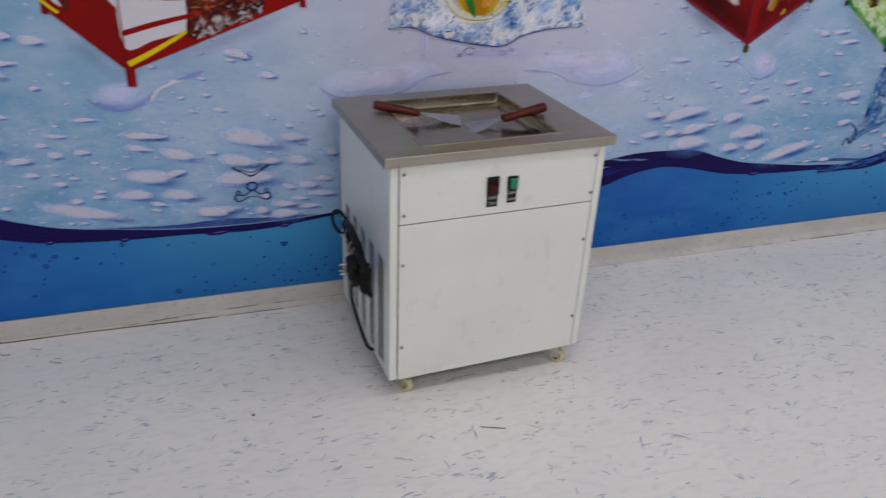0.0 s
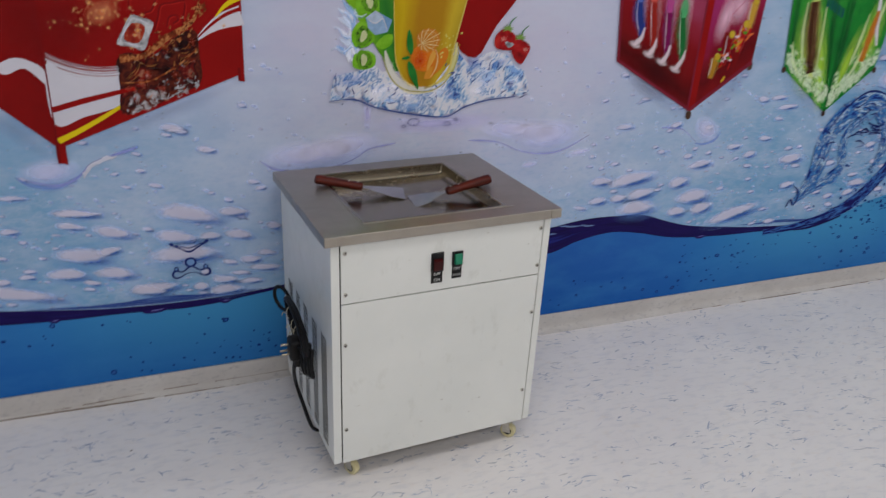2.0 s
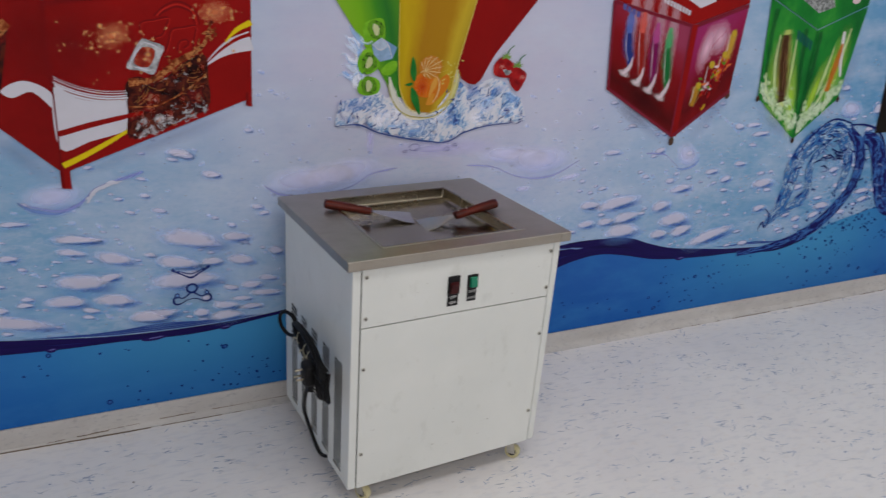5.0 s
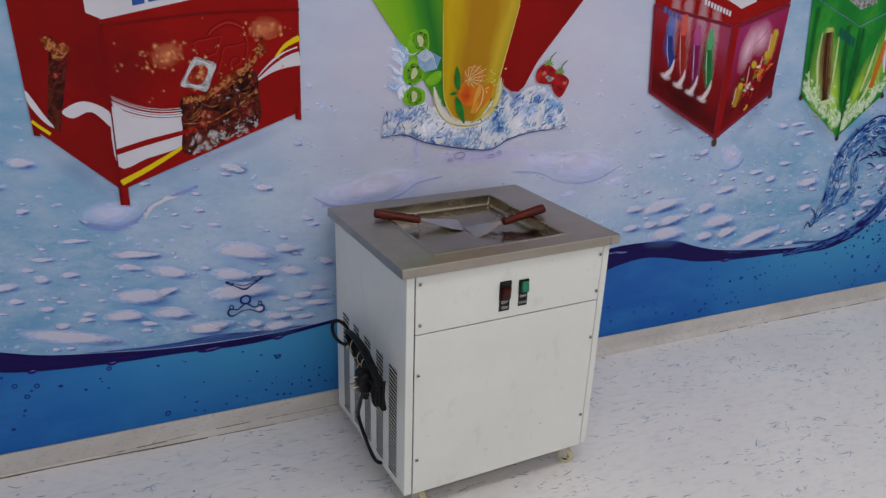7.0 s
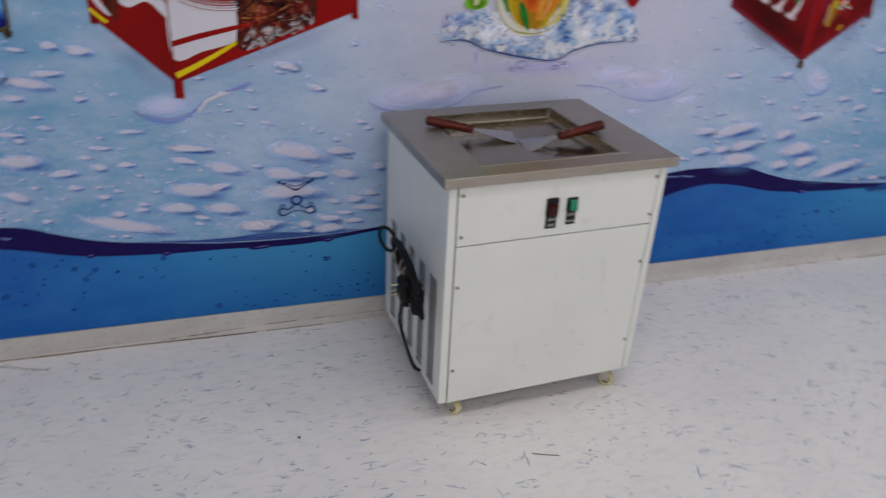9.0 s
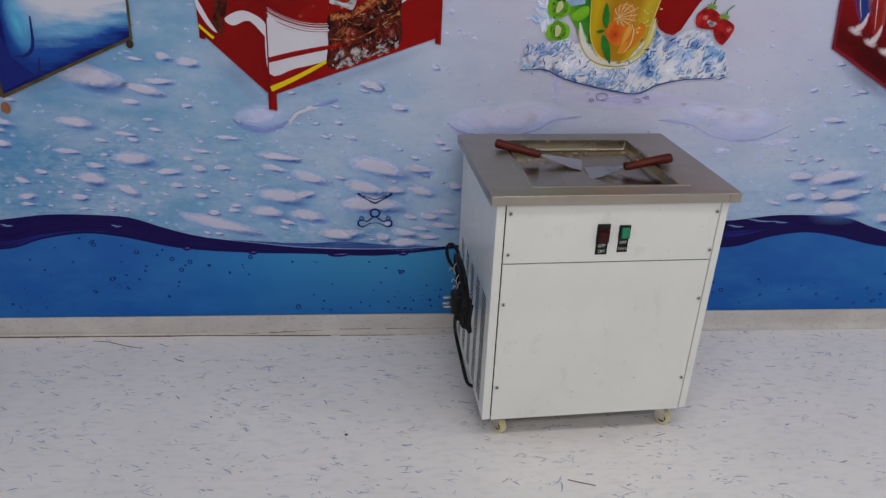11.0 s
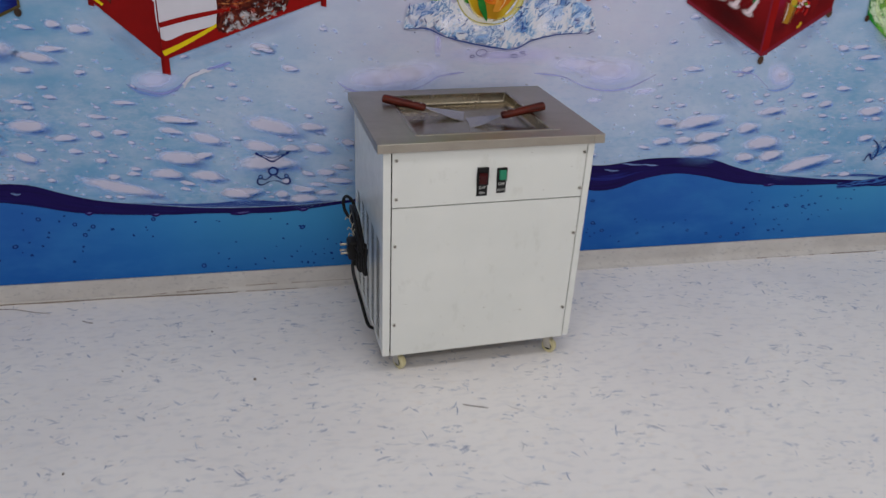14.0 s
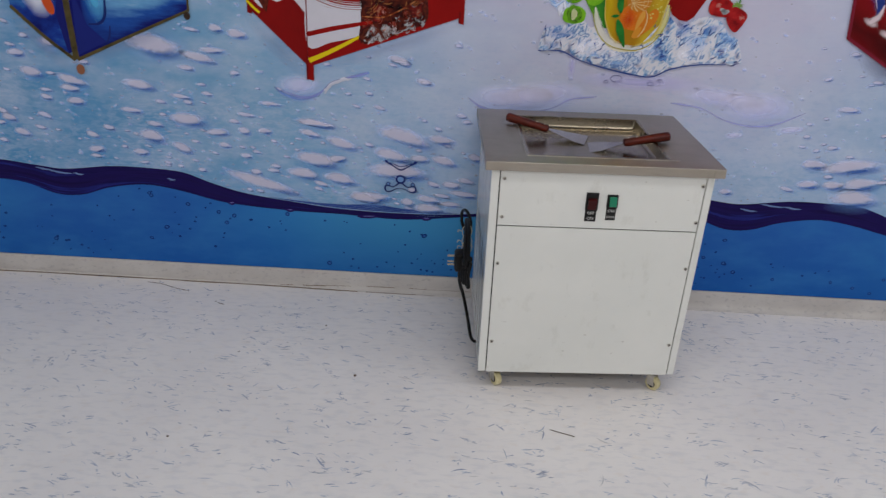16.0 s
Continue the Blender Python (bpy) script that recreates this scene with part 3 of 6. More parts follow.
def drop_material(name, light, body, dark, alpha=1.0, soft=0.5, ragged=0.6):
    """A printed water drop: pale crown, bluish body, dark lower rim, feathered edge."""
    n = Nodes(name)
    x, y, _ = n.split(n.coords("UV", (2, 2, 1), 0, (-1, -1, 0)))
    g = n.add("ShaderNodeNewGeometry")
    r = n.math("SQRT", n.math("ADD", n.math("MULTIPLY", x, x), n.math("MULTIPLY", y, y)))
    wob = n.math("MULTIPLY", n.math("SUBTRACT", n.noise(n.coords(scale=(1, 1, 2)), 55, 3, 0.6), 0.5), ragged)
    r = n.math("ADD", r, wob)
    down = n.math("ADD", n.math("MULTIPLY", y, -0.42), n.math("ADD", n.math("MULTIPLY", x, 0.12), n.math("MULTIPLY", r, 0.36)))
    fac = n.math("ADD", down, n.math("MULTIPLY", n.math("SUBTRACT", g.outputs["Random Per Island"], 0.5), 0.16))
    col = n.ramp(fac, ((0.0, light), (0.28, light), (0.46, body), (0.66, dark)))
    a = n.ramp(r, ((soft, (alpha,) * 3), (0.96, (0, 0, 0))))
    return n.set(col, 0.55, alpha=a, spec=0.12)


def sheet_material():
    n = Nodes("mural_print")
    c = n.coords()
    x, _, z = n.split(c)
    dx = n.math("MULTIPLY", n.math("SUBTRACT", x, 1.12), 1.0)
    dz = n.math("MULTIPLY", n.math("SUBTRACT", z, 1.0), 1.35)
    d = n.math("SQRT", n.math("ADD", n.math("MULTIPLY", dx, dx), n.math("MULTIPLY", dz, dz)))
    wob = n.math("MULTIPLY", n.math("SUBTRACT", n.noise(n.coords(scale=(2, 1, 5)), 1.6, 4), 0.5), 0.42)
    base = n.ramp(n.math("MULTIPLY", n.math("ADD", d, wob), 0.5), ((0.0, srgb(211, 208, 231)), (0.2, srgb(204, 205, 232)), (0.42, srgb(168, 193, 226)), (0.62, srgb(128, 174, 213)), (0.9, srgb(94, 154, 203))))
    mist = n.noise(n.coords(scale=(1.2, 1, 2.6)), 4, 5, 0.6)
    base = n.mix(n.ramp(mist, ((0.42, (0, 0, 0)), (0.72, (0.6, 0.6, 0.6)))), base, srgb(210, 220, 242))
    low = n.ramp(z, ((0.55, (1, 1, 1)), (0.85, (0.15, 0.15, 0.15))))
    fine = n.ramp(n.noise(n.coords(scale=(1, 1, 2.2)), 34, 4, 0.6), ((0.5, (0, 0, 0)), (0.75, (0.4, 0.4, 0.4))))
    base = n.mix(n.mix(1.0, fine, low, "MULTIPLY"), base, srgb(116, 164, 212))
    beads = n.noise(n.coords(scale=(34, 1, 88)), 1.0, 2, 0.5)
    beads = n.ramp(beads, ((0.46, (0, 0, 0)), (0.58, (0.42, 0.42, 0.42)), (0.66, (0.1, 0.1, 0.1)), (0.74, (0.3, 0.3, 0.3))))
    dense = n.ramp(n.noise(n.coords(scale=(2.2, 1, 4)), 1.0, 2), ((0.4, (0.2, 0.2, 0.2)), (0.62, (1, 1, 1))))
    base = n.mix(n.mix(1.0, n.mix(1.0, beads, low, "MULTIPLY"), dense, "MULTIPLY"), base, srgb(196, 208, 234))
    return n.set(base, 0.55, spec=0.12, bump=n.noise(c, 1.6, 3), strength=0.08, distance=0.01)


def deep_material():
    n = Nodes("deep_water_print")
    x, _, z = n.split(n.coords())
    wave = n.math("SINE", n.math("MULTIPLY", n.math("ADD", x, 0.0), math.tau / 2.05))
    cyc = n.math("ADD", n.math("MULTIPLY", wave, 0.5), 0.5)
    cool = n.ramp(cyc, ((0.1, srgb(40, 100, 182)), (0.55, srgb(48, 124, 194)), (0.95, srgb(66, 148, 202))))
    h = n.math("MULTIPLY", n.math("SUBTRACT", z, 0.06), 4.2)
    base = n.mix(n.ramp(h, ((0.0, (0.75, 0.75, 0.75)), (0.8, (0.0, 0.0, 0.0)))), cool, srgb(24, 92, 176))
    cloud = n.noise(n.coords(scale=(1, 1, 2.5)), 4, 4)
    base = n.mix(n.ramp(cloud, ((0.42, (0, 0, 0)), (0.8, (0.45, 0.45, 0.45)))), base, srgb(64, 140, 204))
    return n.set(base, 0.55, spec=0.12)


def streak_material(name, stops, along=5.0, across=26.0, warp=0.0):
    """Flowing streaks along a ribbon."""
    n = Nodes(name)
    v = n.noise(n.coords("UV", (along, across, 1)), 1.0, 4, 0.62)
    return n.set(n.ramp(v, stops), 0.55, spec=0.12)


def noise_print(name, stops, scale=40.0, stretch=(1, 1, 1), mode="LINEAR", rough=0.55):
    n = Nodes(name)
    v = n.noise(n.coords(scale=stretch), scale, 5, 0.65)
    return n.set(n.ramp(v, stops, mode), rough, spec=0.12)


def ink(name, color, vary=0.04):
    return plain(name, color, 0.55, vary=vary, scale=12, spec=0.12)


SHEET = sheet_material()
mural = part("mural", box(X0 + 0.002, X1 - 0.002, 0.0, 0.0039, NOSE + 0.001, H - 0.002), SHEET)
tagged(mural, "wall-wide printed vinyl mural of water, juice glasses and freezers", "mural")


COUNT = [0]


def level(n, k=0):
    """How far a print layer stands off the sheet; no two overlapping inks share a plane."""
    return -0.0004 * n - 0.00002 * (COUNT[0] % 10) - 0.000004 * (k % 40)


def flat(name, outline, material, lv, parent=mural, label=""):
    """A printed shape: a closed outline of (x, z) laid on the wall."""
    bm = bmesh.new()
    COUNT[0] += 1
    vs = [bm.verts.new((x, level(lv), z)) for x, z in outline]
    f = bm.faces.new(vs)
    f.normal_update()
    if f.normal.y > 0:
        f.normal_flip()
    bmesh.ops.triangulate(bm, faces=bm.faces[:])
    return part(name, bm, material, parent, label)


def curved(outline, steps=5):
    """The closed outline rounded."""
    p = [Vector(q) for q in outline]
    n, out = len(p), []
    for i in range(n):
        a, b, c, d = p[i - 1], p[i], p[(i + 1) % n], p[(i + 2) % n]
        for k in range(steps):
            t = k / steps
            out.append(tuple(0.5 * (2 * b + (c - a) * t + (2 * a - 5 * b + 4 * c - d) * t * t + (3 * b - a - 3 * c + d) * t**3)))
    return out


def rounds(name, blobs, material, lv, parent=mural, label="", stuff=False, seg=14, rough=0.0, seed=1, taper=0.0):
    """Round or oval printed spots: (x, z, rx, rz, turn) each, with round coordinates for shading."""
    verts, faces, uvs, rng = [], [], [], random.Random(seed)
    COUNT[0] += 1
    for i, (x, z, rx, rz, turn) in enumerate(blobs):
        y = level(lv, i)
        ca, sa, b = math.cos(radians(turn)), math.sin(radians(turn)), len(verts)
        verts.append((x, y, z))
        ring = [(math.cos(k * math.tau / seg), math.sin(k * math.tau / seg)) for k in range(seg)]
        p1, p2 = rng.uniform(0, math.tau), rng.uniform(0, math.tau)
        for k, (c, s) in enumerate(ring):
            a = k * math.tau / seg
            j = 1 + rough * (1.3 * math.cos(2 * a + p1) + 0.9 * math.cos(3 * a + p2)) + rng.uniform(-rough, rough) * 0.5
            u, v = c * rx * j * (1 + 0.12 * taper * (c > 0)), s * rz * j * (1 - 0.5 * taper * max(c, -0.3)) - 0.22 * taper * rz * max(c, 0)
            verts.append((x + u * ca - v * sa, y, z + u * sa + v * ca))
        for k in range(seg):
            faces.append((b, b + 1 + k, b + 1 + (k + 1) % seg))
            for c, s in ((0, 0), ring[k], ring[(k + 1) % seg]):
                uvs.extend((0.5 + c / 2, 0.5 + s / 2))
    me = bpy.data.meshes.new(name)
    me.from_pydata(verts, [], faces)
    me.uv_layers.new().data.foreach_set("uv", uvs)
    me.materials.append(material)
    ob = new(name, me)
    ob.parent = parent
    return tagged(ob, label, kind="stuff" if stuff else "")


def ribbon(name, path, widths, material, lv, parent=mural, label="", steps=8):
    """A printed band along a smooth path of (x, z), with widths at its points."""
    pts = smooth_line([(x, 0, z) for x, z in path], steps)
    bm = bmesh.new()
    COUNT[0] += 1
    uv = bm.loops.layers.uv.new()
    n, rows, run = len(pts), [], 0.0
    for i, p in enumerate(pts):
        d = (pts[min(i + 1, n - 1)] - pts[max(i - 1, 0)]).normalized()
        side = Vector((-d.z, 0, d.x))
        w = np.interp(i / steps, range(len(widths)), widths) / 2
        run += (p - pts[i - 1]).length if i else 0
        rows.append((bm.verts.new((p.x + side.x * w, level(lv), p.z + side.z * w)), bm.verts.new((p.x - side.x * w, level(lv), p.z - side.z * w)), run))
    for a, b in zip(rows, rows[1:]):
        f = bm.faces.new((a[0], a[1], b[1], b[0]))
        for loop, st in zip(f.loops, ((a[2], 1), (a[2], 0), (b[2], 0), (b[2], 1))):
            loop[uv].uv = (st[0] * 4, st[1])
    bmesh.ops.recalc_face_normals(bm, faces=bm.faces)
    return part(name, bm, material, parent, label)


# --- the water line ---
PERIOD = 2.05
TOP_KEYS = ((-0.84, 0.380), (-0.73, 0.371), (-0.63, 0.361), (-0.48, 0.378), (-0.35, 0.377), (-0.26, 0.369), (-0.18, 0.341), (-0.085, 0.314), (0.063, 0.293), (0.213, 0.277), (0.412, 0.272), (0.63, 0.284), (0.95, 0.335))
LOW_KEYS = ((-0.84, 0.318), (-0.75, 0.308), (-0.66, 0.277), (-0.58, 0.279), (-0.5, 0.306), (-0.385, 0.323), (-0.285, 0.311), (-0.14, 0.278), (0.062, 0.262), (0.213, 0.259), (0.412, 0.252), (0.63, 0.274), (0.95, 0.300))


def water_line(keys, x):
    n = len(keys)
    xs = [k[0] + PERIOD * s for s in (-1, 0, 1, 2) for k in keys]
    zs = [k[1] for _ in range(4) for k in keys]
    i = max(1, min(len(xs) - 3, int(np.searchsorted(xs, x)) - 1))
    t = (x - xs[i]) / (xs[i + 1] - xs[i])
    m0, m1 = (zs[i + 1] - zs[i - 1]) / (xs[i + 1] - xs[i - 1]), (zs[i + 2] - zs[i]) / (xs[i + 2] - xs[i])
    h = xs[i + 1] - xs[i]
    return (1 + 2 * t) * (1 - t) ** 2 * zs[i] + t * (1 - t) ** 2 * h * m0 + t * t * (3 - 2 * t) * zs[i + 1] + t * t * (t - 1) * h * m1


def right_end(x):
    """How far the line has left its pattern for the curl at the far end."""
    t = min(1, max(0, (x - 2.28) / 0.25))
    return t * t * (3 - 2 * t)


def line_top(x):
    far = 0.262 + 0.62 * max(0, x - 2.38) ** 1.9 if x < 2.72 else 0.262 + 0.62 * 0.34**1.9 + (x - 2.72) * 0.2
    return water_line(TOP_KEYS, x) * (1 - right_end(x)) + min(far, 0.40) * right_end(x)


def line_low(x):
    return water_line(LOW_KEYS, x) * (1 - right_end(x)) + (line_top(x) - 0.026) * right_end(x)


DEEP = deep_material()
NAVY = streak_material("navy_water_line", ((0.3, srgb(18, 8, 56)), (0.48, srgb(30, 18, 88)), (0.56, srgb(22, 14, 76)), (0.64, srgb(36, 44, 130)), (0.72, srgb(26, 16, 84)), (0.82, srgb(80, 120, 186))), 1.6, 3.2)


def water_sheet(name, low, high, material, lv, x0, x1, label):
    bm = bmesh.new()
    uv = bm.loops.layers.uv.new()
    n = 260
    rows = []
    for i in range(n + 1):
        x = x0 + (x1 - x0) * i / n
        rows.append((bm.verts.new((x, level(lv), high(x))), bm.verts.new((x, level(lv), low(x))), x))
    for a, b in zip(rows, rows[1:]):
        f = bm.faces.new((a[1], b[1], b[0], a[0]))
        for loop, st in zip(f.loops, ((a[2], 0), (b[2], 0), (b[2], 1), (a[2], 1))):
            loop[uv].uv = st
    bm.normal_update()
    for f in bm.faces:
        if f.normal.y > 0:
            f.normal_flip()
    return part(name, bm, material, mural, label)


water_sheet("deep_water", lambda x: NOSE + 0.001, lambda x: line_low(x) + 0.006, DEEP, 1, X0 + 0.01, X1 - 0.01, "printed deep blue water with small bubbles")
water_sheet("water_line", line_low, line_top, NAVY, 2, X0 + 0.01, 2.62, "printed dark navy wave crest")

# --- drops printed all over the water ---
DROP = drop_material("printed_drop", srgb(212, 209, 229), srgb(200, 205, 229), srgb(136, 166, 210), 0.9, 0.5, 0.5)
MIST_DROP = drop_material("printed_pale_drop", srgb(212, 214, 236), srgb(184, 200, 230), srgb(128, 160, 210), 0.55, 0.3)
POOL = drop_material("printed_pool", srgb(220, 216, 236), srgb(214, 213, 236), srgb(196, 199, 230), 0.6, 0.25, 0.14)
SHADE = soft_print("printed_shadow", srgb(120, 132, 164), 0.1, 0.5)


DROP_SHADE = soft_print("printed_drop_shadow", srgb(52, 90, 162), 0.3, 0.9)
DROP_HALO = soft_print("printed_drop_halo", srgb(96, 142, 202), 0.1, 0.55)


def drops(blobs, lv, seed=1, shade=1.0):
    """Printed drops: blunt at one end, drawn out at the other, each over its halo and its dark lower edge."""
    rng = random.Random(seed)
    blobs = [(x, z, rx * 1.24, rz * 1.2, t) for x, z, rx, rz, t in blobs]
    halo = [(x + 0.12 * rx, z - 0.4 * rz, rx * 1.3, rz * 1.7, t) for x, z, rx, rz, t in blobs]
    under = [(x + 0.24 * rx, z - 0.62 * rz, rx * 0.92, rz * rng.uniform(0.62, 0.85) * shade, t - 3) for x, z, rx, rz, t in blobs]
    rounds("drop_halo", halo, DROP_HALO, lv - 2, stuff=True, seg=16)
    rounds("drop_shadow", under, DROP_SHADE, lv - 1, label="printed blue shadows under the drops", stuff=True, seg=16)
    rounds("large_water_drop", blobs, DROP, lv, label="printed oval water drops", stuff=True, seg=26, rough=0.06, seed=seed, taper=0.4)


# the drops that stand out, cluster by cluster: place, half width, half height, slant
BY_MARK = ((0.404, 0.521, 0.078, 0.0212, -14), (0.368, 0.462, 0.053, 0.0169, -13), (0.385, 0.412, 0.083, 0.0235, 1), (0.455, 0.454, 0.026, 0.011, -1), (0.221, 0.49, 0.045, 0.0147, -13), (0.145, 0.436, 0.059, 0.0207, -10), (0.209, 0.441, 0.026, 0.0105, 10), (0.104, 0.39, 0.045, 0.0149, -8), (0.215, 0.379, 0.048, 0.0153, -8), (0.14, 0.548, 0.05, 0.0099, -8), (0.288, 0.319, 0.044, 0.0143, -12), (0.516, 0.516, 0.035, 0.0124, -3), (0.526, 0.451, 0.035, 0.0128, -10), (0.484, 0.295, 0.044, 0.0134, 1), (0.483, 0.325, 0.031, 0.0116, -7))
BY_CORD = ((0.128, 0.516, 0.029, 0.01, -11), (0.159, 0.358, 0.019, 0.0076, -14), (0.421, 0.312, 0.021, 0.0115, -5), (0.553, 0.375, 0.029, 0.0099, -2), (0.551, 0.312, 0.03, 0.0084, -3), (0.526, 0.338, 0.026, 0.0066, -9), (0.595, 0.39, 0.026, 0.0083, -5), (0.305, 0.489, 0.013, 0.006, -14), (0.499, 0.374, 0.018, 0.0081, -14), (0.619, 0.466, 0.019, 0.0113, -12), (0.507, 0.548, 0.011, 0.0061, -11), (0.46, 0.686, 0.023, 0.0086, -10), (0.404, 0.737, 0.016, 0.0084, -9), (0.386, 0.746, 0.029, 0.0084, -8), (0.59, 0.347, 0.038, 0.0101, -5))
BY_CREST = ((1.716, 0.499, 0.076, 0.0195, 10), (1.759, 0.447, 0.047, 0.018, 10), (1.75, 0.4, 0.064, 0.0223, 4), (1.893, 0.473, 0.038, 0.0162, 9), (1.959, 0.42, 0.06, 0.0229, 2), (1.905, 0.372, 0.032, 0.0168, 2), (1.998, 0.375, 0.042, 0.017, 16), (2.13, 0.343, 0.093, 0.0196, 14), (1.965, 0.527, 0.043, 0.0121, 7), (1.609, 0.5, 0.034, 0.0134, 1), (1.605, 0.437, 0.032, 0.0117, 2), (1.678, 0.438, 0.03, 0.0118, 3))
BY_CURL = ((2.328, 0.517, 0.047, 0.015, 4), (2.086, 0.576, 0.027, 0.0091, 6), (2.153, 0.545, 0.025, 0.0103, 9), (1.667, 0.666, 0.032, 0.0073, 1), (2.204, 0.595, 0.025, 0.0082, 2), (2.335, 0.424, 0.03, 0.011, 6), (2.648, 0.405, 0.036, 0.0138, 3), (2.269, 0.695, 0.038, 0.008, 3), (2.228, 0.727, 0.031, 0.0069, 2))
BY_BLUE = ((-0.028, 0.354, 0.105, 0.0169, -15), (-0.235, 0.54, 0.052, 0.017, -2), (-0.343, 0.484, 0.033, 0.0173, -7), (-0.256, 0.451, 0.028, 0.0128, -17), (-0.366, 0.637, 0.044, 0.0132, -5), (-0.184, 0.724, 0.045, 0.0129, -8), (-0.311, 0.756, 0.069, 0.0281, -6), (-0.058, 0.562, 0.025, 0.0061, -4), (0.013, 0.599, 0.032, 0.0061, -1), (-0.148, 0.504, 0.033, 0.0095, 2), (0.148, 0.546, 0.044, 0.0095, -4), (-0.144, 0.746, 0.031, 0.0086, 1), (-0.07, 0.796, 0.027, 0.0112, -6), (-0.129, 0.809, 0.02, 0.0098, -9), (-0.33, 0.52, 0.024, 0.0077, -6))
BY_RED = ((-0.066, 0.513, 0.018, 0.0095, -9), (-0.005, 0.516, 0.02, 0.0079, -4), (-0.398, 0.559, 0.031, 0.0076, -5), (-0.083, 0.684, 0.014, 0.0066, 3), (-0.248, 0.607, 0.031, 0.006, -6), (-0.226, 0.591, 0.015, 0.006, -6), (-0.167, 0.619, 0.015, 0.006, -6), (-0.308, 0.589, 0.017, 0.0052, -6), (0.308, 0.324, 0.056, 0.0139, 3), (-0.382, 0.431, 0.021, 0.0096, 0), (0.391, 0.739, 0.023, 0.0044, -5), (0.467, 0.683, 0.015, 0.0038, -3), (-0.198, 0.802, 0.02, 0.0055, -7))
NAMED = BY_MARK + BY_CORD + BY_CREST + BY_CURL + BY_BLUE + BY_RED


def scattered_drops():
    """The smaller drops between, denser low down and beside the marked clusters."""
    rng = random.Random(21)
    medium, small, taken = [], [], [(x, z, rx, rz) for x, z, rx, rz, t in NAMED]

    def room(x, z, rx, rz, k):
        return all(abs(x - a) > k * (rx + c) or abs(z - b) > k * (rz + d) for a, b, c, d in taken)

    tries = 0
    while len(medium) < 420 and tries < 16000:
        tries += 1
        x, z = rng.uniform(-1.7, 3.5), rng.uniform(0.29, 0.84)
        known = -0.42 < x < 2.4
        if z < line_top(x) + 0.012 or (0.6 < x < 1.55 and z > 0.44) or (z > 0.58 and rng.random() < 0.6):
            continue
        rx = min(rng.lognormvariate(-4.5, 0.42), 0.022) if known else min(rng.lognormvariate(-4.1, 0.55), 0.06)
        rz = rx * rng.uniform(0.3, 0.5)
        if room(x, z, rx, rz, 0.95):
            taken.append((x, z, rx, rz))
            medium.append((x, z, rx, rz, rng.gauss(-7 if x < 1.2 else 5, 6)))
    for _ in range(3800):
        x, z = rng.uniform(-1.7, 3.5), rng.uniform(0.29, 0.98)
        if z < line_top(x) + 0.008 or rng.random() < 0.9 * math.exp(-(((x - 1.05) / 0.42) ** 2)) or rng.random() < (z - 0.32) * 1.3:
            continue
        rx = rng.uniform(0.003, 0.011)
        if room(x, z, rx, rx * 0.5, 0.8):
            small.append((x, z, rx, rx * rng.uniform(0.35, 0.6), rng.gauss(-4, 10)))
    rounds("drop_shadow", [(x + 0.2 * rx, z - 0.6 * rz, rx, rz, t) for x, z, rx, rz, t in small], DROP_HALO, 2, stuff=True, seg=10)
    rounds("water_drop", small, MIST_DROP, 3, label="small printed water droplets", stuff=True, seg=10, rough=0.06)
    drops(medium, 5, 4, 0.9)


scattered_drops()
for k, cluster in enumerate((BY_MARK, BY_CORD, BY_CREST, BY_CURL, BY_BLUE, BY_RED)):
    drops(cluster, 7, 30 + k)
soft_side = Nodes("blue_rim_print")
edge_at = soft_side.math("ABSOLUTE", soft_side.math("SUBTRACT", soft_side.math("MULTIPLY", soft_side.split(soft_side.coords("UV"))[1], 2.0), 1.0))
soft_rim = soft_side.set(srgb(112, 140, 204), 0.55, alpha=soft_side.ramp(edge_at, ((0.1, (0.85,) * 3), (1, (0, 0, 0)))), spec=0.12)
# broad pools: a soft dark foot below a pale body
POOL_FOOT = soft_print("printed_pool_foot", srgb(158, 168, 214), 0.25, 0.55)
for x, z, rx, rz, turn in ((0.70, 0.655, 0.125, 0.045, 4), (0.80, 0.668, 0.12, 0.045, 8), (1.40, 0.665, 0.12, 0.052, 0), (1.30, 0.685, 0.12, 0.032, -4), (0.10, 0.660, 0.075, 0.036, 6), (1.968, 0.642, 0.060, 0.042, -32), (2.68, 0.765, 0.062, 0.036, -6), (2.99, 0.66, 0.085, 0.028, 30), (1.52, 0.60, 0.045, 0.012, 8), (1.36, 0.575, 0.03, 0.01, 4)):
    rounds("pool_foot", [(x + 0.08 * rx, z - 0.24 * rz, rx * 1.02, rz, turn)], POOL_FOOT, 4, seg=26)
    rounds("water_pool", [(x, z, rx, rz, turn)], POOL, 5, label="printed pool of clear water", seg=28, rough=0.03)
n = Nodes("violet_rim_print")
side = n.math("ABSOLUTE", n.math("SUBTRACT", n.math("MULTIPLY", n.split(n.coords("UV"))[1], 2.0), 1.0))
RIM = n.set(srgb(146, 150, 206), 0.55, alpha=n.ramp(side, ((0.1, (0.85,) * 3), (1, (0, 0, 0)))), spec=0.12)
ribbon("pool_rim", ((0.59, 0.646), (0.63, 0.620), (0.70, 0.606), (0.79, 0.616), (0.84, 0.632), (0.878, 0.655), (0.93, 0.664), (0.955, 0.667)), (0.004, 0.014, 0.010, 0.006, 0.005, 0.006, 0.011, 0.004), RIM, 6)
ribbon("pool_rim", ((1.165, 0.660), (1.20, 0.657), (1.26, 0.647), (1.325, 0.618), (1.40, 0.604), (1.47, 0.612), (1.55, 0.650)), (0.004, 0.012, 0.007, 0.006, 0.012, 0.012, 0.003), RIM, 6)
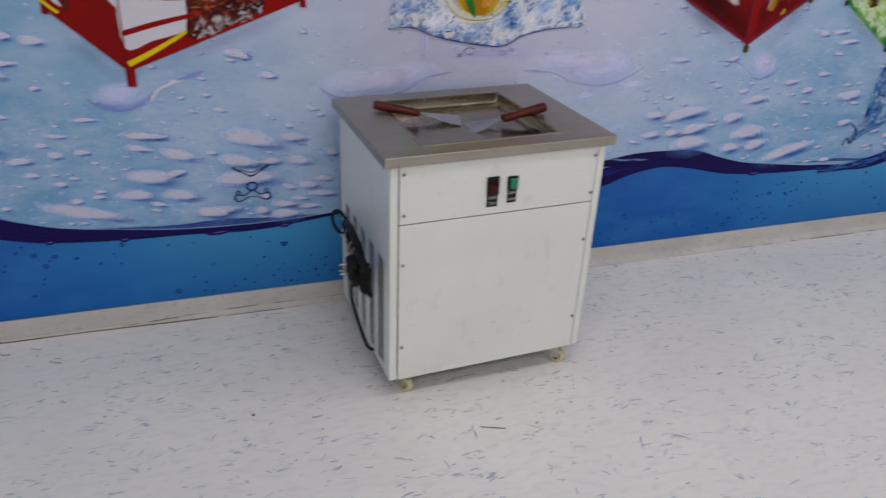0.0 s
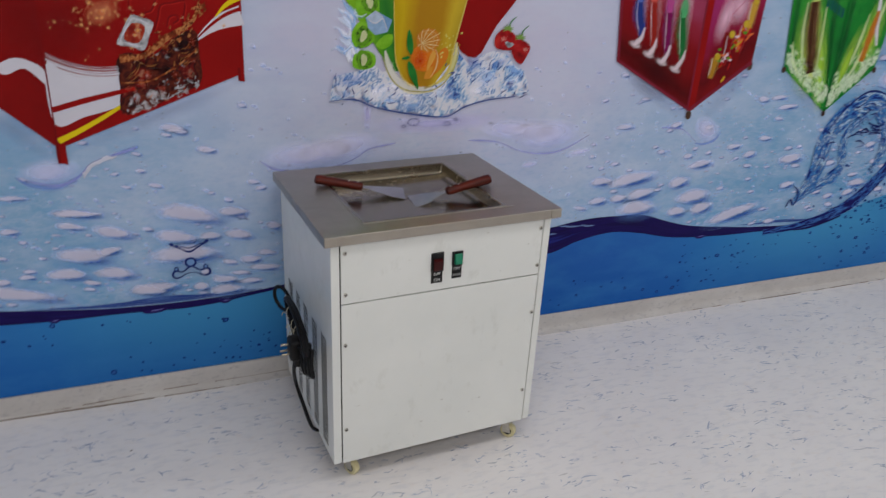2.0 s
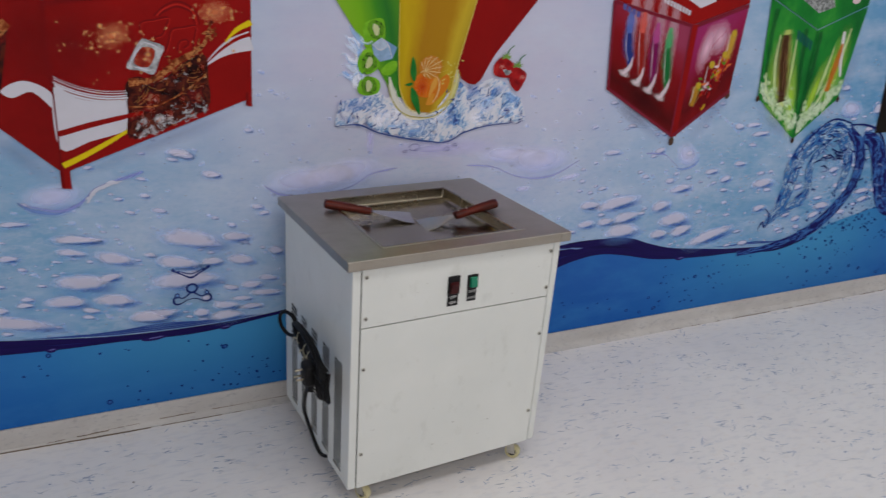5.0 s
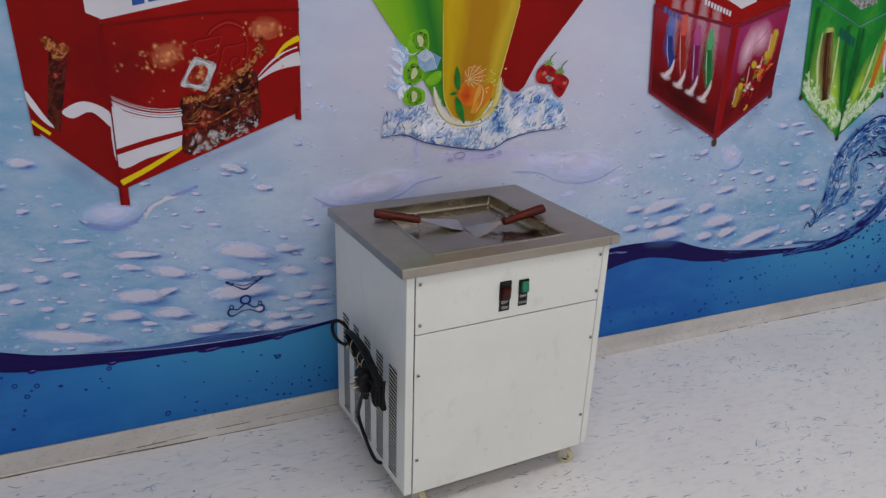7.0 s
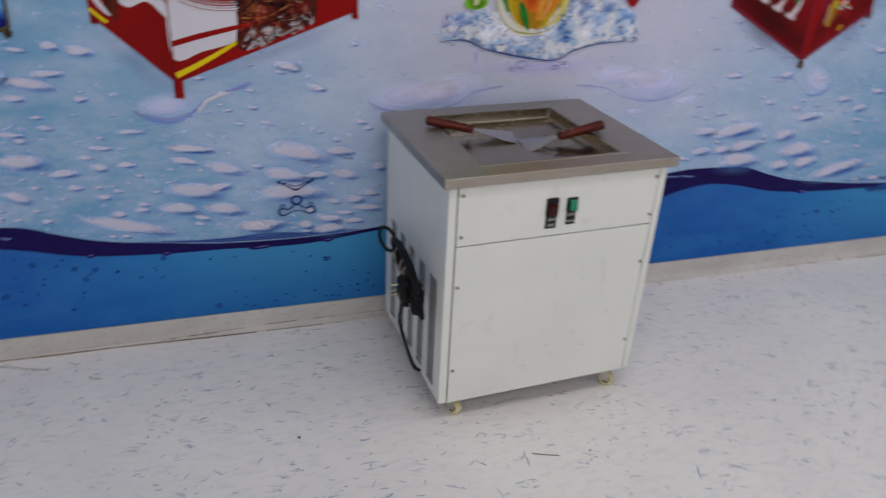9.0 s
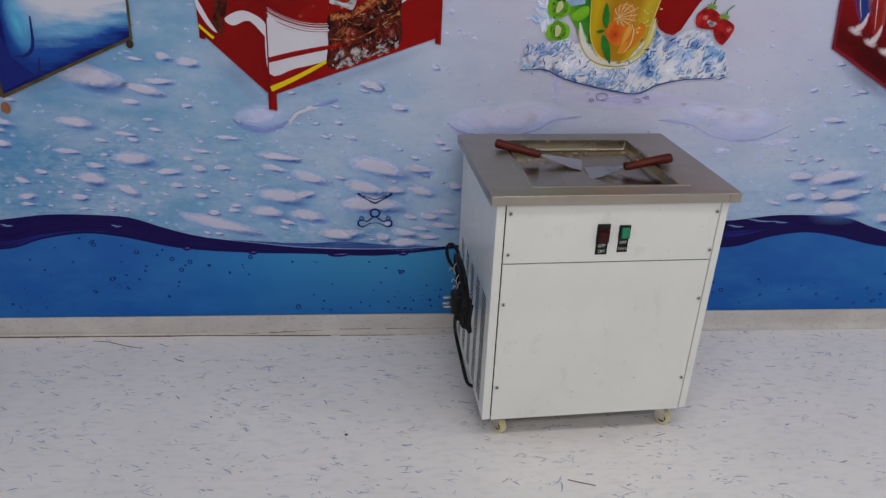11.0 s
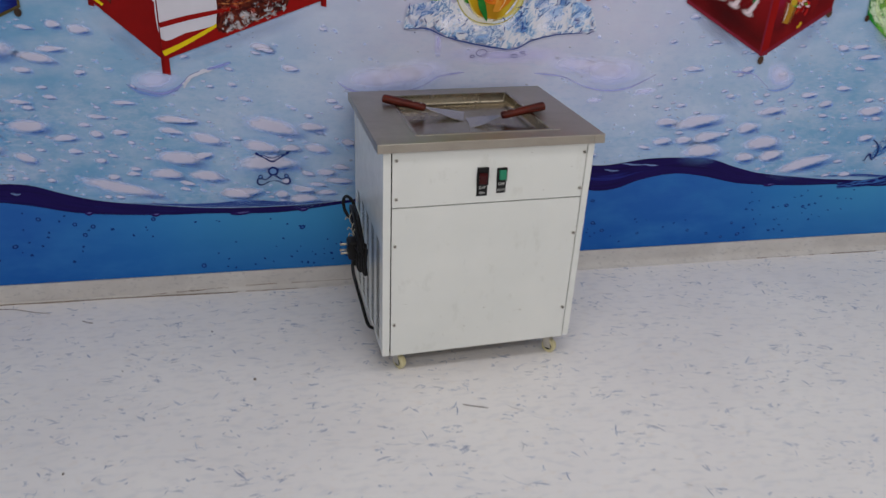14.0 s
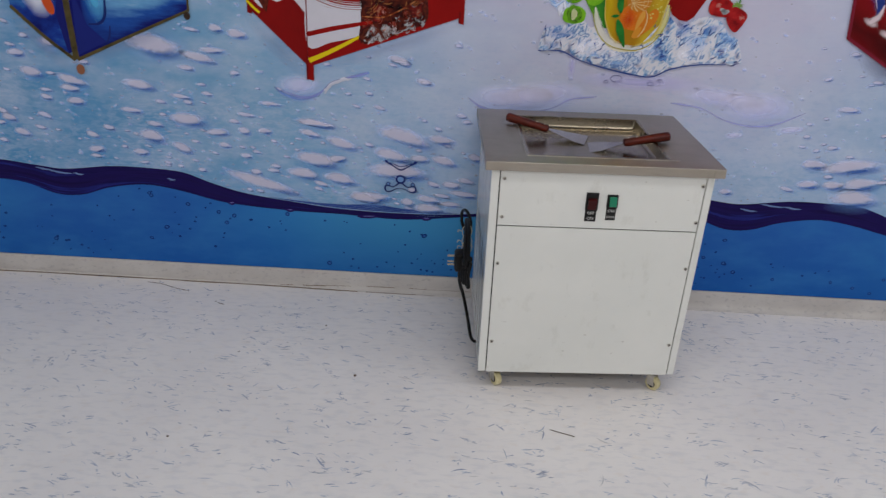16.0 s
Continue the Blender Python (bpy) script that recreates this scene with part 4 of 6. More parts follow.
ribbon("pool_rim", ((0.05, 0.640), (0.108, 0.622), (0.142, 0.627), (0.171, 0.644), (0.191, 0.667), (0.223, 0.681), (0.26, 0.690), (0.30, 0.703)), (0.004, 0.014, 0.012, 0.007, 0.006, 0.006, 0.012, 0.010), RIM, 6)
ribbon("pool_rim", ((1.93, 0.598), (1.965, 0.592), (2.005, 0.603), (2.025, 0.628)), (0.004, 0.016, 0.016, 0.004), soft_rim, 6)
ribbon("pool_rim", ((1.80, 0.655), (1.84, 0.652), (1.88, 0.644), (1.91, 0.622), (1.935, 0.603)), (0.008, 0.012, 0.006, 0.004, 0.004), RIM, 6)
ribbon("pool_rim", ((2.63, 0.745), (2.68, 0.733), (2.73, 0.742)), (0.003, 0.012, 0.004), soft_rim, 6)
ribbon("pool_rim", ((0.03, 0.650), (0.06, 0.628), (0.108, 0.618), (0.15, 0.630), (0.178, 0.652)), (0.004, 0.020, 0.026, 0.018, 0.004), soft_rim, 6)
ribbon("pool_rim", ((0.245, 0.688), (0.275, 0.694), (0.305, 0.704)), (0.006, 0.018, 0.012), soft_rim, 6)
FROTH = ink("froth_print", srgb(214, 216, 234))
ribbon("pool_froth", ((0.176, 0.636), (0.192, 0.662), (0.221, 0.676), (0.255, 0.684)), (0.004, 0.009, 0.008, 0.003), FROTH, 7)
for k in range(12):
    rounds("pool_froth", [(0.178 + 0.006 * k, 0.648 + 0.036 * math.sin(k / 11 * 1.5) + 0.003 * math.sin(5 * k), 0.005, 0.0035, 20)], FROTH, 8, seg=8)

# --- bubbles under the line ---
BUBBLE = ink("bubble_print", srgb(20, 58, 130))
PALE = ink("bubble_highlight", srgb(52, 104, 176))


def bubbles():
    rng = random.Random(8)
    dots, cores = [], []
    for _ in range(520):
        x = rng.uniform(-1.5, 3.5)
        z = rng.uniform(0.075, line_low(x) - 0.012)
        if noise.noise((x * 3.1, z * 6, 2)) < rng.uniform(-0.55, 0.4):
            continue
        r = rng.choice((0.002, 0.003, 0.004, 0.0052, 0.0066))
        if rng.random() < 0.6:
            r = rng.uniform(0.0018, 0.0034)
        dots.append((x, z, r * rng.uniform(1, 1.5), r, rng.uniform(-30, 30)))
        if r > 0.004:
            cores.append((x, z + 0.0004, r * 0.55, r * 0.5, 0))
    for x, z, r in ((0.179, 0.088, 0.008), (-0.115, 0.235, 0.007), (-0.14, 0.21, 0.007)):
        dots.append((x, z, r, r, 0))
        cores.append((x, z, r * 0.55, r * 0.55, 0))
    for _ in range(150):
        x, z = rng.gauss(2.85, 0.14), rng.gauss(0.36, 0.07)
        if 0.1 < z < 0.52:
            r = rng.uniform(0.002, 0.0055)
            dots.append((x, z, r * 1.3, r, rng.uniform(-40, 40)))
    rounds("bubble", dots, BUBBLE, 3, label="small dark printed bubbles", stuff=True, seg=9)
    rounds("bubble_core", cores, PALE, 4, stuff=True, seg=9)


bubbles()
# thin ripple lines above the crest, foam glints in it
RIPPLE = ink("ripple_print", srgb(58, 84, 158))
for off in (0, PERIOD):
    for k, (dz, x0, x1) in enumerate(((0.006, 0.00, 0.58), (0.011, 0.05, 0.56), (0.016, 0.12, 0.52), (0.021, 0.20, 0.44))):
        xs = [x0 + off + (x1 - x0) * i / 6 for i in range(7)]
        if xs[-1] < 2.6:
            ribbon("ripple", [(x, line_top(x) + dz * math.sin(math.pi * (0.15 + 0.7 * i / 6))) for i, x in enumerate(xs)], (0.001, 0.003, 0.004, 0.004, 0.004, 0.003, 0.001), RIPPLE, 4, label="thin printed ripple")
for x, w in ((0.30, 0.03), (0.06, 0.012), (0.48, 0.014), (-0.12, 0.01), (2.02, 0.02)):
    rounds("water_knot", [(x, line_low(x) + 0.001, w, 0.0065, 4)], ink("violet_knot_print", srgb(40, 24, 96)), 4, seg=16, rough=0.08)
    rounds("knot_shine", [(x + 0.15 * w, line_low(x) + 0.003, w * 0.6, 0.0016, 4)], ink("knot_shine_print", srgb(110, 110, 176)), 5, seg=12)
GLINT = ink("glint_print", srgb(112, 136, 188))
for x, dz, w in ((-0.69, -0.008, 0.02), (-0.64, -0.012, 0.028), (-0.585, -0.018, 0.012), (-0.30, -0.03, 0.01), (1.52, -0.012, 0.03), (1.58, -0.022, 0.02), (1.45, -0.02, 0.02)):
    rounds("foam_glint", [(x, line_top(x) + dz, w, 0.0035, -4)], GLINT, 4, seg=12, rough=0.25)

# --- the little mirrored splash marks ---
MARK = ink("ink_blue_mark", srgb(28, 44, 112))


MARK_PALE = ink("pale_mark_fill", srgb(120, 160, 214))


def splash_mark(cx, cz):
    """A small V with knobbed tips over a ring on a drooping moustache, outlined in dark blue."""
    def band(pts, widths, lv=9, material=MARK, label=""):
        ribbon("splash_mark", [(cx + x, cz + z) for x, z in pts], widths, material, lv, label=label, steps=5)

    band(((-0.042, 0.066), (-0.020, 0.053), (0, 0.043), (0.020, 0.053), (0.042, 0.066)), (0.004, 0.0035, 0.0055, 0.0035, 0.004), label="small dark blue splash mark")
    band(((-0.030, 0.0655), (-0.014, 0.057), (0, 0.0535), (0.014, 0.057), (0.030, 0.0655)), (0.001, 0.0028, 0.0022, 0.0028, 0.001))
    for s in (-1, 1):
        rounds("splash_mark", [(cx + s * 0.043, cz + 0.068, 0.006, 0.004, s * 30)], MARK, 9, seg=12)
        rounds("splash_mark", [(cx + s * 0.031, cz + 0.0625, 0.004, 0.0025, s * 30)], MARK, 9, seg=10)
        band([(s * x, z) for x, z in ((0.003, 0.002), (0.010, -0.004), (0.022, -0.012), (0.034, -0.009))], (0.004, 0.0045, 0.0035, 0.0035))
        band([(s * x, z) for x, z in ((0.034, -0.009), (0.044, -0.010), (0.0465, -0.020), (0.040, -0.028), (0.028, -0.0265), (0.014, -0.019), (0.0, -0.0165))], (0.003, 0.005, 0.0055, 0.005, 0.0035, 0.0028, 0.0022))
        ring = [(s * 0.037 + 0.0052 * math.cos(a), -0.003 + 0.0052 * math.sin(a)) for a in (i * math.tau / 8 for i in range(9))]
        band(ring, (0.003,) * 9, 10)
        rounds("mark_fill", [(cx + s * 0.037, cz - 0.003, 0.004, 0.004, 0)], MARK_PALE, 9, seg=10)
    ring = [(0.0125 * math.cos(a), 0.013 + 0.0115 * math.sin(a)) for a in (i * math.tau / 10 for i in range(11))]
    band(ring, (0.0055,) * 11, 10)
    rounds("mark_fill", [(cx, cz + 0.013, 0.010, 0.009, 0)], MARK_PALE, 9, seg=14)


splash_mark(0.40, 0.372)

# --- the big curling splash ---
CURL = streak_material("splash_print", ((0.3, srgb(12, 14, 76)), (0.4, srgb(26, 62, 150)), (0.46, srgb(80, 150, 212)), (0.51, srgb(24, 40, 124)), (0.56, srgb(190, 220, 240)), (0.61, srgb(50, 112, 190)), (0.7, srgb(14, 18, 86))), 5.0, 4.0)
CURL_DARK = streak_material("dark_splash_print", ((0.3, srgb(12, 10, 66)), (0.48, srgb(24, 26, 108)), (0.56, srgb(66, 124, 198)), (0.61, srgb(20, 22, 100)), (0.75, srgb(14, 12, 72))), 4.0, 3.0)
ribbon("splash_curl", ((2.375, 0.352), (2.42, 0.39), (2.455, 0.47), (2.465, 0.57), (2.52, 0.645), (2.61, 0.692), (2.70, 0.68), (2.77, 0.63)), (0.012, 0.045, 0.065, 0.070, 0.080, 0.070, 0.060, 0.045), CURL, 6, label="printed curl of splashing water")
ribbon("splash_curl", ((2.43, 0.385), (2.52, 0.43), (2.56, 0.475), (2.545, 0.54), (2.56, 0.60), (2.62, 0.645)), (0.02, 0.05, 0.03, 0.035, 0.03, 0.02), CURL, 7)
ribbon("splash_curl", ((2.70, 0.69), (2.775, 0.62), (2.80, 0.55), (2.79, 0.47), (2.735, 0.395), (2.65, 0.325), (2.54, 0.283), (2.42, 0.262), (2.28, 0.254)), (0.03, 0.05, 0.05, 0.045, 0.05, 0.05, 0.035, 0.025, 0.02), CURL_DARK, 6, label="printed dark trough of the wave")
ribbon("splash_curl", ((2.66, 0.66), (2.72, 0.60), (2.735, 0.52), (2.70, 0.44)), (0.03, 0.05, 0.04, 0.01), CURL, 7)
ribbon("splash_curl", ((2.78, 0.66), (2.85, 0.63), (2.91, 0.545), (2.96, 0.44), (3.02, 0.375), (3.15, 0.350), (3.30, 0.365), (3.5, 0.37)), (0.035, 0.06, 0.075, 0.08, 0.085, 0.08, 0.07, 0.07), CURL_DARK, 6, label="printed second crest of the wave")
ribbon("splash_thread", ((2.70, 0.705), (2.78, 0.70), (2.86, 0.672), (2.92, 0.60), (2.94, 0.53)), (0.004, 0.008, 0.010, 0.008, 0.004), MARK, 7)
ribbon("splash_thread", ((2.46, 0.60), (2.53, 0.685), (2.61, 0.728), (2.70, 0.712)), (0.003, 0.006, 0.007, 0.004), MARK, 7)
ribbon("splash_thread", ((2.355, 0.34), (2.37, 0.365), (2.385, 0.345), (2.40, 0.37), (2.39, 0.40), (2.37, 0.415)), (0.004, 0.006, 0.005, 0.006, 0.005, 0.003), MARK, 7)
for k in range(60):
    rr = random.Random(100 + k)
    x, z = (rr.gauss(2.63, 0.05), rr.gauss(0.60, 0.035)) if k % 2 else rr.choice(((rr.gauss(2.47, 0.02), rr.uniform(0.42, 0.62)), (rr.gauss(2.78, 0.02), rr.uniform(0.45, 0.62)), (rr.uniform(2.5, 2.7), rr.gauss(0.68, 0.015)), (rr.uniform(2.88, 3.0), rr.uniform(0.40, 0.55))))
    ribbon("splash_thread", [(x, z), (x + rr.uniform(0.01, 0.03), z + rr.uniform(-0.012, 0.012)), (x + rr.uniform(0.03, 0.05), z + rr.uniform(-0.02, 0.015))], (0.002, 0.006, 0.002), MARK if k % 3 else GLINT, 8, steps=4)


# --- printed freezers ---
class Face:
    """A printed box side, addressed by (across, up), each 0 to 1."""

    def __init__(self, bl, br, tr, tl):
        self.c = [Vector(p) for p in (bl, br, tr, tl)]

    def at(self, s, t):
        bl, br, tr, tl = self.c
        return tuple(bl.lerp(br, s).lerp(tl.lerp(tr, s), t))

    def outline(self, *pts):
        return [self.at(s, t) for s, t in pts]

    def quad(self, s0=0.0, s1=1.0, t0=0.0, t1=1.0):
        return self.outline((s0, t0), (s1, t0), (s1, t1), (s0, t1))


RED = noise_print("red_print", ((0.3, srgb(136, 10, 11)), (0.7, srgb(158, 16, 14))), 5)
DEEP_RED = ink("deep_red_print", srgb(120, 12, 16))
INK_WHITE = ink("white_ink", srgb(217, 216, 229))
YELLOW = ink("yellow_ink", srgb(232, 206, 24))
GOLD = soft_print("gold_glow_print", srgb(230, 172, 112), 0.1, 0.8)
COLA = noise_print("cola_print", ((0.3, srgb(22, 10, 12)), (0.42, srgb(52, 16, 16)), (0.5, srgb(104, 40, 26)), (0.54, srgb(40, 16, 18)), (0.62, srgb(120, 26, 22)), (0.68, srgb(176, 130, 104)), (0.72, srgb(40, 24, 28))), 17, (1, 1, 1))
AMBER = noise_print("amber_print", ((0.35, srgb(70, 22, 14)), (0.48, srgb(142, 62, 30)), (0.56, srgb(206, 140, 84)), (0.62, srgb(96, 30, 18))), 60)
ICE_CLEAR = noise_print("clear_ice_print", ((0.35, srgb(122, 24, 20)), (0.52, srgb(166, 54, 36)), (0.62, srgb(198, 140, 104)), (0.68, srgb(140, 40, 34))), 40)
FAINT_GOLD = soft_print("faint_gold_print", srgb(220, 140, 96), 0.0, 0.75)
SILVER = noise_print("grey_print", ((0.35, srgb(112, 116, 122)), (0.5, srgb(176, 178, 184)), (0.62, srgb(212, 214, 220))), 46)
SPLASH_GOLD = ink("splash_gold_print", srgb(178, 116, 62))


def red_freezer():
    root = flat("red_freezer_print", [(0.130, 1.40), (0.132, 0.712), (0.566, 0.872), (0.572, 1.40)], RED, 8, label="printed red drinks freezer with a cola picture")
    front = Face((0.132, 0.716), (0.566, 0.875), (0.570, 1.110), (0.130, 1.090))
    side = Face((-0.034, 0.872), (0.131, 0.714), (0.130, 1.090), (-0.046, 1.165))
    dark_side = noise_print("red_side_print", ((0.3, srgb(124, 10, 12)), (0.7, srgb(146, 14, 14))), 5)
    flat("side_print", [side.at(0, 0), side.at(1, 0), (0.130, 1.14), (0.06, 1.40), (-0.06, 1.40), side.at(0, 1)], dark_side, 8, root)
    rounds("print_shadow", [(0.37, 0.782, 0.25, 0.026, 20)], SHADE, 7, root, seg=24)
    rounds("print_shadow", [(0.05, 0.76, 0.13, 0.03, -44)], SHADE, 7, root, seg=24)
    # white swooshes and stripes
    flat("white_swoosh", curved(front.outline((0.0, 0.51), (0.10, 0.425), (0.20, 0.365), (0.35, 0.31), (0.42, 0.24), (0.40, 0.12), (0.30, 0.11), (0.15, 0.125), (0.0, 0.145)), 4), INK_WHITE, 9, root)
    ribbon("red_stripe", [front.at(0, 0.235), front.at(0.15, 0.23), front.at(0.3, 0.215), front.at(0.42, 0.20)], (0.013, 0.013, 0.011, 0.008), RED, 10, root)
    ribbon("yellow_stripe", [front.at(0.005, 0.035), front.at(0.12, 0.05), front.at(0.25, 0.08), front.at(0.36, 0.115)], (0.014, 0.012, 0.010, 0.007), YELLOW, 10, root)
    ribbon("white_stripe", [front.at(0.74, 0.42), front.at(0.82, 0.50), front.at(0.9, 0.55), front.at(0.998, 0.565)], (0.004, 0.02, 0.036, 0.046), INK_WHITE, 9, root)
    ribbon("red_stripe", [front.at(0.76, 0.45), front.at(0.84, 0.54), front.at(0.92, 0.605), front.at(0.998, 0.63)], (0.003, 0.006, 0.008, 0.009), RED, 10, root)
    ribbon("yellow_stripe", [front.at(0.86, 0.60), front.at(0.92, 0.69), front.at(0.998, 0.745)], (0.003, 0.010, 0.014), YELLOW, 10, root)
    dots = []
    for i in range(34):
        for j in range(5):
            s = 0.01 + 0.01 * i
            x, z = front.at(s + 0.005 * (j % 2), 0.518 - 0.95 * s + 1.1 * s * s + 0.017 * j)
            dots.append((x, z, 0.0036 - 0.0005 * j, 0.0030 - 0.00045 * j, 0))
    rounds("halftone_dots", dots, INK_WHITE, 10, root, stuff=True, seg=7)
    # cola glass with splash, ice cube and sparks
    flat("glass_print", curved(front.outline((0.34, 0.05), (0.345, 0.25), (0.34, 0.42), (0.40, 0.47), (0.52, 0.40), (0.64, 0.50), (0.75, 0.52), (0.765, 0.3), (0.76, 0.06), (0.60, 0.03), (0.48, 0.02)), 4), COLA, 10, root, "printed glass of cola with ice")
    ribbon("cola_splash", [front.at(0.36, 0.44), front.at(0.48, 0.42), front.at(0.62, 0.52), front.at(0.74, 0.60), front.at(0.79, 0.80)], (0.020, 0.012, 0.013, 0.009, 0.003), AMBER, 11, root)
    ribbon("glass_rim", [front.at(0.35, 0.27), front.at(0.50, 0.22), front.at(0.65, 0.27), front.at(0.755, 0.36)], (0.003, 0.004, 0.004, 0.003), AMBER, 12, root)
    rng = random.Random(31)
    pieces = []
    for k in range(70):
        amber = k % 2
        s, t = rng.uniform(0.36, 0.74), (rng.uniform(0.26, 0.50) if amber else abs(rng.gauss(0, 0.10)) + 0.02)
        x, z = front.at(s, t)
        a, h = rng.gauss(0.7 if amber else 0.4, 0.5), rng.uniform(0.006, 0.028 if amber else 0.016)
        ribbon("splash_thread", [(x, z), (x + h * 0.5 * math.cos(a), z + h * 0.5 * math.sin(a) - 0.003), (x + h * math.cos(a), z + h * math.sin(a))], (0.0006, rng.uniform(0.0008, 0.0022 if amber else 0.0035), 0.0006), (SPLASH_GOLD if k % 4 == 1 else AMBER) if amber else (SILVER if k % 3 else ICE_CLEAR), 12, root, steps=3)
    spray = []
    for _ in range(70):
        t = rng.random()
        x, z = 0.361 + 0.12 * t + rng.gauss(0, 0.008), 0.935 + 0.05 * t + 0.06 * t**3 + rng.gauss(0, 0.010)
        r = rng.uniform(0.0012, 0.004)
        spray.append((x, z, r * rng.uniform(1, 2.2), r, rng.uniform(0, 80)))
    rounds("amber_spray", spray, AMBER, 13, root, "printed amber drops flying off the glass", stuff=True, seg=8, rough=0.2)
    haze = soft_print("pale_ice_glow_print", srgb(204, 200, 206), 0.0, 0.75)
    blaze = soft_print("red_amber_glow_print", srgb(168, 52, 26), 0.0, 0.85)
    murk = soft_print("dark_cola_glow_print", srgb(20, 8, 10), 0.1, 0.85)
    for ink_, count, low, high, size in ((murk, 16, 0.08, 0.44, 0.014), (blaze, 12, 0.12, 0.42, 0.011), (haze, 16, 0.03, 0.15, 0.012), (haze, 5, 0.22, 0.42, 0.007)):
        glows = []
        for _ in range(count):
            x, z = front.at(rng.uniform(0.375, 0.735), rng.uniform(low, high))
            glows.append((x, z, size * rng.uniform(0.5, 1.1), size * rng.uniform(0.5, 1.2), rng.uniform(-40, 60)))
        rounds("glass_glow", glows, ink_, 11, root, stuff=True, seg=12, rough=0.2)
    for _ in range(34):
        x, z = front.at(rng.uniform(0.35, 0.76), abs(rng.gauss(0, 0.08)) + 0.01)
        pieces.append((x, z, rng.uniform(0.0015, 0.006), rng.uniform(0.001, 0.004), rng.uniform(-50, 50)))
    rounds("foam_print", pieces, SILVER, 12, root, stuff=True, seg=7, rough=0.4)
    cx, cz = front.at(0.45, 0.56)
    flat("ice_cube", curved([(0.322, 1.012), (0.345, 1.006), (0.369, 0.995), (0.358, 0.966), (0.343, 0.933), (0.316, 0.942), (0.286, 0.949), (0.300, 0.978)], 3), SILVER, 12, root)
    flat("ice_cube_core", curved([(0.322, 0.994), (0.350, 0.986), (0.333, 0.950), (0.302, 0.960)], 3), ICE_CLEAR, 13, root)
    for pts in (((0.324, 1.005), (0.304, 0.976), (0.292, 0.953)), ((0.326, 1.006), (0.346, 0.999), (0.362, 0.990)), ((0.300, 0.952), (0.318, 0.947), (0.338, 0.941))):
        ribbon("cube_shine", pts, (0.001, 0.004, 0.001), INK_WHITE, 13, root, steps=4)
    for x, z, r in ((0.334, 0.978, 0.009), (0.326, 0.968, 0.006)):
        rounds("cube_spark", [(x, z, r, r, 0)], GOLD, 14, root, seg=12)
    sparks = []
    for c, d, n in (((0.29, 0.76), (0.09, 0.05), 60), ((0.80, 0.86), (0.08, 0.05), 46), ((0.05, 0.79), (0.03, 0.05), 10), ((0.5, 0.6), (0.3, 0.2), 26)):
        for _ in range(n):
            x, z = front.at(rng.gauss(c[0], d[0]), rng.gauss(c[1], d[1]))
            if 0.15 < x < 0.56:
                r = rng.lognormvariate(-5.9, 0.5)
                sparks.append((x, z, r, r, 0))
    rounds("gold_spark", sparks, GOLD, 11, root, stuff=True, seg=9)
    for c, turn in (((0.30, 0.77), 25), ((0.81, 0.87), 10)):
        rounds("gold_glow", [(*front.at(*c), 0.042, 0.030, turn)], FAINT_GOLD, 10, root, seg=18)
    rounds("red_glow", [(*front.at(0.1, 0.75), 0.16, 0.12, 0)], soft_print("dark_red_glow_print", srgb(110, 8, 12), 0.0, 0.8), 9, root, seg=24)
    # raised ornament, drawn as plain arcs
    EMBOSS = ink("raised_red_print", srgb(186, 34, 28))
    for pts in (((0.326, 1.012), (0.322, 1.047), (0.350, 1.054), (0.382, 1.060), (0.376, 1.040), (0.367, 1.022), (0.350, 1.016)),
                ((0.369, 0.978), (0.380, 1.006), (0.388, 1.033), (0.414, 1.038), (0.441, 1.041), (0.436, 1.008), (0.430, 0.977)),
                ((0.398, 0.985), (0.404, 1.006), (0.420, 1.010), (0.424, 1.000), (0.412, 0.992))):
        ribbon("ornament_edge", pts, (0.0035,) * len(pts), DEEP_RED, 9, root, steps=3)
        ribbon("ornament_edge", [(x + 0.003, z - 0.003) for x, z in pts], (0.0018,) * len(pts), EMBOSS, 9, root, steps=3)
    for off, ink_ in ((0, DEEP_RED), (0.006, EMBOSS), (0.011, DEEP_RED)):
        ribbon("ornament_arc", [(0.352 + off, 1.063), (0.374, 1.083 - off), (0.402, 1.094 - off), (0.428, 1.086 - off), (0.446 - off, 1.066), (0.451 - off, 1.043)], (0.003, 0.004, 0.004, 0.004, 0.004, 0.002), ink_, 9, root)
    # top edge, counter and side picture
    ribbon("edge_line", [front.at(0, 0.99), front.at(0.5, 1.03), front.at(1, 1.02)], (0.006, 0.006, 0.006), DEEP_RED, 11, root)
    flat("counter_top", [(0.098, 1.30), (0.103, 1.115), (0.134, 1.100), (0.40, 1.155), (0.42, 1.30)], INK_WHITE, 9, root)
    for k in range(5):
        flat("print_bar", [(0.20 + k * 0.034, 1.128 + k * 0.007), (0.226 + k * 0.034, 1.133 + k * 0.007), (0.226 + k * 0.034, 1.151 + k * 0.007), (0.20 + k * 0.034, 1.146 + k * 0.007)], ink("blue_bar_print", srgb(50, 90, 170)), 11, root)
    flat("side_bottle", [(0.026, 1.07), (0.058, 1.03), (0.020, 0.858), (-0.002, 0.884)], COLA, 10, root)
    rounds("side_spark", [(0.035, 1.04, 0.02, 0.026, 0)], AMBER, 11, root, seg=12, rough=0.3)
    flat("side_swoosh", curved([(0.03, 0.905), (0.075, 0.925), (0.125, 0.90), (0.13, 0.86), (0.09, 0.90), (0.05, 0.888)], 4), INK_WHITE, 10, root)
    flat("side_swoosh", curved([(-0.036, 0.955), (-0.01, 0.905), (0.01, 0.870), (-0.01, 0.885), (-0.034, 0.925)], 4), INK_WHITE, 10, root)
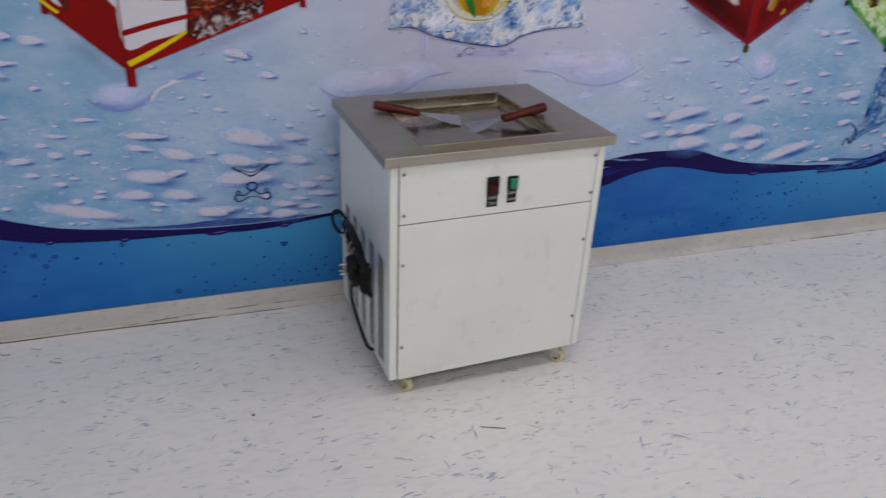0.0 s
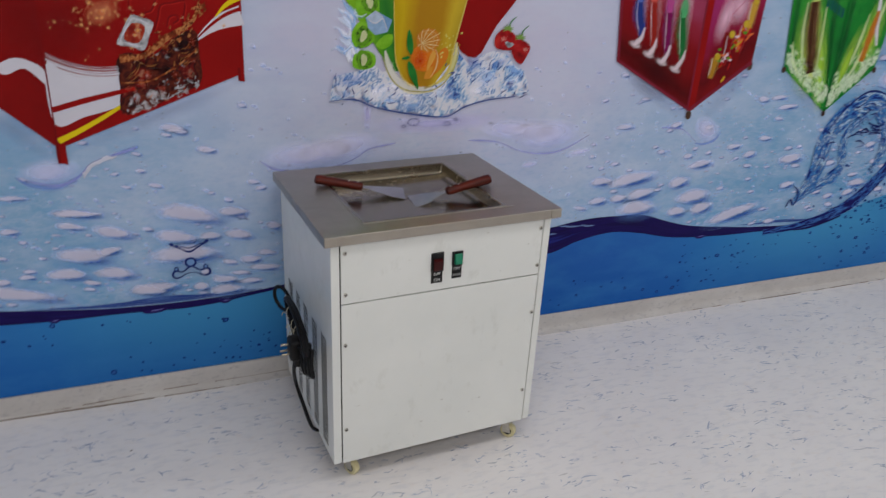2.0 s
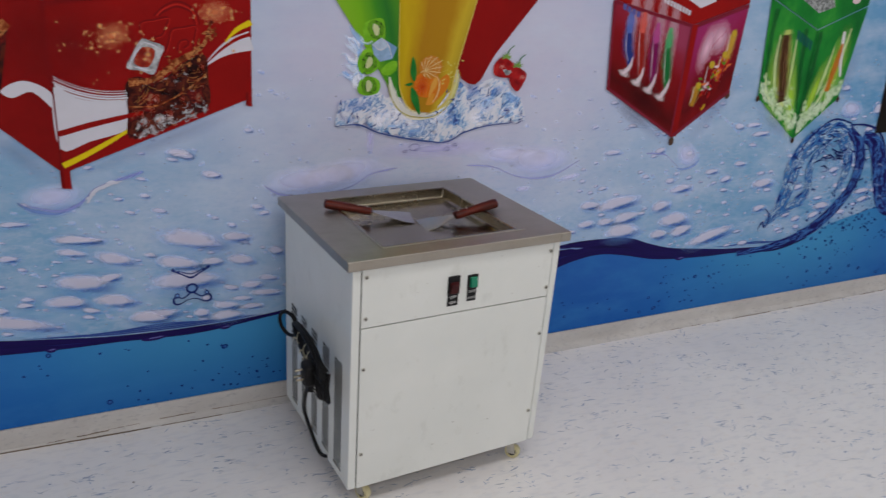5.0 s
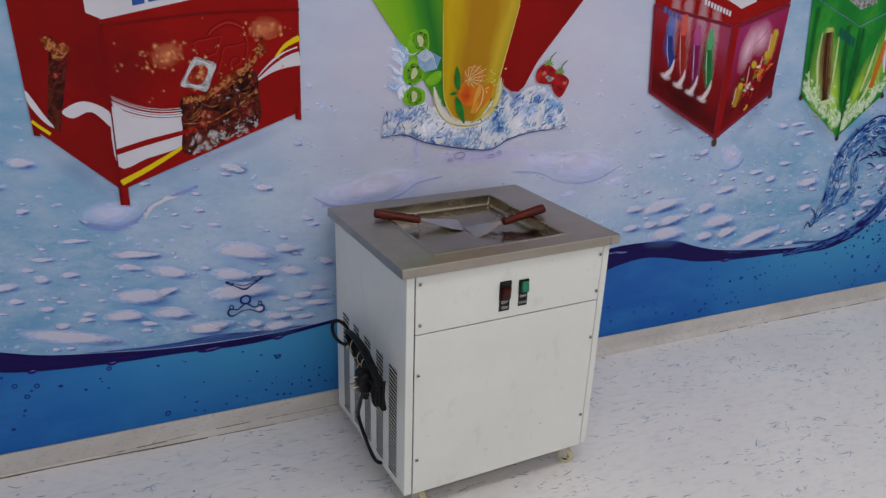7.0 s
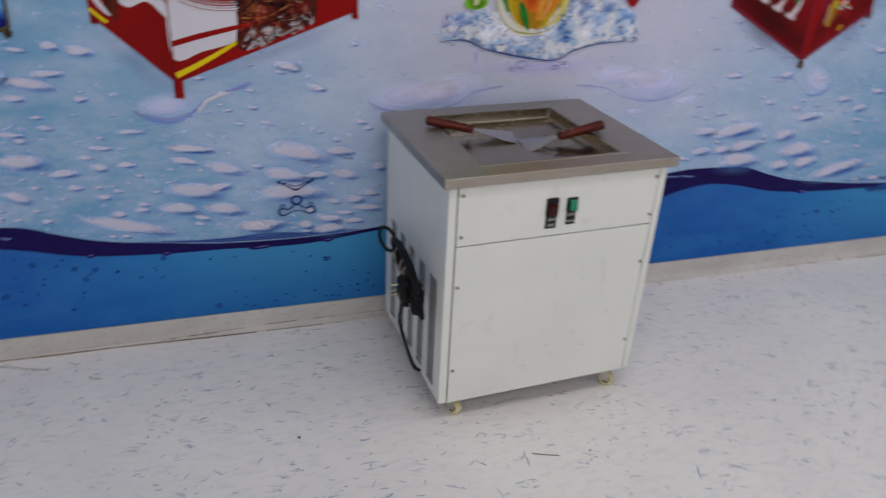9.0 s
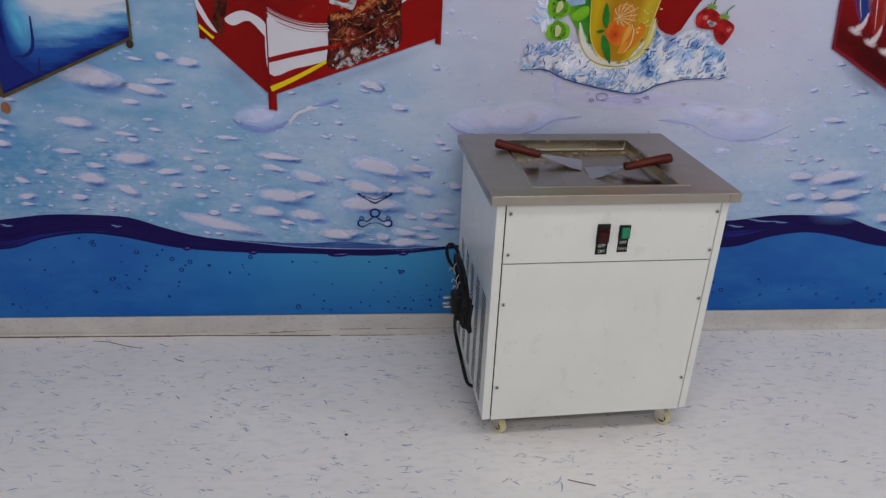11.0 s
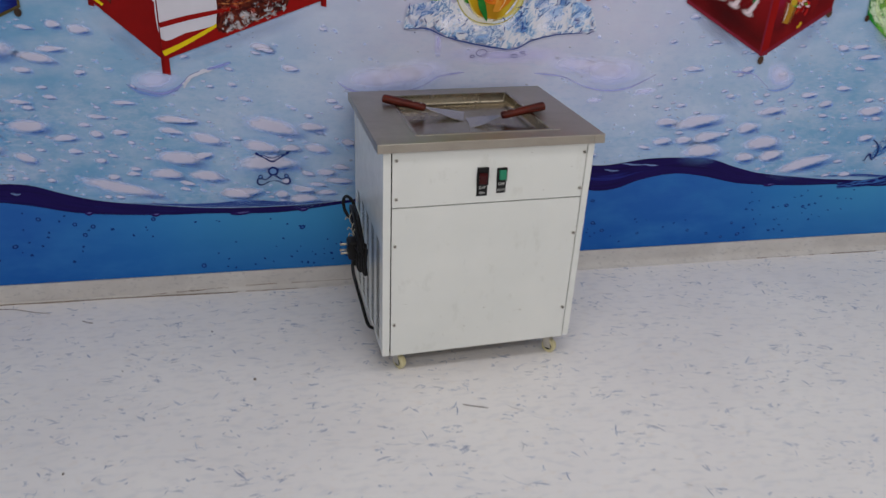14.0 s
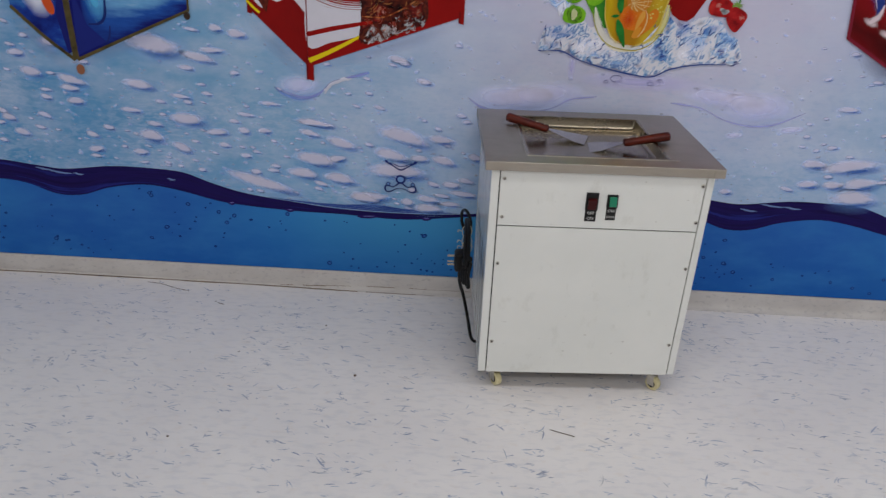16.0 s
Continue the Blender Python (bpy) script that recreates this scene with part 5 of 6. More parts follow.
    ribbon("yellow_stripe", [(-0.034, 0.888), (-0.018, 0.872), (0.0, 0.856)], (0.007, 0.007, 0.007), YELLOW, 10, root)
    ribbon("edge_line", [(0.1305, 0.70), (0.1305, 0.9), (0.130, 1.09)], (0.003, 0.003, 0.003), DEEP_RED, 12, root)
    for x0, x1, z0, z1 in ((0.126, 0.147, 0.673, 0.728), (0.551, 0.566, 0.850, 0.885), (-0.034, -0.020, 0.852, 0.875)):
        flat("leg_print", [(x0, z0 + 0.004), (x1, z0), (x1, z1), (x0, z1)], DEEP_RED if x0 < 0 else RED, 9, root)
        flat("leg_shade", [(x0, z0 + 0.004), (x0 + 0.006, z0 + 0.002), (x0 + 0.006, z1), (x0, z1)], DEEP_RED, 10, root)


red_freezer()


def blue_freezer():
    BLUE = noise_print("blue_print", ((0.35, srgb(14, 20, 104)), (0.52, srgb(26, 62, 156)), (0.72, srgb(70, 140, 206))), 7, (1, 1, 1.2))
    n = Nodes("milky_blue_print")
    x, _, z = n.split(n.coords())
    lift = n.math("SUBTRACT", z, n.math("ADD", 0.948, n.math("MULTIPLY", x, 0.458)))
    brush = n.noise(n.coords(scale=(9, 1, 40)), 1.0, 4, 0.6)
    across = n.math("MULTIPLY", n.math("SUBTRACT", x, -0.50), 3.2, True)
    pick = n.math("MULTIPLY", n.math("ADD", n.math("MULTIPLY", lift, 5.5), n.math("MULTIPLY", n.math("SUBTRACT", brush, 0.5), 0.55)), n.math("POWER", across, 0.6))
    MILKY = n.set(n.ramp(pick, ((0.0, srgb(16, 22, 108)), (0.14, srgb(34, 84, 172)), (0.3, srgb(110, 170, 220)), (0.45, srgb(214, 218, 236)), (0.9, srgb(224, 222, 236)))), 0.55, spec=0.12)
    root = flat("blue_freezer_print", [(-0.530, 1.3), (-0.532, 0.704), (-0.200, 0.856), (-0.196, 1.3)], MILKY, 8, label="printed blue ice cream freezer on wheels")
    flat("side_print", [(-0.74, 1.3), (-0.70, 0.842), (-0.552, 0.704), (-0.545, 1.3)], BLUE, 8, root)
    rounds("print_shadow", [(-0.38, 0.755, 0.2, 0.03, 24)], SHADE, 7, root, seg=24)
    rounds("print_shadow", [(-0.63, 0.74, 0.13, 0.025, -44)], SHADE, 7, root, seg=24)
    MILK = soft_print("milky_print", srgb(222, 226, 240), 0.3, 1.0)
    rounds("cyan_glow", [(-0.462, 0.88, 0.03, 0.08, 10)], soft_print("cyan_glow_print", srgb(90, 190, 226), 0.0, 0.85), 9, root, seg=20)
    rounds("milk_swirl", [(-0.625, 0.875, 0.045, 0.07, 20)], MILK, 9, root, seg=24, rough=0.05)
    rounds("fruit_print", [(-0.592, 0.852, 0.014, 0.030, 20)], ink("orange_red_print", srgb(206, 84, 40)), 10, root, seg=14)
    ribbon("dark_swirl", [(-0.43, 0.90), (-0.435, 0.83), (-0.455, 0.805), (-0.485, 0.802)], (0.004, 0.008, 0.008, 0.003), MARK, 10, root)
    ribbon("dark_swirl", [(-0.425, 0.80), (-0.43, 0.77), (-0.442, 0.752)], (0.003, 0.006, 0.002), MARK, 10, root)
    flat("dark_panel", [(-0.555, 0.715), (-0.575, 0.83), (-0.548, 0.95), (-0.545, 0.72)], ink("navy_print", srgb(24, 30, 110)), 9, root)
    flat("dark_panel", [(-0.528, 0.712), (-0.44, 0.755), (-0.49, 0.80), (-0.522, 0.90)], ink("navy_print", srgb(28, 40, 124)), 9, root)
    bronze = noise_print("bronze_edge_print", ((0.3, srgb(58, 52, 32)), (0.7, srgb(104, 92, 58))), 20)
    ribbon("corner_post", [(-0.552, 1.3), (-0.545, 1.0), (-0.535, 0.70)], (0.018, 0.018, 0.018), bronze, 10, root)
    ribbon("edge_bar", [(-0.53, 0.700), (-0.36, 0.779), (-0.198, 0.853)], (0.009, 0.008, 0.007), bronze, 10, root)
    ribbon("edge_bar", [(-0.70, 0.842), (-0.62, 0.764), (-0.538, 0.698)], (0.010, 0.010, 0.010), bronze, 10, root)
    ribbon("edge_bar", [(-0.199, 0.85), (-0.198, 1.0), (-0.196, 1.3)], (0.006, 0.006, 0.006), bronze, 10, root)
    rounds("wheel_print", [(-0.527, 0.672, 0.012, 0.015, 0)], ink("tan_wheel_print", srgb(150, 100, 76)), 11, root, seg=14)
    rounds("wheel_print", [(-0.204, 0.838, 0.009, 0.011, 0)], ink("dark_wheel_print", srgb(64, 52, 46)), 11, root, seg=14)


blue_freezer()


def pink_freezer():
    n = Nodes("dark_red_print")
    x, _, z = n.split(n.coords())
    rise = n.math("SUBTRACT", z, n.math("SUBTRACT", 0.862, n.math("MULTIPLY", n.math("SUBTRACT", x, 1.615), 0.584)))
    rise = n.math("ADD", rise, n.math("MULTIPLY", n.math("SUBTRACT", n.noise(n.coords(), 9, 4), 0.5), 0.05))
    DARKRED = n.set(n.ramp(n.math("MULTIPLY", rise, 3.6), ((0.0, srgb(112, 10, 18)), (0.16, srgb(84, 6, 10)), (0.36, srgb(122, 12, 18)), (0.62, srgb(134, 14, 24)), (0.86, srgb(148, 36, 58)), (1.0, srgb(158, 60, 92)))), 0.55, spec=0.12)
    n = Nodes("magenta_print")
    x, _, z = n.split(n.coords())
    rise = n.math("SUBTRACT", z, n.math("ADD", 0.702, n.math("MULTIPLY", n.math("SUBTRACT", x, 1.889), 0.69)))
    cloudy = n.math("MULTIPLY", n.math("SUBTRACT", n.noise(n.coords(scale=(1, 1, 0.6)), 16, 4), 0.5), 0.16)
    PINK = n.set(n.ramp(n.math("ADD", rise, cloudy), ((0.0, srgb(128, 14, 20)), (0.06, srgb(96, 8, 16)), (0.13, srgb(128, 16, 36)), (0.2, srgb(150, 30, 78)), (0.3, srgb(160, 44, 104)))), 0.55, spec=0.12)
    front = Face((1.615, 0.862), (1.889, 0.702), (1.899, 1.048), (1.597, 1.115))
    right = Face((1.889, 0.702), (2.092, 0.842), (2.105, 1.112), (1.899, 1.048))
    root = flat("pink_freezer_print", front.quad(), DARKRED, 8, label="printed red and pink freezer with sundae glasses")
    flat("right_print", right.quad(), PINK, 8, root)
    rounds("print_shadow", [(1.77, 0.752, 0.18, 0.028, -30)], SHADE, 7, root, seg=24)
    rounds("print_shadow", [(2.04, 0.78, 0.17, 0.04, 50)], SHADE, 7, root, seg=24)
    edge = ink("pink_edge_print", srgb(126, 32, 52))
    for a, b, w in (((0, 0), (0, 1), 0.009), ((0, 0.012), (1, 0.012), 0.009), ((0.985, 0), (0.985, 1), 0.014), ((0, 0.99), (1, 0.99), 0.010)):
        ribbon("edge_bar", [front.at(*a), front.at((a[0] + b[0]) / 2, (a[1] + b[1]) / 2), front.at(*b)], (w, w, w), edge, 10, root)
    for a, b, w in (((0.03, 0), (0.03, 1), 0.022), ((0, 0.012), (1, 0.012), 0.012), ((0, 0.985), (1, 0.985), 0.012)):
        ribbon("edge_bar", [right.at(*a), right.at((a[0] + b[0]) / 2, (a[1] + b[1]) / 2), right.at(*b)], (w, w, w), RED if w > 0.02 else edge, 10, root)
    white = soft_band("rose_white_print", srgb(220, 206, 214), 0.95)
    puff = soft_print("rose_puff_print", srgb(214, 200, 206), 0.35, 0.9)
    for (x0, z0), (x1, z1), (bx, bz), col, tall in (((1.659, 1.030), (1.677, 0.926), (1.664, 0.907), (34, 56, 132), 0.10), ((1.706, 1.030), (1.723, 0.895), (1.714, 0.877), (150, 34, 24), 0.16), ((1.761, 1.000), (1.773, 0.875), (1.762, 0.853), (120, 16, 84), 0.15), ((1.811, 0.985), (1.828, 0.858), (1.812, 0.830), (24, 110, 54), 0.12)):
        ribbon("glass_glow", [(x0 + 0.014, z0 + tall), (x0 + 0.012, z0 + 0.05), (x0 + 0.012, z0 - 0.02), (x1 + 0.006, z1)], (0.040, 0.052, 0.056, 0.026), soft_pink, 9, root)
        ribbon("glass_body", [(x0 + 0.002, z0 + 0.02), (x0 + 0.006, z0 - 0.04), (x1, z1 + 0.03), (x1, z1)], (0.040, 0.060, 0.044, 0.012), soft_band("sundae_print", srgb(*col), 1.0), 10, root)
        ribbon("glass_top", [(x0 + 0.004, z0 + 0.055), (x0 + 0.004, z0 + 0.025), (x0 + 0.005, z0 - 0.005)], (0.024, 0.046, 0.034), soft_band("sundae_top_print", srgb(*(min(255, 60 + v) for v in col)), 0.9), 10, root)
        ribbon("glass_shine", [(x0 - 0.005, z0 - 0.005), (x0 + 0.000, z0 - 0.05), (x1 - 0.006, z1 + 0.02)], (0.002, 0.004, 0.002), white, 11, root)
        ribbon("glass_foot", [(x1 + 0.012, z1 + 0.03), (x1 + 0.006, z1 + 0.004), (bx + 0.006, bz + 0.008), (bx - 0.004, bz + 0.002)], (0.006, 0.018, 0.028, 0.016), white, 11, root)
        rounds("glass_puff", [(bx, bz + 0.002, 0.026, 0.011, -24)], puff, 10, root, seg=16)
    rng = random.Random(77)
    cols = ((210, 170, 40), (90, 150, 40), (190, 30, 30), (230, 120, 60), (226, 200, 210))
    for k in range(34):
        t = rng.random()
        x, z = 1.965 + 0.09 * t + rng.gauss(0, 0.014), 0.84 + 0.11 * t + rng.gauss(0, 0.022)
        rounds("fruit_dab", [(x, z, rng.uniform(0.003, 0.010), rng.uniform(0.003, 0.008), rng.uniform(0, 90))], FRUIT[k % 5], 10 + k % 3, root, seg=9, rough=0.3)
    glow = soft_print("pink_glow_print", srgb(236, 200, 222), 0.0, 0.9)
    for x, z, w in ((1.985, 0.90, 0.030), (2.03, 0.905, 0.030)):
        ribbon("red_glass_print", [(x - 0.006, z - 0.075), (x - 0.002, z - 0.04), (x, z), (x + 0.002, z + 0.035)], (w * 0.3, w * 0.8, w * 1.1, w), DEEP_RED, 9, root)
    for x, z, h, col in ((1.945, 0.80, 0.06, (176, 130, 40)), (1.985, 0.835, 0.09, (170, 20, 24)), (2.03, 0.875, 0.08, (176, 26, 26)), (2.052, 0.93, 0.09, (200, 160, 60))):
        ribbon("tumbler_print", [(x, z), (x + 0.006, z + h * 0.5), (x + 0.010, z + h)], (0.026, 0.042, 0.048), soft_band("tumbler_print", srgb(*col), 0.95), 9, root)
        ribbon("tumbler_shine", [(x - 0.008, z + 0.01), (x - 0.004, z + h * 0.5), (x - 0.002, z + h)], (0.003, 0.005, 0.003), white, 10, root)
        rounds("fruit_slice", [(x + 0.014, z + h + 0.004, 0.013, 0.015, 20)], soft_print("slice_soft_print", srgb(196, 168, 50), 0.6, 1.0), 10, root, seg=14)
    ribbon("straw_print", [(1.985, 0.985), (2.02, 1.02), (2.06, 1.062)], (0.0015, 0.002, 0.0015), DARKRED, 10, root)
    for x, z, rx, rz in ((1.965, 0.98, 0.032, 0.085), (2.01, 1.01, 0.045, 0.06)):
        rounds("fruit_glow", [(x, z, rx, rz, -12)], glow, 9, root, seg=16)
    rounds("dark_glow", [(1.75, 0.83, 0.11, 0.09, -30)], soft_print("black_red_glow_print", srgb(60, 4, 10), 0.0, 0.85), 9, root, seg=18)
    # counter with its open well
    flat("counter_print", [(1.597, 1.118), (1.899, 1.05), (2.105, 1.115), (2.11, 1.40), (1.595, 1.40)], RED, 8, root)
    flat("well_print", [(1.80, 1.150), (1.915, 1.098), (1.968, 1.118), (1.965, 1.25), (1.83, 1.25)], INK_WHITE, 9, root)
    flat("well_shade", [(1.968, 1.118), (1.965, 1.25), (1.985, 1.25), (1.985, 1.122)], DEEP_RED, 10, root)
    for k in range(9):
        x, z = 1.772 + 0.012 * k, 1.1125 - 0.0042 * k
        flat("print_bar", [(x, z), (x + 0.008, z - 0.003), (x + 0.009, z + 0.012), (x + 0.001, z + 0.015)], INK_WHITE, 11, root)
    for k in range(4):
        x, z = 1.628 + 0.017 * k, 1.092 - 0.0065 * k
        flat("print_bar", [(x, z), (x + 0.013, z - 0.004), (x + 0.013, z + 0.012), (x, z + 0.016)], ink("violet_bar_print", srgb(92, 92, 160)), 11, root)
    for x, z in ((1.889, 0.690), (2.086, 0.832)):
        rounds("wheel_print", [(x, z, 0.010, 0.014, 0)], ink("brown_wheel_print", srgb(84, 62, 50)), 9, root, seg=12)


FRUIT = [ink("fruit_print", srgb(*c)) for c in ((204, 160, 40), (92, 148, 44), (184, 30, 30), (220, 110, 60), (226, 200, 210))]
soft_pink = soft_band("pale_pink_streak", srgb(200, 168, 182), 0.55)
pink_freezer()


def green_freezer():
    GREEN = noise_print("green_print", ((0.3, srgb(10, 92, 40)), (0.55, srgb(30, 132, 50)), (0.75, srgb(70, 168, 60))), 6, (1, 1, 0.6))
    LIME_GLOW = soft_print("lime_glow_print", srgb(176, 214, 70), 0.05, 0.9)
    FROST = soft_print("frost_print", srgb(206, 226, 196), 0.1, 0.8)
    left = Face((2.220, 0.820), (2.424, 0.668), (2.423, 1.033), (2.193, 1.132))
    right = Face((2.424, 0.668), (2.597, 0.803), (2.634, 1.112), (2.423, 1.033))
    root = flat("green_freezer_print", left.quad(), GREEN, 8, label="printed green drinks freezer with bottle pictures")
    flat("right_print", right.quad(), GREEN, 8, root)
    rounds("print_shadow", [(2.32, 0.728, 0.14, 0.028, -36)], SHADE, 7, root, seg=24)
    rounds("print_shadow", [(2.60, 0.86, 0.16, 0.05, 70)], SHADE, 7, root, seg=24)
    rounds("lime_glow", [(2.305, 0.88, 0.075, 0.17, 8)], LIME_GLOW, 9, root, seg=20)
    rounds("lime_glow", [(2.37, 0.80, 0.035, 0.14, 12)], LIME_GLOW, 9, root, seg=20)
    rounds("lime_glow", [(2.545, 0.90, 0.05, 0.16, -8)], LIME_GLOW, 9, root, seg=20)
    rounds("lime_glow", [(2.47, 0.82, 0.03, 0.14, -14)], LIME_GLOW, 9, root, seg=20)
    rng = random.Random(5)
    for face, lean in ((left, 1), (right, -1)):
        puffs = []
        while len(puffs) < 120:
            s, t = rng.random(), abs(rng.gauss(0, 0.1))
            x, z = face.at(s, t + 0.03)
            rx, rz = rng.uniform(0.003, 0.013), rng.uniform(0.006, 0.026)
            if s * 0.2 > rx * 0.8 and (1 - s) * 0.2 > rx * 0.8 and t * 0.34 + 0.005 > rz * 0.7:
                puffs.append((x, z, rx, rz, rng.gauss(30 * lean, 22)))
        rounds("frost", puffs, FROST, 10, root, "printed white frost and splashes", stuff=True, seg=10, rough=0.2)
    streak = soft_band("white_streak_print", srgb(206, 222, 176), 0.8)
    for pts, wd in ((((2.262, 1.02), (2.266, 0.93), (2.285, 0.84)), 0.02), (((2.336, 1.03), (2.344, 0.92), (2.350, 0.80)), 0.012), (((2.580, 1.04), (2.562, 0.95), (2.520, 0.84), (2.49, 0.78)), 0.022), (((2.52, 0.98), (2.506, 0.90), (2.486, 0.82)), 0.018), (((2.235, 0.90), (2.25, 0.84), (2.29, 0.79)), 0.02)):
        ribbon("frost_streak", pts, (wd * 0.3, *([wd] * (len(pts) - 2)), wd * 0.5), streak, 10, root)
    deep = soft_band("deep_green_streak_print", srgb(12, 84, 36), 0.8)
    for pts in (((2.37, 1.04), (2.385, 0.90), (2.415, 0.74)), ((2.44, 1.03), (2.44, 0.90), (2.432, 0.74)), ((2.225, 1.10), (2.225, 1.0), (2.232, 0.90))):
        ribbon("deep_streak", pts, (0.03, 0.03, 0.012), deep, 10, root)
    ribbon("bottle_glow", [(2.290, 1.035), (2.298, 0.95), (2.320, 0.86), (2.330, 0.78)], (0.04, 0.086, 0.080, 0.05), soft_band("pale_bottle_glow", srgb(196, 206, 120), 0.8), 10, root)
    ribbon("bottle_print", [(2.288, 1.02), (2.296, 0.95), (2.318, 0.86), (2.328, 0.80)], (0.056, 0.080, 0.074, 0.046), soft_band("brown_bottle_print", srgb(64, 26, 16), 1.0), 11, root, "printed brown bottle")
    for dx in (-0.012, 0.006, 0.015):
        ribbon("bottle_shine", [(2.288 + dx, 1.02), (2.297 + dx, 0.94), (2.322 + dx, 0.82)], (0.003, 0.006, 0.003), soft_band("bottle_shine_print", srgb(170, 128, 84), 0.45), 12, root)
    ribbon("bottle_print", [(2.555, 0.99), (2.545, 0.92), (2.53, 0.83)], (0.018, 0.044, 0.034), soft_band("amber_bottle_print", srgb(186, 110, 34), 1.0), 11, root)
    ribbon("bottle_shine", [(2.55, 1.03), (2.56, 0.95), (2.58, 0.88)], (0.012, 0.018, 0.008), INK_WHITE, 10, root)
    ribbon("edge_bar", [left.at(1, 0), left.at(1, 0.5), left.at(1, 1)], (0.004, 0.004, 0.004), ink("dark_green_print", srgb(12, 74, 36)), 11, root)
    flat("counter_print", [(2.193, 1.136), (2.423, 1.037), (2.634, 1.116), (2.645, 1.4), (2.19, 1.4)], GREEN, 8, root)
    flat("well_print", [(2.26, 1.165), (2.41, 1.088), (2.478, 1.108), (2.44, 1.19), (2.36, 1.22)], noise_print("ice_grain_print", ((0.4, srgb(96, 100, 100)), (0.6, srgb(176, 180, 182))), 90), 9, root)
    for k in range(5):
        x, z = 2.335 + 0.016 * k, 1.036 - 0.008 * k
        flat("print_bar", [(x, z - 0.03), (x + 0.012, z - 0.036), (x + 0.012, z - 0.006), (x, z)], ink("teal_bar_print", srgb(24, 90, 84)), 11, root)
    rounds("fruit_dab", [(2.50, 1.15, 0.02, 0.018, 0)], FRUIT[3], 10, root, seg=12)
    rounds("fruit_dab", [(2.57, 1.135, 0.02, 0.016, 0)], FRUIT[4], 10, root, seg=12)
    for x, z in ((2.424, 0.664), (2.598, 0.80), (2.222, 0.815)):
        rounds("wheel_print", [(x, z, 0.008, 0.010, 0)], ink("brown_wheel_print", srgb(70, 50, 44)), 9, root, seg=12)


green_freezer()


def black_freezer():
    CHARCOAL = noise_print("black_print", ((0.3, srgb(18, 15, 14)), (0.7, srgb(34, 28, 26))), 12)
    root = flat("black_freezer_print", [(2.838, 0.668), (3.42, 0.662), (3.46, 1.05), (2.843, 1.052), (2.830, 1.030), (2.813, 0.985)], CHARCOAL, 8, label="printed black drinks display with bottles")
    flat("upper_print", [(2.843, 1.062), (3.46, 1.06), (3.46, 1.4), (2.80, 1.4), (2.825, 1.155)], CHARCOAL, 8, root)
    ribbon("edge_bar", [(2.83, 1.045), (2.98, 1.052), (3.46, 1.056)], (0.016, 0.016, 0.016), ink("brown_bar_print", srgb(70, 56, 46)), 9, root)
    rng = random.Random(12)
    for k in range(4):
        x = 2.985 + 0.052 * k
        ribbon("bottle_print", [(x - 0.012, 0.69), (x - 0.006, 0.76), (x, 0.82), (x + 0.006, 0.885)], (0.05, 0.046, 0.03, 0.012), (AMBER, ICE_CLEAR, COLA, AMBER)[k], 9, root)
    sparks = [(rng.uniform(2.85, 3.3), rng.uniform(0.68, 1.03), rng.uniform(0.002, 0.005), rng.uniform(0.002, 0.005), 0) for _ in range(60)]
    rounds("gold_spark", sparks, GOLD, 10, root, stuff=True, seg=8)
    rounds("ice_burst", [(rng.gauss(3.04, 0.05), rng.gauss(0.82, 0.05), rng.uniform(0.003, 0.012), rng.uniform(0.003, 0.01), rng.uniform(0, 90)) for _ in range(40)], INK_WHITE, 10, root, stuff=True, seg=6, rough=0.4)
    for k, w in enumerate((0.05, 0.075, 0.06)):
        flat("print_bar", [(2.835, 0.968 - 0.022 * k), (2.835 + w, 0.968 - 0.022 * k), (2.835 + w, 0.980 - 0.022 * k), (2.835, 0.980 - 0.022 * k)], SILVER, 10, root)
    ribbon("blue_splash", [(2.87, 1.10), (2.90, 1.13), (2.94, 1.17)], (0.01, 0.03, 0.02), CURL, 9, root)


black_freezer()


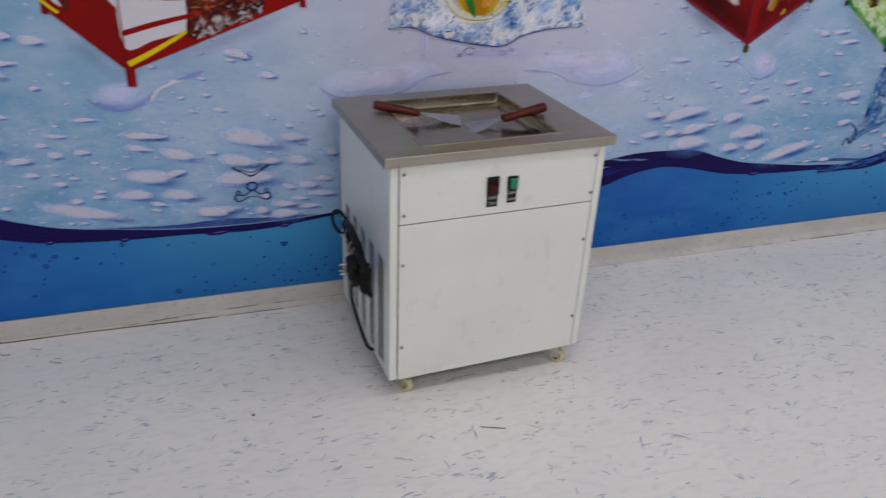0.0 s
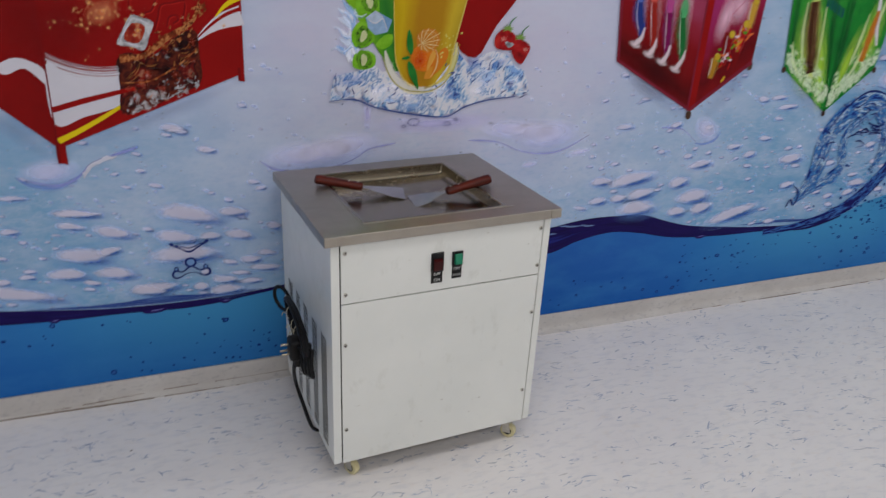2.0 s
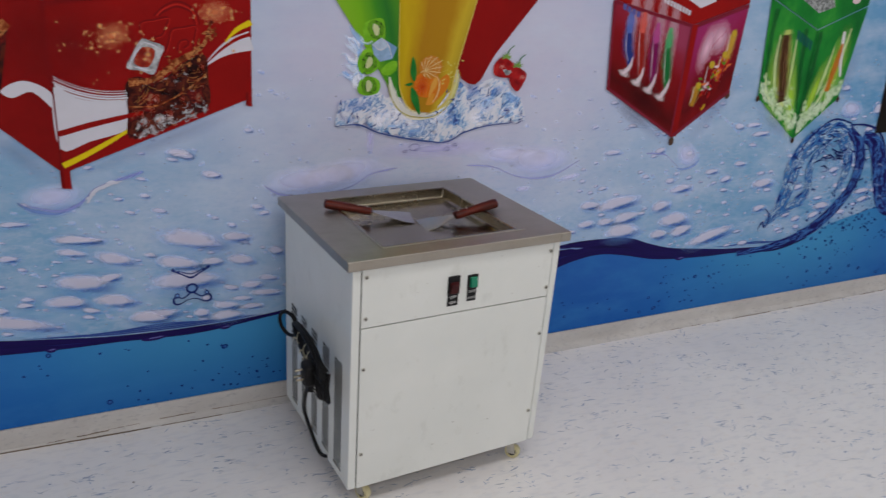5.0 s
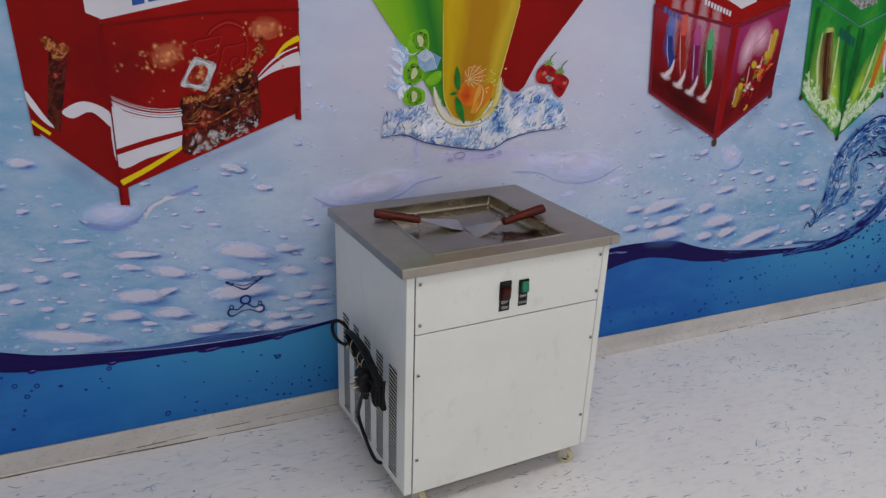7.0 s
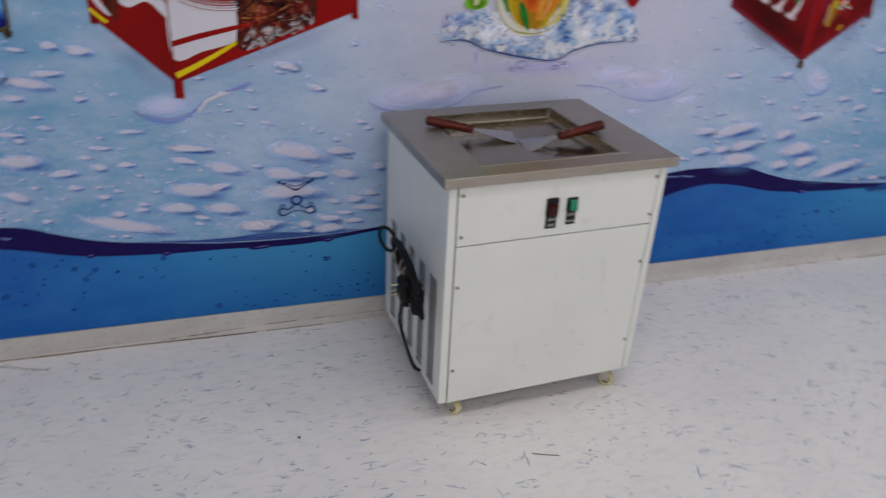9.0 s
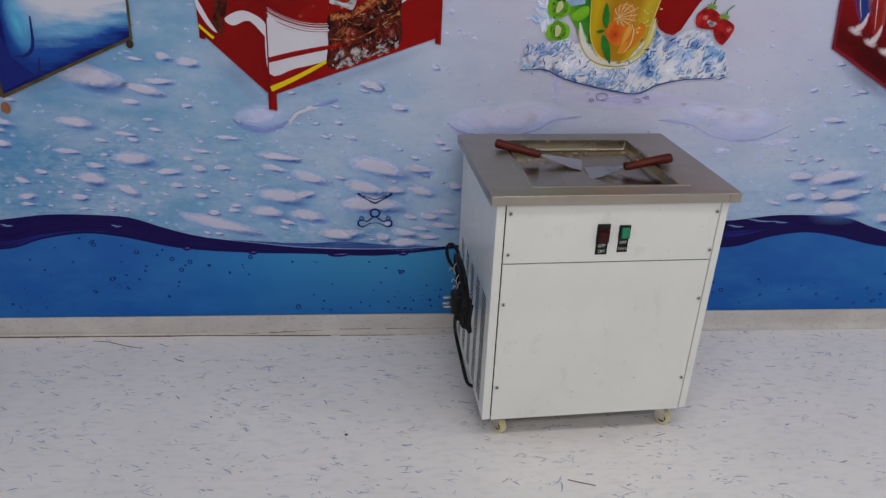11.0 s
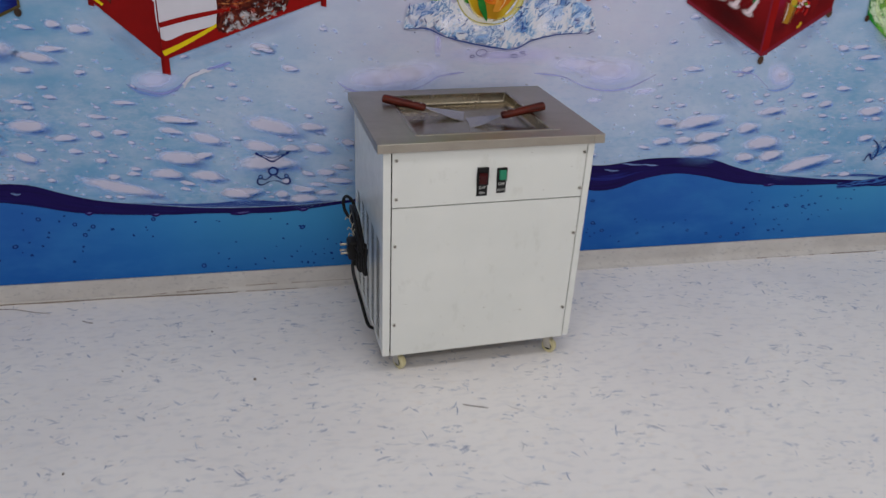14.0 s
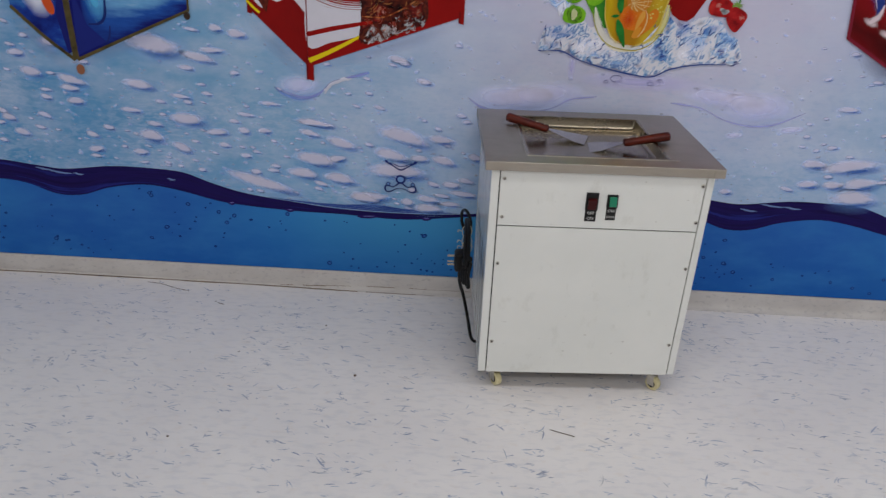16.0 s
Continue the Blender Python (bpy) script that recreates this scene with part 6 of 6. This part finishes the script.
# --- juice glasses in ice ---
def juice():
    n = Nodes("green_juice_print")
    x, _, z = n.split(n.coords())
    run = n.math("ADD", n.math("SUBTRACT", x, 0.80), n.math("MULTIPLY", n.math("SUBTRACT", z, 1.0), 0.25))
    run = n.math("ADD", run, n.math("MULTIPLY", n.math("SUBTRACT", n.noise(n.coords(scale=(1, 1, 0.4)), 12, 3), 0.5), 0.03))
    GREEN_J = n.set(n.ramp(n.math("MULTIPLY", run, 6.0), ((0.0, srgb(138, 190, 44)), (0.35, srgb(122, 184, 34)), (0.6, srgb(66, 146, 40)), (0.78, srgb(44, 120, 44)), (1.0, srgb(84, 152, 40)))), 0.55, spec=0.12)
    n = Nodes("yellow_juice_print")
    x, _, z = n.split(n.coords())
    across = n.math("DIVIDE", n.math("SUBTRACT", x, 0.94), n.math("ADD", 0.17, n.math("MULTIPLY", n.math("SUBTRACT", z, 0.92), 0.27)))
    bleed = n.math("MULTIPLY", n.math("SUBTRACT", n.noise(n.coords(scale=(3, 1, 1)), 7, 4), 0.5), 0.3)
    ORANGE = n.set(n.ramp(n.math("ADD", across, bleed), ((0.0, srgb(188, 160, 14)), (0.12, srgb(204, 172, 24)), (0.38, srgb(178, 128, 26)), (0.68, srgb(180, 132, 26)), (0.86, srgb(206, 176, 48)), (1.0, srgb(190, 162, 44)))), 0.55, spec=0.12)
    REDJ = noise_print("red_juice_print", ((0.3, srgb(128, 10, 12)), (0.7, srgb(156, 16, 16))), 4, (1, 1, 0.5))
    n = Nodes("crushed_ice_print")
    x, _, z = n.split(n.coords())
    slant = n.add("ShaderNodeCombineXYZ")
    n.link(n.math("ADD", n.math("MULTIPLY", x, 58.0), n.math("MULTIPLY", z, -40.0)), slant.inputs[0])
    n.link(n.math("ADD", n.math("MULTIPLY", x, 17.0), n.math("MULTIPLY", z, 26.0)), slant.inputs[1])
    veins = n.add("ShaderNodeTexNoise")
    veins.inputs["Scale"].default_value, veins.inputs["Detail"].default_value = 1.0, 5.0
    veins.inputs["Roughness"].default_value, veins.inputs["Distortion"].default_value = 0.6, 1.1
    n.link(slant.outputs[0], veins.inputs["Vector"])
    large = n.noise(n.coords(shift=(0.3, 0, 0)), 11, 2, 0.5)
    pick = n.math("ADD", n.math("MULTIPLY", veins.outputs["Fac"], 0.75), n.math("MULTIPLY", n.math("SUBTRACT", large, 0.4), 0.75))
    col = n.ramp(pick, ((0.20, srgb(28, 44, 118)), (0.25, srgb(58, 98, 176)), (0.31, srgb(112, 158, 214)), (0.36, srgb(178, 204, 236)), (0.40, srgb(228, 231, 245)), (0.50, srgb(232, 232, 246)), (0.54, srgb(140, 178, 224)), (0.57, srgb(60, 98, 176)), (0.59, srgb(186, 208, 238)), (0.66, srgb(232, 234, 246))))
    ICE = n.set(col, 0.42, spec=0.35)
    root = flat("juice_print", [(0.566, 1.40), (0.770, 1.110), (0.838, 1.013), (0.913, 0.90), (0.93, 0.86), (0.99, 0.86), (0.99, 1.40)], GREEN_J, 8, label="printed juice glasses standing in crushed ice with fruit")
    flat("red_glass", [(1.10, 1.40), (1.09, 0.96), (1.118, 0.925), (1.130, 0.905), (1.15, 0.892), (1.172, 0.888), (1.19, 0.902), (1.205, 0.93), (1.227, 0.969), (1.353, 1.123), (1.58, 1.40)], REDJ, 8, root)
    flat("yellow_glass", [(0.936, 1.40), (0.940, 1.114), *[(1.027 + 0.081 * math.cos(radians(a)), 0.915 + 0.106 * math.sin(radians(a))) for a in range(180, 361, 12)], (1.161, 1.119), (1.215, 1.40)], ORANGE, 10, root)
    ribbon("glass_edge", [(1.03, 0.812), (1.075, 0.832), (1.100, 0.87), (1.112, 0.93), (1.161, 1.119)], (0.004, 0.006, 0.006, 0.004, 0.002), ink("pale_yellow_print", srgb(216, 196, 104)), 12, root)
    ribbon("glass_edge", [(0.941, 1.1), (0.947, 0.92), (0.958, 0.865), (0.985, 0.826), (1.03, 0.810)], (0.002, 0.002, 0.003, 0.006, 0.005), ink("pale_yellow_print", srgb(216, 196, 104)), 12, root)
    rng = random.Random(41)
    # ice bank with a ragged foot
    foot = [(0.776, 0.796), (0.80, 0.790), (0.84, 0.797), (0.864, 0.793), (0.892, 0.775), (0.92, 0.766), (0.96, 0.757), (1.003, 0.749), (1.04, 0.742), (1.07, 0.733), (1.10, 0.738), (1.128, 0.744), (1.15, 0.762), (1.188, 0.772), (1.22, 0.777), (1.27, 0.774), (1.30, 0.782), (1.341, 0.779)]
    ragged = []
    for (xa, za), (xb, zb) in zip(foot, foot[1:]):
        ragged += [(xa, za), ((xa * 2 + xb) / 3, (za * 2 + zb) / 3 - rng.uniform(0.0, 0.009)), ((xa + 2 * xb) / 3, (za + 2 * zb) / 3 + rng.uniform(-0.006, 0.008))]
    ragged.append(foot[-1])
    crest = [(1.335, 0.81), (1.318, 0.848), (1.29, 0.862), (1.265, 0.893), (1.225, 0.905), (1.19, 0.895), (1.16, 0.865), (1.125, 0.90), (1.09, 0.865), (1.06, 0.825), (1.01, 0.80), (0.965, 0.825), (0.94, 0.87), (0.915, 0.86), (0.885, 0.885), (0.85, 0.865), (0.815, 0.86), (0.787, 0.852), (0.78, 0.82)]
    flat("crushed_ice", ragged + crest, ICE, 11, root, "printed crushed ice")
    ribbon("ice_shadow", [(x, z - 0.005) for x, z in foot[::2]], (0.002, 0.004, 0.003, 0.004, 0.004, 0.003, 0.004, 0.003, 0.002), RIPPLE, 11, root)
    # the banks of the ice, light and dark, and the cracks between them
    tone = {key: soft_print(key + "_ice_print", col, 0.15, a) for key, col, a in (("blue", srgb(76, 120, 188), 0.6), ("pale", srgb(140, 178, 224), 0.7), ("white", srgb(232, 234, 246), 0.4), ("navy", srgb(30, 46, 118), 0.6))}
    for key, banks in (
        ("blue", ((0.83, 0.842, 0.045, 0.022, -6), (0.81, 0.808, 0.025, 0.014, 0), (1.17, 0.868, 0.022, 0.03, 20), (1.11, 0.79, 0.02, 0.02, 40), (1.245, 0.872, 0.03, 0.016, 30))),
        ("white", ((0.925, 0.815, 0.05, 0.028, 0), (0.985, 0.79, 0.05, 0.018, -8), (1.075, 0.80, 0.035, 0.022, 10), (1.285, 0.815, 0.035, 0.022, 30), (1.185, 0.80, 0.03, 0.026, 60), (0.895, 0.80, 0.02, 0.03, 20))),
        ("pale", ((1.0, 0.768, 0.035, 0.010, -6), (1.21, 0.835, 0.03, 0.035, 50), (1.29, 0.85, 0.03, 0.018, -30), (0.935, 0.785, 0.03, 0.010, 0))),
        ("navy", ((1.125, 0.868, 0.010, 0.018, 20), (1.155, 0.882, 0.012, 0.010, 0), (1.085, 0.845, 0.010, 0.012, 0), (1.055, 0.763, 0.014, 0.008, -10), (1.325, 0.802, 0.010, 0.014, 0), (0.79, 0.826, 0.008, 0.020, 20), (0.862, 0.80, 0.005, 0.03, 4), (1.11, 0.815, 0.010, 0.012, 30), (0.825, 0.815, 0.010, 0.008, 0), (1.21, 0.885, 0.016, 0.006, 30)))):
        for k, (x, z, rx, rz, t) in enumerate(banks):
            rounds(key + "_ice", [(x, z, rx, rz, t)], tone[key], 12, root, seg=14, rough=0.14, seed=k)
    dark = ink("ice_navy_line", srgb(40, 60, 136))
    for k in range(64):
        x, z = rng.choice(((1.12, 0.85), (1.2, 0.86), (1.26, 0.84), (0.86, 0.82), (0.80, 0.82), (1.08, 0.78), (1.31, 0.80), (0.94, 0.80)))
        x, z, a = x + rng.gauss(0, 0.022), max(0.778, z + rng.gauss(0, 0.018)), rng.gauss(0.95, 0.45)
        if not 0.79 < x < 1.325:
            continue
        h = rng.uniform(0.006, 0.026)
        pts = [(x + h * f * math.cos(a) + rng.gauss(0, 0.0016), z + h * f * math.sin(a)) for f in (-0.5, -0.15, 0.2, 0.5)]
        ribbon("ice_crack", pts, (0.0005, 0.003, 0.0022, 0.0005), dark if k % 3 else INK_WHITE, 13, root, steps=3)
    cream = ink("cream_melt_print", srgb(232, 226, 206))
    ribbon("melt_edge", [(0.936, 0.875), (0.945, 0.845), (0.968, 0.817), (1.00, 0.801), (1.06, 0.803)], (0.002, 0.010, 0.012, 0.006, 0.002), cream, 11, root)
    # the thick clear foot of the yellow glass
    ribbon("glass_foot", [(0.921, 0.915), (0.930, 0.880), (0.947, 0.846), (0.972, 0.822), (1.01, 0.811), (1.055, 0.813)], (0.006, 0.024, 0.030, 0.030, 0.022, 0.008), soft_band("clear_foot_print", srgb(226, 224, 216), 0.95), 12, root)
    ribbon("glass_foot", [(1.06, 0.822), (1.095, 0.846), (1.112, 0.885), (1.118, 0.93)], (0.008, 0.026, 0.022, 0.006), soft_band("pale_lime_print", srgb(218, 212, 140), 0.95), 12, root)
    for off, wd in ((0.0, 0.0026),):
        ribbon("glass_line", [(0.915 + off, 0.90), (0.930 + off, 0.856), (0.958 + off, 0.822 + off * 0.5), (1.0, 0.806 + off), (1.05, 0.806 + off), (1.09 - off, 0.83 + off * 0.5), (1.118 - off, 0.88), (1.124 - off, 0.925)], (0.001, wd, wd, wd, wd, wd, wd, 0.001), ink("olive_line_print", srgb(176, 168, 60)), 13, root)
    # orange, leaves, kiwi, strawberries
    PEEL = noise_print("orange_print", ((0.3, srgb(206, 96, 24)), (0.7, srgb(232, 138, 40))), 30)
    rounds("orange_print", [(1.028, 0.893, 0.038, 0.036, 0)], PEEL, 13, root, "printed orange", seg=24)
    rounds("orange_glow", [(1.016, 0.886, 0.024, 0.026, 0)], soft_print("red_orange_glow_print", srgb(190, 60, 20), 0.1, 0.8), 14, root, seg=18)
    rounds("orange_print", [(1.037, 0.938, 0.033, 0.030, 0)], ink("segment_print", srgb(206, 132, 44)), 14, root, seg=20)
    pith = ink("pith_print", srgb(232, 206, 150))
    for k in range(11):
        a = radians(-150 + 30 * k)
        ribbon("segment_line", [(1.020, 0.930), (1.028 + 0.020 * math.cos(a), 0.935 + 0.018 * math.sin(a)), (1.037 + 0.033 * math.cos(a), 0.938 + 0.030 * math.sin(a))], (0.0008, 0.0022, 0.0012), pith, 15, root, steps=4)
    for r in (0.55, 0.82):
        ribbon("segment_line", [(1.034 + 0.033 * r * math.cos(radians(a)), 0.938 + 0.030 * r * math.sin(radians(a))) for a in range(-60, 130, 30)], (0.001,) * 7, pith, 15, root, steps=3)
    for pts, col in ((((1.050, 0.846), (1.083, 0.874), (1.094, 0.905), (1.082, 0.918), (1.060, 0.895)), (216, 128, 36)), (((1.035, 0.858), (1.058, 0.895), (1.052, 0.912), (1.040, 0.892)), (228, 164, 72)), (((1.028, 0.838), (1.052, 0.842), (1.056, 0.868), (1.036, 0.862)), (222, 150, 50))):
        flat("orange_slice", curved(pts, 4), ink("slice_print", srgb(*col)), 15, root)
    ribbon("segment_line", [(1.046, 0.842), (1.060, 0.866), (1.064, 0.895), (1.056, 0.915)], (0.001, 0.003, 0.003, 0.001), pith, 16, root)
    sparkle = [(rng.gauss(1.085, 0.02), rng.gauss(0.93, 0.02), rng.uniform(0.0012, 0.004), rng.uniform(0.0012, 0.003), 0) for _ in range(18)]
    rounds("juice_sparkle", sparkle, ink("pale_lime_drop_print", srgb(216, 208, 110)), 16, root, stuff=True, seg=8)
    LEAF = noise_print("leaf_print", ((0.3, srgb(22, 104, 40)), (0.7, srgb(48, 140, 56))), 20)
    for pts in (((0.984, 0.966), (0.994, 0.942), (0.996, 0.914), (0.990, 0.902), (0.979, 0.920), (0.979, 0.944)), ((0.983, 0.886), (0.999, 0.872), (1.008, 0.846), (1.012, 0.811), (0.997, 0.830), (0.984, 0.856)), ((0.965, 0.893), (0.978, 0.899), (0.988, 0.896), (0.978, 0.890))):
        flat("leaf_print", curved(pts, 4), LEAF, 16, root)
    SEEDS = noise_print("kiwi_seed_print", ((0.38, srgb(40, 72, 22)), (0.5, srgb(104, 164, 40))), 120)
    LIME = noise_print("kiwi_print", ((0.35, srgb(104, 176, 30)), (0.65, srgb(140, 204, 52))), 26)
    for pts, cx, cz, turn in ((((0.850, 1.012), (0.846, 1.044), (0.868, 1.058), (0.897, 1.060), (0.905, 1.030), (0.900, 1.004), (0.874, 1.006)), 0.880, 1.034, 8), (((0.834, 0.944), (0.838, 0.972), (0.858, 0.988), (0.884, 0.978), (0.893, 0.946), (0.874, 0.926), (0.846, 0.924)), 0.864, 0.952, -28), (((0.836, 0.878), (0.842, 0.908), (0.872, 0.916), (0.895, 0.902), (0.892, 0.876), (0.862, 0.868)), 0.865, 0.893, -10), (((0.896, 0.930), (0.918, 0.952), (0.940, 0.954), (0.938, 0.930), (0.914, 0.918)), 0, 0, 0)):
        flat("kiwi_print", curved(pts, 4), LIME, 11, root)
        if cx:
            rounds("kiwi_seeds", [(cx, cz, 0.020, 0.026, turn)], SEEDS, 12, root, seg=16, rough=0.08)
            rounds("kiwi_core", [(cx, cz, 0.008, 0.016, turn)], ink("kiwi_core_print", srgb(204, 212, 160)), 13, root, seg=12, rough=0.1)
    wet = [soft_band(name, srgb(*col), 0.8) for name, col in (("pale_splash_print", (206, 220, 240)), ("blue_splash_print", (138, 176, 222)), ("white_splash_print", (232, 236, 246)))]
    for k in range(22):
        x, z = rng.gauss(0.838, 0.008), rng.uniform(0.87, 1.0)
        lean, ln = rng.uniform(-0.035, 0.01), rng.uniform(0.02, 0.06)
        pts = [(x, z), (max(0.79, x + lean * 0.4), z + ln * 0.4), (max(0.788, x + lean), z + ln * 0.75), (max(0.785, x + lean * 1.3), z + ln)]
        wd = rng.uniform(0.012, 0.026)
        ribbon("water_splash", pts, (0.002, wd, wd * 0.6, 0.001), wet[k % 3], 10 + k % 2, root, steps=5)
    for pts in (((0.836, 0.985), (0.822, 1.01), (0.808, 1.012), (0.800, 1.022)), ((0.832, 0.950), (0.812, 0.955), (0.800, 0.975), (0.790, 0.974)), ((0.834, 0.930), (0.812, 0.915), (0.794, 0.925), (0.780, 0.921)), ((0.846, 1.012), (0.842, 1.006), (0.858, 1.000), (0.872, 1.006))):
        ribbon("splash_arm", pts, (0.012, 0.008, 0.005, 0.004), wet[0], 12, root, steps=6)
        ribbon("splash_arm", [(a, b - 0.003) for a, b in pts], (0.004, 0.003, 0.002, 0.001), wet[1], 12, root, steps=6)
    for pts, col in ((((0.870, 0.998), (0.895, 1.014), (0.915, 0.996), (0.894, 0.982)), (196, 214, 238)), (((0.895, 1.014), (0.939, 0.990), (0.927, 0.962), (0.914, 0.994)), (134, 176, 220)), (((0.870, 0.998), (0.894, 0.982), (0.914, 0.994), (0.927, 0.961), (0.894, 0.954), (0.876, 0.972)), (162, 194, 230))):
        flat("clear_cube", pts, noise_print("cube_print", ((0.35, srgb(*(v - 26 for v in col))), (0.65, srgb(*col))), 60), 13, root)
    for pts in (((0.895, 1.014), (0.914, 0.996), (0.927, 0.962)), ((0.871, 0.998), (0.893, 0.983), (0.914, 0.995))):
        ribbon("cube_edge", pts, (0.001, 0.003, 0.001), INK_WHITE, 14, root, steps=4)
    BERRY = noise_print("strawberry_print", ((0.3, srgb(112, 10, 18)), (0.55, srgb(178, 30, 34)), (0.68, srgb(196, 54, 48)), (0.78, srgb(226, 160, 140))), 34)
    flat("strawberry_print", curved([(1.228, 0.944), (1.256, 0.962), (1.292, 0.936), (1.290, 0.908), (1.252, 0.906), (1.228, 0.915)], 4), BERRY, 10, root, "printed strawberry")
    flat("strawberry_print", curved([(1.272, 0.926), (1.302, 0.932), (1.331, 0.914), (1.324, 0.888), (1.306, 0.866), (1.282, 0.888)], 4), BERRY, 11, root, "printed strawberry")
    for x, z in ((1.250, 0.935), (1.318, 0.905)):
        rounds("berry_shine", [(x, z, 0.010, 0.008, 10)], soft_print("berry_shine_print", srgb(226, 150, 140), 0.1, 0.7), 12, root, seg=12)
    rounds("berry_shine", [(1.268, 0.920, 0.011, 0.009, 0)], SILVER, 12, root, seg=12, rough=0.2)
    for x, z in ((1.262, 0.962), (1.300, 0.938)):
        for a in (-50, -20, 10, 60, 110, 150, 185, 210):
            ribbon("berry_leaf", [(x, z), (x + 0.016 * math.cos(radians(a)), z + 0.012 * math.sin(radians(a)))], (0.007, 0.001), ink("pale_leaf_print", srgb(128, 164, 84)), 13, root, steps=3)
        ribbon("berry_stalk", [(x, z), (x + 0.008, z + 0.018), (x + 0.022, z + 0.03)], (0.003, 0.003, 0.002), LEAF, 12, root)
    # reflection and rings below the ice
    lilac = soft_print("lilac_reflection_print", srgb(176, 172, 222), 0.0, 0.7)
    for x, z, rx, rz in ((0.875, 0.752, 0.014, 0.05), (1.07, 0.715, 0.2, 0.03)):
        rounds("ice_reflection", [(x, z, rx, rz, 0)], lilac, 6, root, seg=20)
    for x, z, r in ((1.003, 0.722, 0.016), (1.10, 0.712, 0.009), (0.975, 0.712, 0.006), (1.125, 0.722, 0.006)):
        ribbon("water_ring", [(x + r * math.cos(i * math.tau / 8), z + r * 0.6 * math.sin(i * math.tau / 8)) for i in range(9)], (0.002,) * 9, ink("ring_print", srgb(112, 112, 150)), 7, root)


juice()
